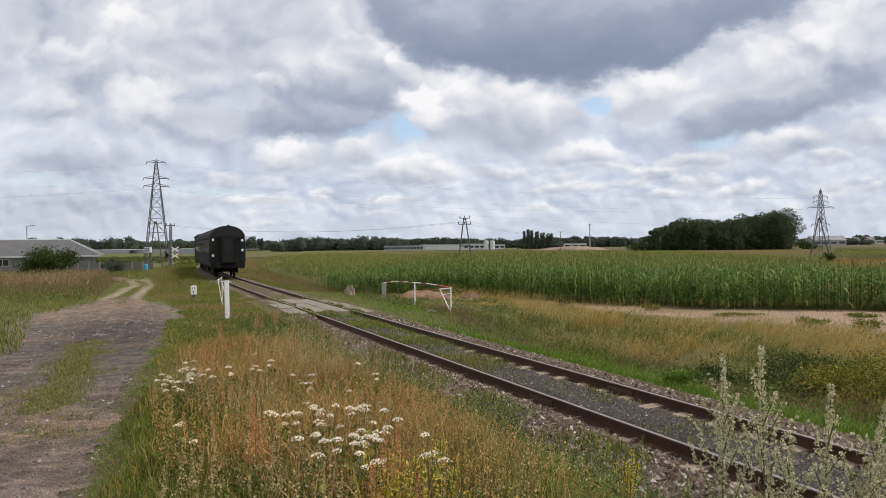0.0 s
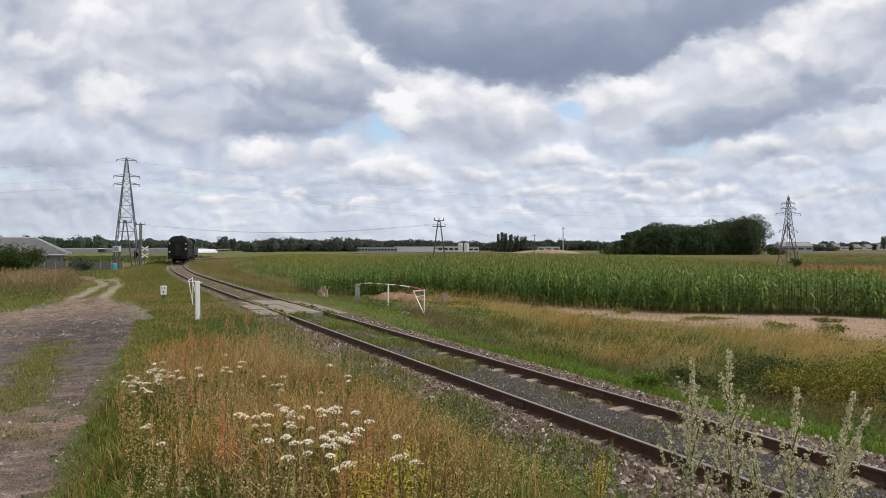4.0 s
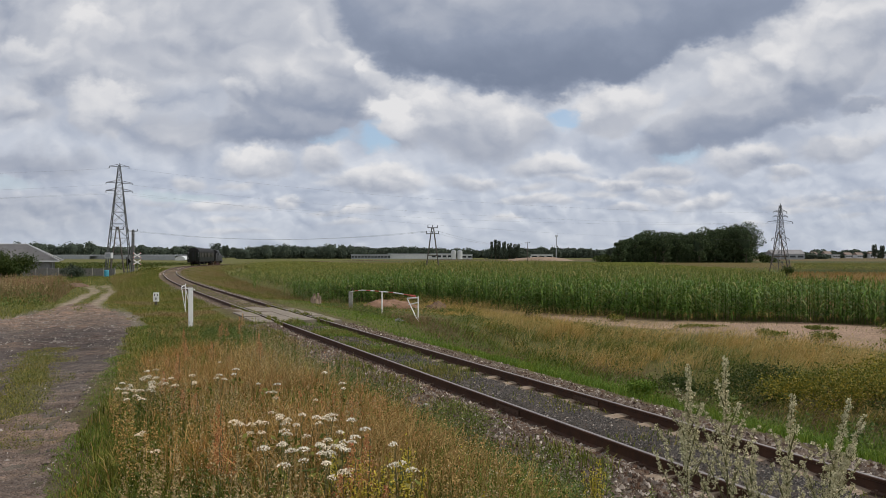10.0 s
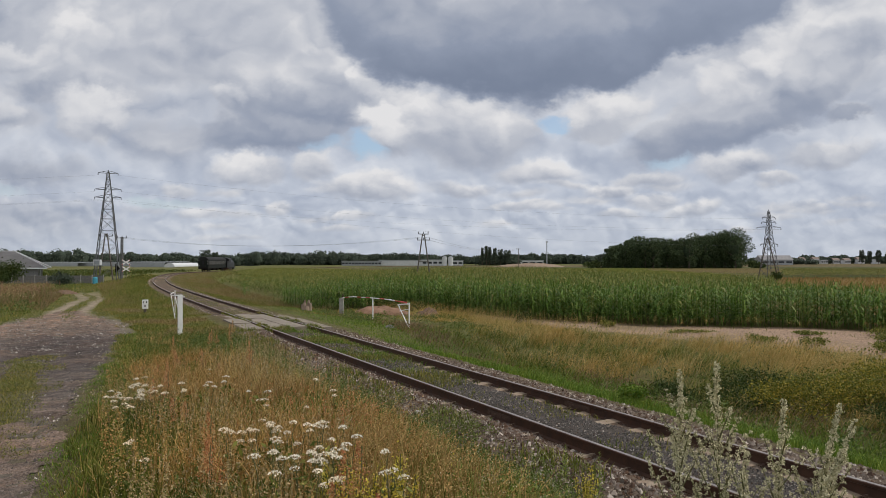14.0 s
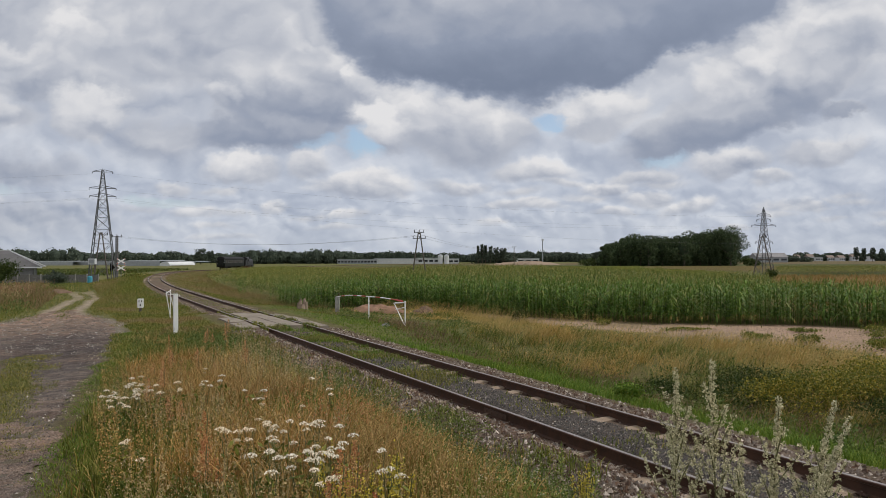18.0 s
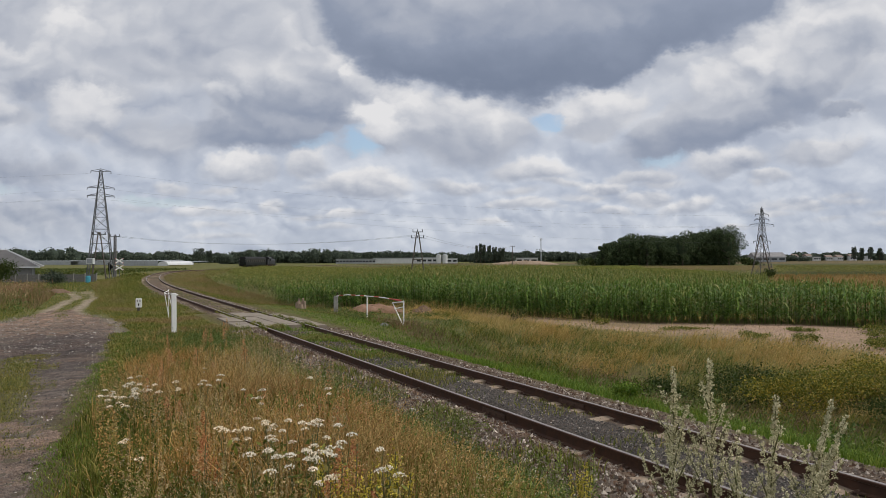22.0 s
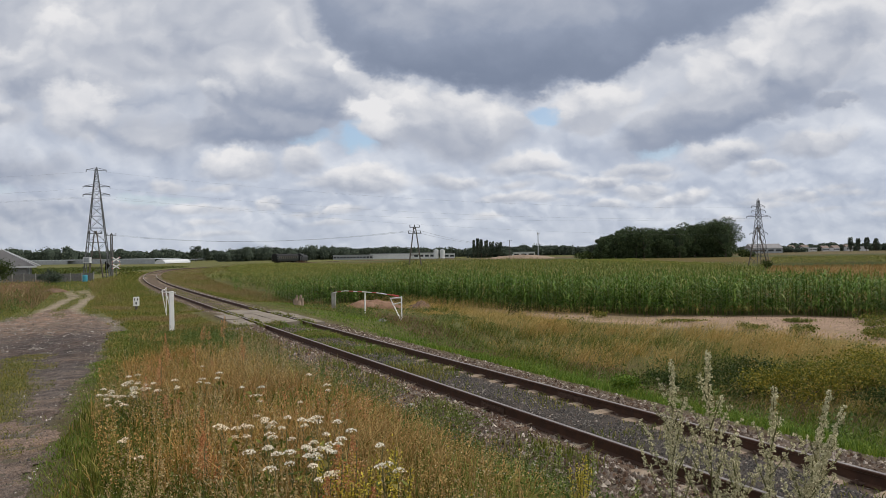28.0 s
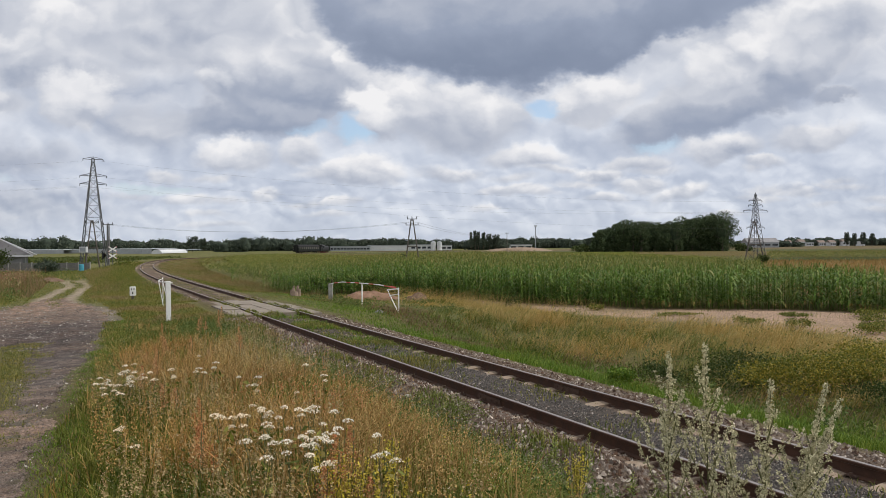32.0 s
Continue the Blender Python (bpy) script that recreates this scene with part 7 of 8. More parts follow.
for z0_, z1_, r0_, r1_ in ((0, 0.08, 0.28, 0.32), (0.08, 0.45, 0.32, 0.33), (0.45, 0.5, 0.345, 0.345), (0.5, 0.9, 0.33, 0.32), (0.9, 1.0, 0.32, 0.26)):
    bmesh.ops.create_cone(bm_, cap_ends=True, segments=18, radius1=r0_, radius2=r1_, depth=z1_ - z0_, matrix=Matrix.Translation((0, 0, (z0_ + z1_) / 2)))
part("barrel", bm_, M_BLUE, t_)
bm_ = B()
tube(bm_, (0.12, 0, 1.0), (0.12, 0, 1.05), 0.05, 10)
part("bung", bm_, M_BLACK, t_)


def wires():
    def run(name, a, b, sag, label, r=0.014):
        cu = bpy.data.curves.new(name, "CURVE")
        cu.dimensions, cu.bevel_depth, cu.bevel_resolution = "3D", r, 1
        sp = cu.splines.new("POLY")
        sp.points.add(28)
        for i in range(29):
            t = i / 28
            p = Vector(a).lerp(Vector(b), t)
            sp.points[i].co = (p.x, p.y, p.z - sag * 4 * t * (1 - t), 1)
        cu.materials.append(M_WIRE)
        tagged(new(name, cu), label, "wire", "overhead wires")
    zl, zr = zat(*TL), zat(*TR)
    for (ha, wa), (hb, wb) in (((12.45, 1.8), (5.75, 1.6)), ((12.45, -1.8), (8.55, -2.2)), ((13.65, 1.8), (8.55, 2.2)), ((16.1, 1.35), (10.3, 1.2))):
        run("overhead_wire", (TL[0] + wa, TL[1], zl + ha), (TR[0] + wb, TR[1], zr + hb), 1.6, "thin sagging power line between the pylons", 0.006)
        run("overhead_wire", (TL[0] - wa, TL[1], zl + ha), (TL[0] - 150, TL[1] - 22 + wa, zl + ha - 0.5), 2.5, "thin sagging power line leaving the pylon", 0.006)
    for d in (-0.7, 0.7):
        run("overhead_wire", (-52 + d, 113, zat(-52, 113) + 7.0), (-3.3 + d, 100, zat(-3.3, 100) + 6.7), 1.3, "thin line from the twin pole", 0.012)
        run("overhead_wire", (-3.3 + d, 100, zat(-3.3, 100) + 6.7), (26.5 + d, 262, 7.0), 1.5, "thin line across the maize", 0.014)


wires()


# ---- crossing signs ----
def crossbuck(x, y, rz, label):
    t = thing("crossbuck_sign", at(x, y, rz), label, "road sign", "crossing signs")
    bm = B()
    tube(bm, (0, 0, -0.2), (0, 0, 3.35), 0.05, 8)
    part("post", bm, M_LATTICE, t)
    for z in (2.85, 1.85):
        for a in (-1, 1):
            bm = B()
            box(bm, -0.66, 0.66, -0.075, -0.05, -0.085, 0.085, 0.005)
            bm.transform(Matrix.Translation((0, 0, z)) @ Matrix.Rotation(a * radians(33), 4, "Y"))
            arm = part("cross_board", bm, M_WHITE, t, "white crossbuck board with red ends")
            for e in (-1, 1):
                bm = B()
                box(bm, e * 0.58 - 0.05, e * 0.58 + 0.05, -0.079, -0.074, -0.07, 0.07)
                bm.transform(Matrix.Translation((0, 0, z)) @ Matrix.Rotation(a * radians(33), 4, "Y"))
                part("red_end", bm, M_RED, arm)


crossbuck(-47.0, 103.5, 24, "white and red double crossbuck at the far crossing")
t_ = thing("warning_sign", at(-48.6, 103.9, 150), "back of a dark triangular warning sign on a post", "road sign", "crossing signs")
bm_ = B()
tube(bm_, (0, 0, -0.2), (0, 0, 2.9), 0.05, 8)
part("post", bm_, M_LATTICE, t_)
bm_ = B()
bmesh.ops.create_cone(bm_, cap_ends=True, segments=3, radius1=0.75, radius2=0.75, depth=0.04, matrix=pose(0, -0.07, 2.15, 90, 0, 0) @ pose(0, 0, 0, 0, 0, 90))
part("plate", bm_, M_UNDER, t_)


# ---- farm building, fence and bushes ----
def farm_building():
    x, y = -65.6, 101.3
    t = thing("farm_shed", at(x, y, 26), "long low grey farm shed with a fibre cement roof", "farm building")
    L0, L1, W, E = -34.0, 6.0, 9.0, 2.3
    bm = B()
    box(bm, L0, L1, 0, W, -0.3, E)
    part("wall", bm, M_PLASTER, t)
    for sgn in (0, 1):
        bm = B()
        yy = (-0.5, W / 2) if sgn == 0 else (W / 2, W + 0.5)
        za, zb = (E - 0.1, E + 2.4) if sgn == 0 else (E + 2.4, E - 0.1)
        v = [bm.verts.new(p) for p in ((L0 - 0.4, yy[0], za), (L1 + (1.2 if sgn == 0 else -3.4), yy[0], za), (L1 + (-3.4 if sgn == 0 else 1.2), yy[1], zb), (L0 - 0.4, yy[1], zb))]
        f = bm.faces.new(v)
        bmesh.ops.solidify(bm, geom=[f], thickness=0.10)
        part("roof", bm, M_SHEETROOF, t)
    bm = B()
    v = [bm.verts.new(p) for p in ((L1 + 1.2, -0.5, E - 0.1), (L1 + 1.2, W + 0.5, E - 0.1), (L1 - 3.4, W / 2, E + 2.4))]
    bmesh.ops.solidify(bm, geom=[bm.faces.new(v)], thickness=0.10)
    part("roof", bm, M_SHEETROOF, t, "hipped end of the roof")
    for a, b in (((L1 + 1.2, -0.5, E - 0.02), (L1 - 3.4, W / 2, E + 2.48)), ((L1 + 1.2, W + 0.5, E - 0.02), (L1 - 3.4, W / 2, E + 2.48)), ((L0 - 0.4, W / 2, E + 2.46), (L1 - 3.4, W / 2, E + 2.46))):
        bm = B()
        beam(bm, a, b, 0.12, sides=6)
        part("ridge_cap", bm, M_FARWHITE, t, "pale ridge cap")
    bm = B()
    box(bm, L0 - 0.4, L1 + 1.25, -0.58, -0.50, E - 0.22, E - 0.04)
    part("gutter", bm, M_FARWHITE, t, "pale eaves board")
    for k in range(7):
        x0 = -20.0 + 3.4 * k
        bm = B()
        box(bm, x0, x0 + 1.5, -0.05, 0.04, 0.9, 1.75)
        win = part("window", bm, M_GLASS, t)
        bm = B()
        for a, b, c, d in ((x0 - 0.07, x0, 0.85, 1.8), (x0 + 1.5, x0 + 1.57, 0.85, 1.8), (x0 - 0.07, x0 + 1.57, 1.75, 1.83), (x0 - 0.07, x0 + 1.57, 0.82, 0.9), (x0 + 0.72, x0 + 0.78, 0.9, 1.75)):
            box(bm, a, b, -0.09, 0.0, c, d)
        part("window_frame", bm, M_FARWHITE, win)
    bm = B()
    box(bm, L1 - 0.02, L1 + 0.05, 2.5, 5.2, 0, 2.1)
    part("door", bm, M_FARGREY, t, "plain grey sheet door")


farm_building()


def concrete_fence():
    f = thing("concrete_fence", at(-62.0, 100.6, 3), "grey concrete panel fence beside the shed", "fence")
    for k in range(9):
        bm = B()
        box(bm, k * 1.6 - 0.06, k * 1.6 + 0.06, -0.07, 0.07, -0.3, 1.3, 0.01)
        part("post", bm, M_CONC, f)
        if k < 8:
            for r_ in range(3):
                bm = B()
                box(bm, k * 1.6 + 0.06, k * 1.6 + 1.54, -0.03, 0.03, r_ * 0.40, r_ * 0.40 + 0.385, 0.012)
                part("panel", bm, M_POLE, f)


concrete_fence()
leafy_bush("bush", -54.7, 85.5, 3.5, 2.6, 3.7, 9500, 0.11, M_BUSH, "round dark green bush before the farm shed", "bush", 91)
leafy_bush("bush", -50.4, 92.0, 1.5, 1.2, 1.75, 3600, 0.09, M_FARTREE, "small dark bush by the fence", "bush", 92)
leafy_bush("bush", -44.0, 101.0, 1.5, 1.2, 0.9, 900, 0.12, M_GREEN, "low green weeds round the pylon's foot", "bush", 93)
leafy_bush("bush", 53.5, 115.5, 1.2, 1.0, 1.6, 900, 0.12, M_BUSH, "small dark bush at the pylon's foot", "bush", 94)
leafy_bush("bush", -4.6, 99.0, 0.6, 0.5, 2.3, 700, 0.12, M_BUSH, "dark weeds at the pole's foot", "bush", 95)


# ---- far trees, woods and buildings ----
def tree(x, y, h, w, n, leaf, label, seed, material=None, name="tree", lobes=14, low=0.25, group="far trees"):
    """Tapered trunk with limbs, and a crown of leaf clumps round them."""
    r = np.random.RandomState(seed)
    t = thing(name, Matrix.Translation((x, y, zat(x, y))), label, "tree", group)
    bm = B()
    beam(bm, (0, 0, -0.3), (0.02 * h, 0, h * 0.7), 0.045 * h, sides=7, taper=0.35)
    tips = []
    for i in range(lobes):
        q = low + (0.95 - low) * (i + r.uniform(0, 1)) / lobes
        a = i * 2.4 + r.uniform(-0.5, 0.5)
        prof = math.sqrt(max(0.05, 1 - ((q - 0.55) / 0.5) ** 2))
        d = w / 2 * prof * r.uniform(0.45, 0.8)
        tip = (d * math.cos(a), d * math.sin(a), h * q)
        beam(bm, (0, 0, h * q * 0.62), tip, 0.016 * h, sides=5, taper=0.4)
        tips.append(tip)
    part("trunk", bm, M_BARK, t)
    tips = np.array(tips)
    k = r.randint(0, len(tips), n)
    u = r.normal(0, 1, (n, 3))
    u /= np.linalg.norm(u, axis=1)[:, None]
    c = tips[k] + u * (r.uniform(0.35, 1, n) ** 0.5)[:, None] * [w * 0.23, w * 0.23, h * 0.125] * (1 + 0.25 * np.sin(k * 2.7))[:, None]
    flecks("crown", c[:, 0], c[:, 1], c[:, 2], r.uniform(0.6, 1.4, n) * leaf, material or M_TREE, "", "", 1, "", t)
    return t


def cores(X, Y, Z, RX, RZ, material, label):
    """Closed hearts added inside distant crowns: lumpy rounded blocks, shade painted as dark colour."""
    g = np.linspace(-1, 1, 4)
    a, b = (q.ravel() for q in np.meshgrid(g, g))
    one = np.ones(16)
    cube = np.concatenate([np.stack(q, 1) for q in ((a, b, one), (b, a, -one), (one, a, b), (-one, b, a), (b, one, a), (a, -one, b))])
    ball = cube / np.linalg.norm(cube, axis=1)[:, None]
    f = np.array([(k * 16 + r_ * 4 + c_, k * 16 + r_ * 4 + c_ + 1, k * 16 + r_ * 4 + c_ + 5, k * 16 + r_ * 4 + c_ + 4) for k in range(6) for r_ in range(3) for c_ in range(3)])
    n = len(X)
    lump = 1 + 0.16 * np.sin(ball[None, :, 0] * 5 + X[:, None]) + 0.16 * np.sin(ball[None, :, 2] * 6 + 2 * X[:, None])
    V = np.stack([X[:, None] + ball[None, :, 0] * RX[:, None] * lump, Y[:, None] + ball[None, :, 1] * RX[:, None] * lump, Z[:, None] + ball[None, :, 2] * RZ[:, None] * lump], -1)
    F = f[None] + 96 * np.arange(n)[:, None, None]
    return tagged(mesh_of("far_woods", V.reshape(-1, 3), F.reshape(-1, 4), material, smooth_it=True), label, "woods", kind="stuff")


# inner shade as dark colour, lifted toward blue-grey for distance haze
M_FARHEART = worn("hazed_crown_shade", (0.042, 0.055, 0.046), (0.072, 0.09, 0.067), 0.5, 2.2, 0.95, 0, 0.5, None, 0.0)


M_COPSE = leafy("copse_leaf", [(0, (0.034, 0.054, 0.026)), (0.6, (0.058, 0.086, 0.04)), (1, (0.10, 0.135, 0.062))], 0.8, 0.1, 0.15)


def wood():
    r = np.random.RandomState(8)
    hearts = []
    # copse in the fields: tops rise from the near end to the far end
    for k in range(46):
        u = (k + r.uniform(0, 1)) / 46
        d = 330 + r.uniform(-6, 30)
        px = 1068 + 232 * u
        x = (px - 784) / 1252 * d
        h = np.interp(u, [0, 0.2, 0.5, 0.75, 0.97, 1], [9.6, 14.4, 13.6, 15.8, 17.6, 15.0]) * r.uniform(0.88, 1.04)
        # solid filler block per crown, its dark colour standing in for inner shade
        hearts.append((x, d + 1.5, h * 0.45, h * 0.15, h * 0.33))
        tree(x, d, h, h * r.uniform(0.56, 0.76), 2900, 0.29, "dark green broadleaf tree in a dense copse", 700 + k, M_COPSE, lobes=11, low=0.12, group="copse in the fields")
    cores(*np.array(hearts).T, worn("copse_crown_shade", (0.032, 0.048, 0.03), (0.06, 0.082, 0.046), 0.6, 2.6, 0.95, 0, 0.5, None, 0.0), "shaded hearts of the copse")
    # skirt of shrubs
    n = 16000
    u = r.uniform(0, 1, n)
    d = 328 + r.uniform(0, 26, n)
    x = (1058 + 246 * u - 784) / 1252 * d
    z = -1 + r.uniform(0, 1, n) * np.interp(u, [0, 0.1, 1], [4, 8, 9])
    flecks("undergrowth", x, d, z, r.uniform(0.3, 0.6, n), M_COPSE, "dense dark undergrowth of the copse", "undergrowth", 1)
    for px, h in ((1052, 4.5), (1040, 3.5), (1330, 4.0)):
        leafy_bush("bush", (px - 784) / 1252 * 332, 332, 4, 3, h, 700, 0.5, M_TREE, "dark bush at the copse's edge", "bush", px)


wood()


def far_woods():
    """Belts of distant trees: leaf masses round closed hearts, with uneven tops."""
    r = np.random.RandomState(15)
    belts = [(-120, 1110, 820, 12.5, 9), (1330, 1660, 1000, 9, 6), (-60, 145, 640, 16, 9), (150, 330, 700, 14, 8), (330, 400, 760, 8, 4), (395, 455, 520, 11.5, 8), (445, 620, 600, 13.2, 10), (600, 760, 700, 13, 8), (838, 905, 570, 9.5, 8), (880, 960, 700, 13, 6), (930, 1030, 900, 14, 8), (1325, 1420, 700, 9, 4), (1400, 1640, 900, 12, 5)]
    hearts = []
    for i, (p0, p1, d, hi, lo) in enumerate(belts):
        width = (p1 - p0) / 1252 * d
        nt = max(6, int(width / 2.5))
        X, Y, Z, R = [], [], [], []
        for k in range(nt):
            cx = (p0 + (p1 - p0) * (k + r.uniform(0, 1)) / nt - 784) / 1252 * d
            cy = d + r.uniform(-15, 15)
            h, w = (hi - (hi - lo) * 0.75 * r.uniform(0, 1) ** 1.6) * (0.9 + 0.1 * math.sin(k * 0.35 + i)), r.uniform(9, 16)
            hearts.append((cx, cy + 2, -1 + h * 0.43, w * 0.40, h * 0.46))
            n = 140
            q = r.normal(0, 1, (n, 3))
            q /= np.linalg.norm(q, axis=1)[:, None]
            q *= r.uniform(0.8, 1, (n, 1))
            q[:, 1] = -np.abs(q[:, 1])
            X.append(cx + q[:, 0] * w / 2)
            Y.append(cy + q[:, 1] * w / 2)
            Z.append(-1 + h * 0.45 + q[:, 2] * h * 0.54 + r.uniform(-0.3, 0.3, n))
            R.append(r.uniform(0.5, 1.15, n) * d / 700)
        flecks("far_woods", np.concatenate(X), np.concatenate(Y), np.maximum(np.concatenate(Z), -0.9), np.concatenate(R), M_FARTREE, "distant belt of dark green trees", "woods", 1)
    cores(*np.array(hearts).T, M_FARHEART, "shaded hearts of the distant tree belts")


far_woods()
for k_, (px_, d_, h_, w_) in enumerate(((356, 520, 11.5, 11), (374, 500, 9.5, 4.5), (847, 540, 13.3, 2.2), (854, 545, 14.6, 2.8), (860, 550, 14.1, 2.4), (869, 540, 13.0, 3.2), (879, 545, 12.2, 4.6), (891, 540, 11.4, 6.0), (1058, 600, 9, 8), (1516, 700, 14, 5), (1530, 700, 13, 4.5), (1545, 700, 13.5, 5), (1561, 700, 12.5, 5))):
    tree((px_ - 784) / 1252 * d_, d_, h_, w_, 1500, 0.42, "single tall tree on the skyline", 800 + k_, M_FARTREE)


def hall(name, p0, p1, d, z1, depth, material, label, windows=0, roof=None, z0=-1.0, group="far buildings"):
    """A long low building far off: walls, roof edge and a row of windows."""
    x0, x1 = (p0 - 784) / 1252 * d, (p1 - 784) / 1252 * d
    t = thing(name, Matrix.Translation((x0, d, z0)), label, "building", group)
    bm = B()
    box(bm, 0, x1 - x0, 0, depth, -0.5, z1)
    part("wall", bm, material, t)
    bm = B()
    if roof == "gable":
        v = [bm.verts.new(q) for q in ((-0.5, -0.5, z1), (x1 - x0 + 0.5, -0.5, z1), (x1 - x0 + 0.5, depth / 2, z1 + depth * 0.28), (-0.5, depth / 2, z1 + depth * 0.28), (-0.5, depth + 0.5, z1), (x1 - x0 + 0.5, depth + 0.5, z1))]
        for q in ((0, 1, 2, 3), (3, 2, 5, 4), (0, 3, 4), (1, 5, 2)):
            bm.faces.new([v[i] for i in q])
        part("roof", bm, M_TILE if material is not M_FARGREY else M_SHEETROOF, t)
    else:
        box(bm, -0.4, x1 - x0 + 0.4, -0.4, depth + 0.4, z1, z1 + 0.5)
        part("roof", bm, M_FARGREY, t)
    first = None
    for k in range(windows):
        wx = (x1 - x0) * (k + 0.5) / windows
        ww = (x1 - x0) / windows * 0.36
        bm = B()
        box(bm, -ww, ww, -0.12, 0.03, z1 * 0.35, z1 * 0.72)
        ob = part("window", bm, M_GLASS, t) if first is None else new("window", first.data)
        if first is None:
            first = ob
        else:
            bm.free()
        ob.parent, ob.matrix_basis = t, Matrix.Translation((wx, 0, 0))
    return t


hall("factory_hall", 598, 668, 540, 3.2, 20, M_FARGREY, "long grey factory hall with a dark window band", 12)
hall("factory_hall", 664, 745, 545, 3.9, 25, M_FARWHITE, "long pale factory hall with plain walls")
hall("factory_hall", 740, 778, 540, 4.2, 20, M_FARWHITE, "pale flat-roofed factory block", 4)
hall("factory_hall", 794, 813, 540, 3.6, 20, M_FARWHITE, "pale end of a factory hall", 2)
hall("warehouse", 890, 955, 620, 3.8, 20, M_FARWHITE, "white warehouse beyond the field", 5)
hall("warehouse", 1004, 1016, 900, 4, 12, M_FARWHITE, "white house beyond the field", 3, "gable")
hall("house", 1340, 1395, 620, 4.5, 14, M_FARGREY, "long grey barn at the village edge", 4, "gable")
rh_ = np.random.RandomState(3)
for k_ in range(22):
    p_ = 1400 + k_ * 11 + rh_.uniform(-3, 3)
    hall("house", p_, p_ + rh_.uniform(7, 14), 880 + rh_.uniform(-60, 120), rh_.uniform(3.8, 6.5), 10, M_FARWHITE if rh_.uniform() < 0.7 else M_FARGREY, "pale house of a distant village", 3, "gable" if rh_.uniform() < 0.8 else None)
def greenhouse(p0, p1, d, z1, spans, material, label):
    """Glasshouse of many narrow ridged bays, or one foil tunnel."""
    x0, x1 = (p0 - 784) / 1252 * d, (p1 - 784) / 1252 * d
    t = thing("greenhouse", Matrix.Translation((x0, d, -1.0)), label, "greenhouse", "greenhouses")
    bay = (x1 - x0) / spans
    for k in range(spans):
        n = 8
        pts = [(bay * (k + 0.01 + 0.98 * (0.5 - 0.5 * math.cos(math.pi * i / n))), z1 * (0.15 + 0.85 * math.sin(math.pi * i / n))) for i in range(n + 1)] if spans < 4 else [(bay * k, z1 * 0.88), (bay * (k + 0.5), z1), (bay * (k + 0.99), z1 * 0.88)]
        bm = B()
        a = [bm.verts.new((x, 0, z)) for x, z in pts]
        b = [bm.verts.new((x, 40, z)) for x, z in pts]
        for i in range(len(pts) - 1):
            bm.faces.new((a[i], a[i + 1], b[i + 1], b[i]))
        part("roof", bm, material, t)
        bm = B()
        c = [bm.verts.new((x, 0, z)) for x, z in pts] + [bm.verts.new((pts[-1][0], 0, -0.3)), bm.verts.new((pts[0][0], 0, -0.3))]
        bm.faces.new(c)
        part("glazed_end", bm, M_FARGREY if spans > 3 else M_FARWHITE, t)


for p0_, p1_, d_, z_, n_, m_ in ((44, 130, 470, 3.0, 14, M_FARGREY), (125, 232, 480, 3.0, 18, M_FARGREY), (224, 284, 400, 3.2, 10, M_FARGREY), (333, 347, 470, 2.4, 4, M_FARGREY)):
    greenhouse(p0_, p1_, d_, z_, n_, m_, "long glazed greenhouse beyond the field")
greenhouse(283, 302, 390, 2.5, 1, M_FARWHITE, "white foil tunnel greenhouse")
for k_, p_ in enumerate((780, 791)):
    t_ = thing("silo", Matrix.Translation(((p_ - 784) / 1252 * 535, 535, -1)), "pale steel silo with a conical roof", "silo", "silos by the factory")
    bm_ = B()
    tube(bm_, (0, 0, -0.3), (0, 0, 6.2), 1.9, 20)
    part("barrel", bm_, M_FARWHITE, t_)
    bm_ = B()
    bmesh.ops.create_cone(bm_, cap_ends=True, segments=20, radius1=2.0, radius2=0.2, depth=1.2, matrix=Matrix.Translation((0, 0, 6.8)))
    part("roof", bm_, M_FARGREY, t_)
t_ = thing("radio_mast", Matrix.Translation(((961 - 784) / 1252 * 640, 640, -1)), "slim pale mast with antennas on top", "mast")
bm_ = B()
tube(bm_, (0, 0, -0.3), (0, 0, 21.5), 0.55, 8, 0.6)
part("shaft", bm_, M_FARGREY, t_)
bm_ = B()
for a_ in range(3):
    box(bm_, math.cos(a_ * 2.1) * 0.9 - 0.3, math.cos(a_ * 2.1) * 0.9 + 0.3, math.sin(a_ * 2.1) * 0.9 - 0.3, math.sin(a_ * 2.1) * 0.9 + 0.3, 19.8, 21.6)
part("antenna", bm_, M_FARWHITE, t_)


t_ = thing("street_lamp", Matrix.Translation((-103.0, 152.0, -1)), "thin grey street lamp behind the farm shed", "street lamp")
bm_ = B()
tube(bm_, (0, 0, -0.2), (0, 0, 8.6), 0.11, 8, 0.6)
part("pole", bm_, M_LATTICE, t_)
bm_ = B()
tube(bm_, (0, 0, 8.55), (1.3, 0, 8.75), 0.05, 6)
arm_ = part("arm", bm_, M_LATTICE, t_)
bm_ = B()
box(bm_, 1.2, 1.9, -0.14, 0.14, 8.68, 8.82, 0.03)
part("lantern", bm_, M_FARGREY, arm_)


# ---- the train ----
def wheelset(parent, y, r, material, z0=0.0):
    for sx in (-0.753, 0.753):
        bm = B()
        tube(bm, (sx - 0.06, y, r + z0), (sx + 0.06, y, r + z0), r, 22)
        tube(bm, (sx - math.copysign(0.085, sx), y, r + z0), (sx - math.copysign(0.06, sx), y, r + z0), r + 0.03, 22)
        wh = part("wheel", bm, material, parent)
        bm = B()
        tube(bm, (sx + math.copysign(0.06, sx), y, r + z0), (sx + math.copysign(0.11, sx), y, r + z0), 0.16, 10)
        part("hub", bm, M_UNDER, wh)


COACH_L, LOCO_L = 27.0, 13.0


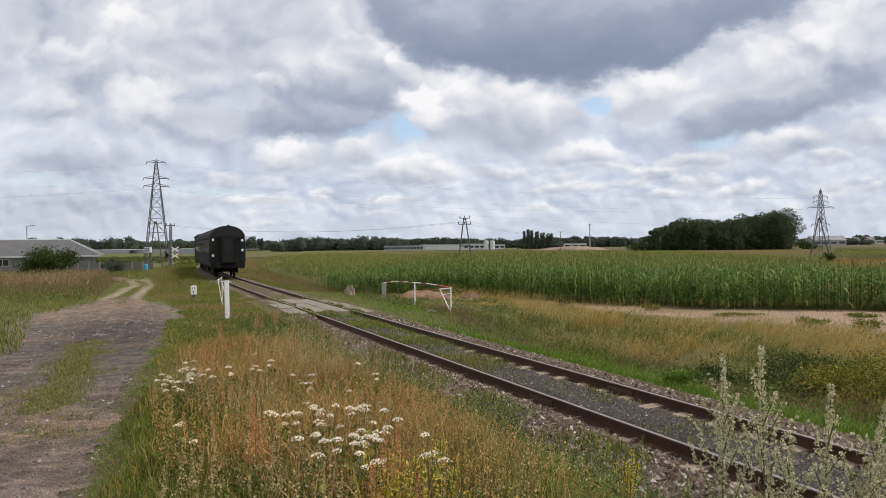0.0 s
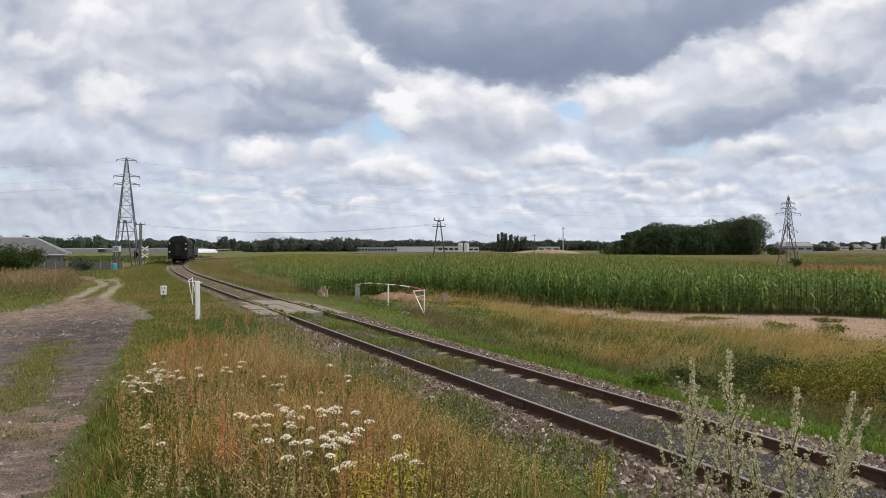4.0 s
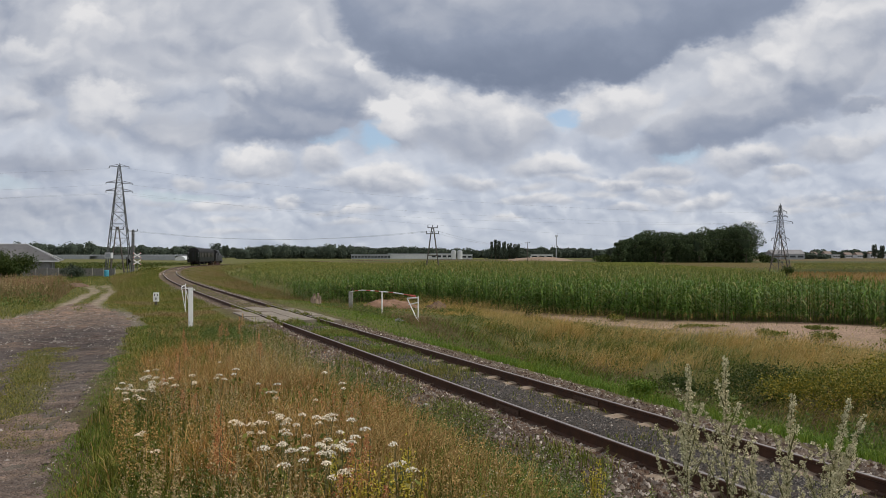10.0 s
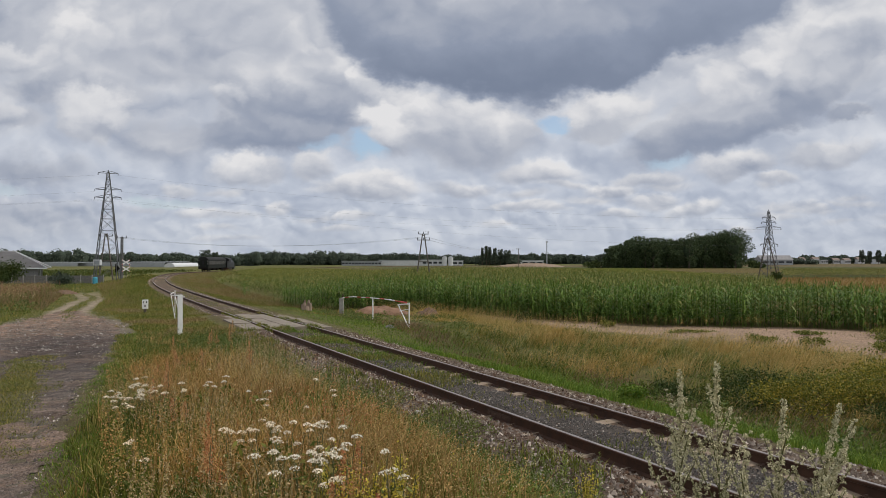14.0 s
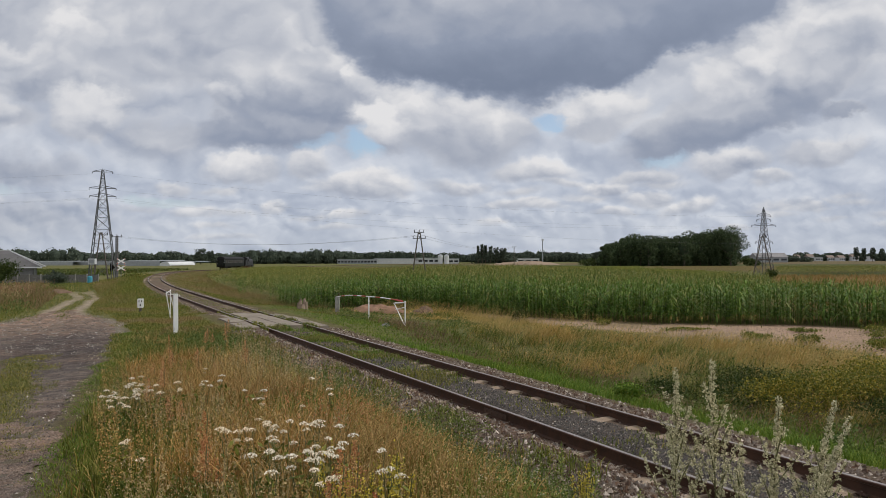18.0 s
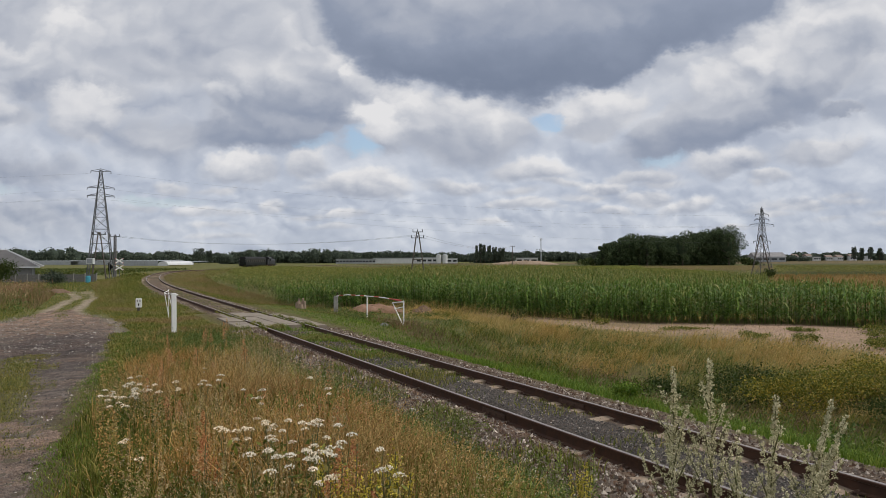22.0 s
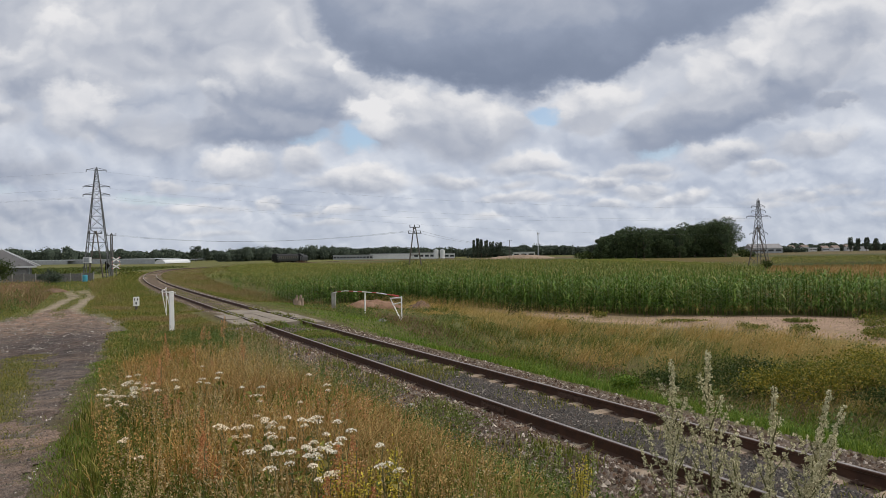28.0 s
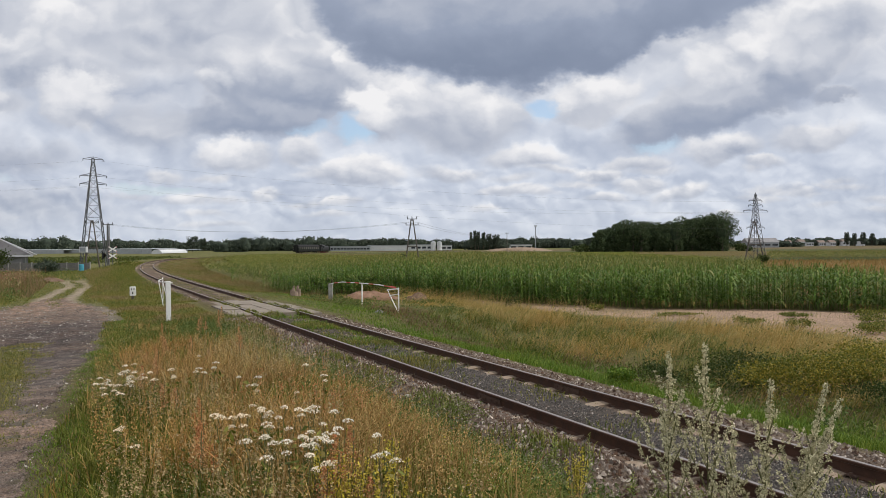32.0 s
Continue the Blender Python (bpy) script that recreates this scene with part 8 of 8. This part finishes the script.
def coach():
    t = thing("passenger_coach", Matrix(), "dark green vintage passenger coach with sooty curved roof", "railway coach")
    L = COACH_L - 1.2
    prof = [(-1.42, 1.0), (-1.46, 1.35), (-1.46, 2.9), (-1.40, 3.15)]
    roofp = [(-1.50, 3.12), (-1.36, 3.45), (-1.08, 3.74), (-0.68, 3.93), (0, 4.02), (0.68, 3.93), (1.08, 3.74), (1.36, 3.45), (1.50, 3.12)]

    def extrude(pts, y0, y1, closed=True):
        bm = B()
        a = [bm.verts.new((x, y0, z)) for x, z in pts]
        b = [bm.verts.new((x, y1, z)) for x, z in pts]
        n = len(pts)
        for i in range(n if closed else n - 1):
            bm.faces.new((a[i], a[(i + 1) % n], b[(i + 1) % n], b[i]))
        bm.faces.new(a)
        bm.faces.new(list(reversed(b)))
        bmesh.ops.recalc_face_normals(bm, faces=bm.faces)
        return bm
    body = part("body", extrude(prof + [(-x, z) for x, z in reversed(prof)], -L / 2, L / 2), M_COACH, t)
    part("roof", extrude(roofp, -L / 2 - 0.08, L / 2 + 0.08), M_ROOF, t, "sooty grey-black curved roof")
    for sx in (-1, 1):
        bm = B()
        box(bm, sx * 1.462, sx * 1.475, -L / 2 + 1.3, L / 2 - 1.3, 1.95, 2.95)
        part("window_band", bm, M_COACHBAND, t, "paler olive band round the windows")
        for k in range(9):
            y = -L / 2 + 2.9 + k * (L - 5.8) / 8
            bm = B()
            box(bm, sx * 1.476, sx * 1.49, y - 0.62, y + 0.62, 2.02, 2.86, 0.004)
            win = part("window", bm, M_GLASS, t)
            bm = B()
            for y0, y1, z0, z1 in ((y - 0.7, y + 0.7, 2.86, 2.92), (y - 0.7, y + 0.7, 1.97, 2.02), (y - 0.7, y - 0.62, 2.0, 2.9), (y + 0.62, y + 0.7, 2.0, 2.9), (y - 0.62, y + 0.62, 2.5, 2.54)):
                box(bm, sx * 1.476, sx * 1.505, y0, y1, z0, z1)
            part("window_frame", bm, M_COACHBAND, win)
        for e in (-1, 1):
            bm = B()
            box(bm, sx * 1.462, sx * 1.48, e * (L / 2 - 0.68) - 0.36, e * (L / 2 - 0.68) + 0.36, 1.15, 2.98, 0.01)
            door = part("door", bm, M_COACH, t)
            bm = B()
            box(bm, sx * 1.481, sx * 1.49, e * (L / 2 - 0.68) - 0.22, e * (L / 2 - 0.68) + 0.22, 2.1, 2.8)
            part("pane", bm, M_GLASS, door)
            bm = B()
            tube(bm, (sx * 1.5, e * (L / 2 - 0.22), 1.25), (sx * 1.5, e * (L / 2 - 0.22), 2.3), 0.02, 6)
            part("handrail", bm, M_UNDER, door)
            for q in range(3):
                bm = B()
                box(bm, sx * 1.2, sx * 1.45, e * (L / 2 - 0.68) - 0.35, e * (L / 2 - 0.68) + 0.35, 0.4 + q * 0.26, 0.43 + q * 0.26)
                part("step", bm, M_UNDER, t)
        bm = B()
        box(bm, sx * 1.30, sx * 1.40, -L / 2, L / 2, 0.86, 1.02)
        part("sole_bar", bm, M_UNDER, t)
    for e in (-1, 1):
        ye = e * L / 2
        bm = B()
        box(bm, -0.62, 0.62, ye + e * 0.002, ye + e * 0.32, 1.15, 3.25, 0.05)
        gang = part("gangway", bm, M_UNDER, t, "black bellows gangway")
        bm = B()
        box(bm, -0.42, 0.42, ye + e * 0.322, ye + e * 0.34, 1.25, 3.1, 0.02)
        dr = part("end_door", bm, M_COACH, gang)
        bm = B()
        box(bm, -0.26, 0.26, ye + e * 0.341, ye + e * 0.35, 2.1, 2.9)
        part("pane", bm, M_DIRTYGLASS, gang)
        bm = B()
        box(bm, -1.42, 1.42, ye, ye + e * 0.06, 0.78, 1.16)
        part("headstock", bm, M_UNDER, t)
        for sx in (-1, 1):
            bm = B()
            tube(bm, (sx * 0.875, ye, 1.05), (sx * 0.875, ye + e * 0.5, 1.05), 0.10, 12)
            tube(bm, (sx * 0.875, ye + e * 0.5, 1.05), (sx * 0.875, ye + e * 0.56, 1.05), 0.24, 16)
            part("buffer", bm, M_UNDER, t)
            for z in ((2.95, 1.75) if sx < 0 else (2.9, 2.15)):
                bm = B()
                box(bm, sx * 1.22 - 0.09, sx * 1.22 + 0.09, ye + e * 0.01, ye + e * 0.07, z - 0.09, z + 0.09, 0.01)
                part("tail_board", bm, M_LAMP, t, "small white square tail board")
            bm = B()
            box(bm, sx * 1.22 - 0.16, sx * 1.22 + 0.16, ye + e * 0.005, ye + e * 0.03, 1.25, 3.05, 0.01)
            part("end_panel", bm, M_COACH, t)
        bm = B()
        tube(bm, (0, ye, 1.0), (0, ye + e * 0.45, 0.95), 0.06, 8)
        part("coupling", bm, M_UNDER, t)
        yb = e * (L / 2 - 3.6)
        bm = B()
        for sx in (-1, 1):
            box(bm, sx * 0.95, sx * 1.07, yb - 1.75, yb + 1.75, 0.35, 0.72, 0.04)
        box(bm, -1.0, 1.0, yb - 0.25, yb + 0.25, 0.4, 0.9)
        bog = part("bogie", bm, M_UNDER, t)
        for d in (-1.25, 1.25):
            wheelset(bog, yb + d, 0.46, M_UNDER)
    bm = B()
    box(bm, -1.1, 1.1, -4.2, -1.2, 0.35, 0.9, 0.04)
    part("equipment_box", bm, M_UNDER, t)
    bm = B()
    box(bm, -1.1, 1.1, 0.8, 3.2, 0.4, 0.9, 0.04)
    part("equipment_box", bm, M_UNDER, t)
    for k in range(7):
        bm = B()
        tube(bm, (0.35, -L / 2 + 3 + k * (L - 6) / 6, 3.95), (0.35, -L / 2 + 3 + k * (L - 6) / 6, 4.16), 0.12, 8)
        part("roof_vent", bm, M_ROOF, t)
    t_ratio = 0.87
    for ob in t.children_recursive:
        ob.data.transform(Matrix.Diagonal((t_ratio, 1.0, 0.99, 1.0)))
    return t


def loco():
    t = thing("steam_locomotive", Matrix(), "black tank steam locomotive with red wheels", "locomotive")
    L = LOCO_L - 1.2
    bm = B()
    box(bm, -1.25, 1.25, -L / 2, L / 2, 1.0, 1.22, 0.02)
    part("frame", bm, M_LOCO, t)
    bm = B()
    tube(bm, (0, -1.5, 2.45), (0, L / 2 - 0.6, 2.45), 0.82, 22)
    boiler = part("boiler", bm, M_LOCO, t)
    bm = B()
    tube(bm, (0, L / 2 - 0.6, 2.45), (0, L / 2 - 0.45, 2.45), 0.84, 22)
    part("smokebox_door", bm, M_LOCO, boiler)
    bm = B()
    tube(bm, (0, L / 2 - 1.3, 3.1), (0, L / 2 - 1.3, 4.15), 0.24, 14, 1.15)
    part("chimney", bm, M_LOCO, t)
    for y in (L / 2 - 3.2, L / 2 - 5.0):
        bm = B()
        tube(bm, (0, y, 3.1), (0, y, 3.7), 0.36, 14, 0.8)
        part("dome", bm, M_LOCO, t)
    for sx in (-1, 1):
        bm = B()
        box(bm, sx * 0.75, sx * 1.42, -1.3, L / 2 - 2.4, 1.22, 2.5, 0.05)
        part("water_tank", bm, M_LOCO, t)
    bm = B()
    box(bm, -1.42, 1.42, -4.0, -1.3, 1.22, 3.55, 0.05)
    cab = part("cab", bm, M_LOCO, t)
    bm = B()
    a = [(-1.55, 3.5), (-1.1, 3.85), (0, 4.05), (1.1, 3.85), (1.55, 3.5)]
    va = [bm.verts.new((x, -4.2, z)) for x, z in a]
    vb = [bm.verts.new((x, -1.0, z)) for x, z in a]
    for i in range(4):
        bm.faces.new((va[i], va[i + 1], vb[i + 1], vb[i]))
    bm.faces.new(va)
    bm.faces.new(list(reversed(vb)))
    bm.faces.new((va[0], vb[0], vb[4], va[4]))
    part("cab_roof", bm, M_LOCO, t)
    for sx in (-1, 1):
        bm = B()
        box(bm, sx * 1.421, sx * 1.43, -3.4, -2.0, 2.4, 3.2)
        part("cab_window", bm, M_GLASS, cab)
    bm = B()
    box(bm, -1.35, 1.35, -L / 2 + 0.1, -4.0, 1.22, 3.0, 0.05)
    part("coal_bunker", bm, M_LOCO, t)
    for y in (-1.9, -0.1, 1.7):
        wheelset(t, y, 0.72, M_REDWHEEL)
    for y in (-4.2, 3.9):
        wheelset(t, y, 0.45, M_REDWHEEL)
    for sx in (-1, 1):
        bm = B()
        box(bm, sx * 0.96, sx * 1.04, -2.0, 1.8, 0.66, 0.78, 0.01)
        part("coupling_rod", bm, M_LATTICE, t, "bare steel coupling rod")
        bm = B()
        tube(bm, (sx * 1.1, 3.0, 0.8), (sx * 1.1, 4.2, 0.8), 0.3, 14)
        part("cylinder", bm, M_LOCO, t)
        for e in (-1, 1):
            bm = B()
            tube(bm, (sx * 0.875, e * L / 2, 1.05), (sx * 0.875, e * (L / 2 + 0.5), 1.05), 0.1, 10)
            tube(bm, (sx * 0.875, e * (L / 2 + 0.5), 1.05), (sx * 0.875, e * (L / 2 + 0.56), 1.05), 0.24, 14)
            part("buffer", bm, M_UNDER, t)
    return t


COACH, LOCO = coach(), loco()
# seconds, metres along the track of the train's tail
RUN_T = [0, 0.5, 1, 1.5, 2, 2.5, 3, 3.5, 5.5, 7, 9, 11, 13, 15, 17, 19, 21, 23, 25, 28, 30, 32]
RUN_S = [54.8, 60.6, 66.4, 72.8, 79.2, 86, 92.5, 98.8, 123.4, 139, 155, 172, 187.5, 204, 219, 234, 249.5, 264.5, 279, 301, 316, 330.5]


def make_bank_behind():
    """Short grass of the bank where it runs on behind and beside the camera."""
    x, y, s, o = spots(42000, -14, 2.6, -7.0, -2.2)
    keep = RNG.uniform(0, 1, len(x)) < smooth(s, -14, -4) * smooth(-o, 2.0, 3.2) * (o > -lane_edge(np.maximum(s, 1)) + 0.3)
    x, y = x[keep], y[keep]
    n = len(x)
    dry = wavy(x, y, 1.3, 2) > 0.1
    h = RNG.uniform(0.08, 0.30, n)
    for pick, mat_, nm, lab in ((~dry, M_GREEN, "grass", "short green grass on the railway bank"), (dry, M_GOLD, "dry_grass", "short dry golden grass on the railway bank")):
        k = pick.sum()
        blades(nm, x[pick], y[pick], h[pick], RNG.uniform(0.006, 0.012, k), RNG.uniform(0.1, 0.8, k), mat_, lab, "grass")


make_bank_behind()


def motions():
    for ob, start, length, half in ((COACH, 0.0, COACH_L, 9.0), (LOCO, COACH_L, LOCO_L, 4.0)):
        rows = []
        for k in range(65):
            t = k / 2
            s = float(np.interp(t, RUN_T, RUN_S)) + start + length / 2
            xa, ya, za, _ = (float(q) for q in on_track(s - half))
            xb, yb, zb, _ = (float(q) for q in on_track(s + half))
            rows.append((t, pose((xa + xb) / 2, (ya + yb) / 2, (za + zb) / 2, 0, 0, -math.degrees(math.atan2(xb - xa, yb - ya)))))
        walk(ob, rows)


motions()
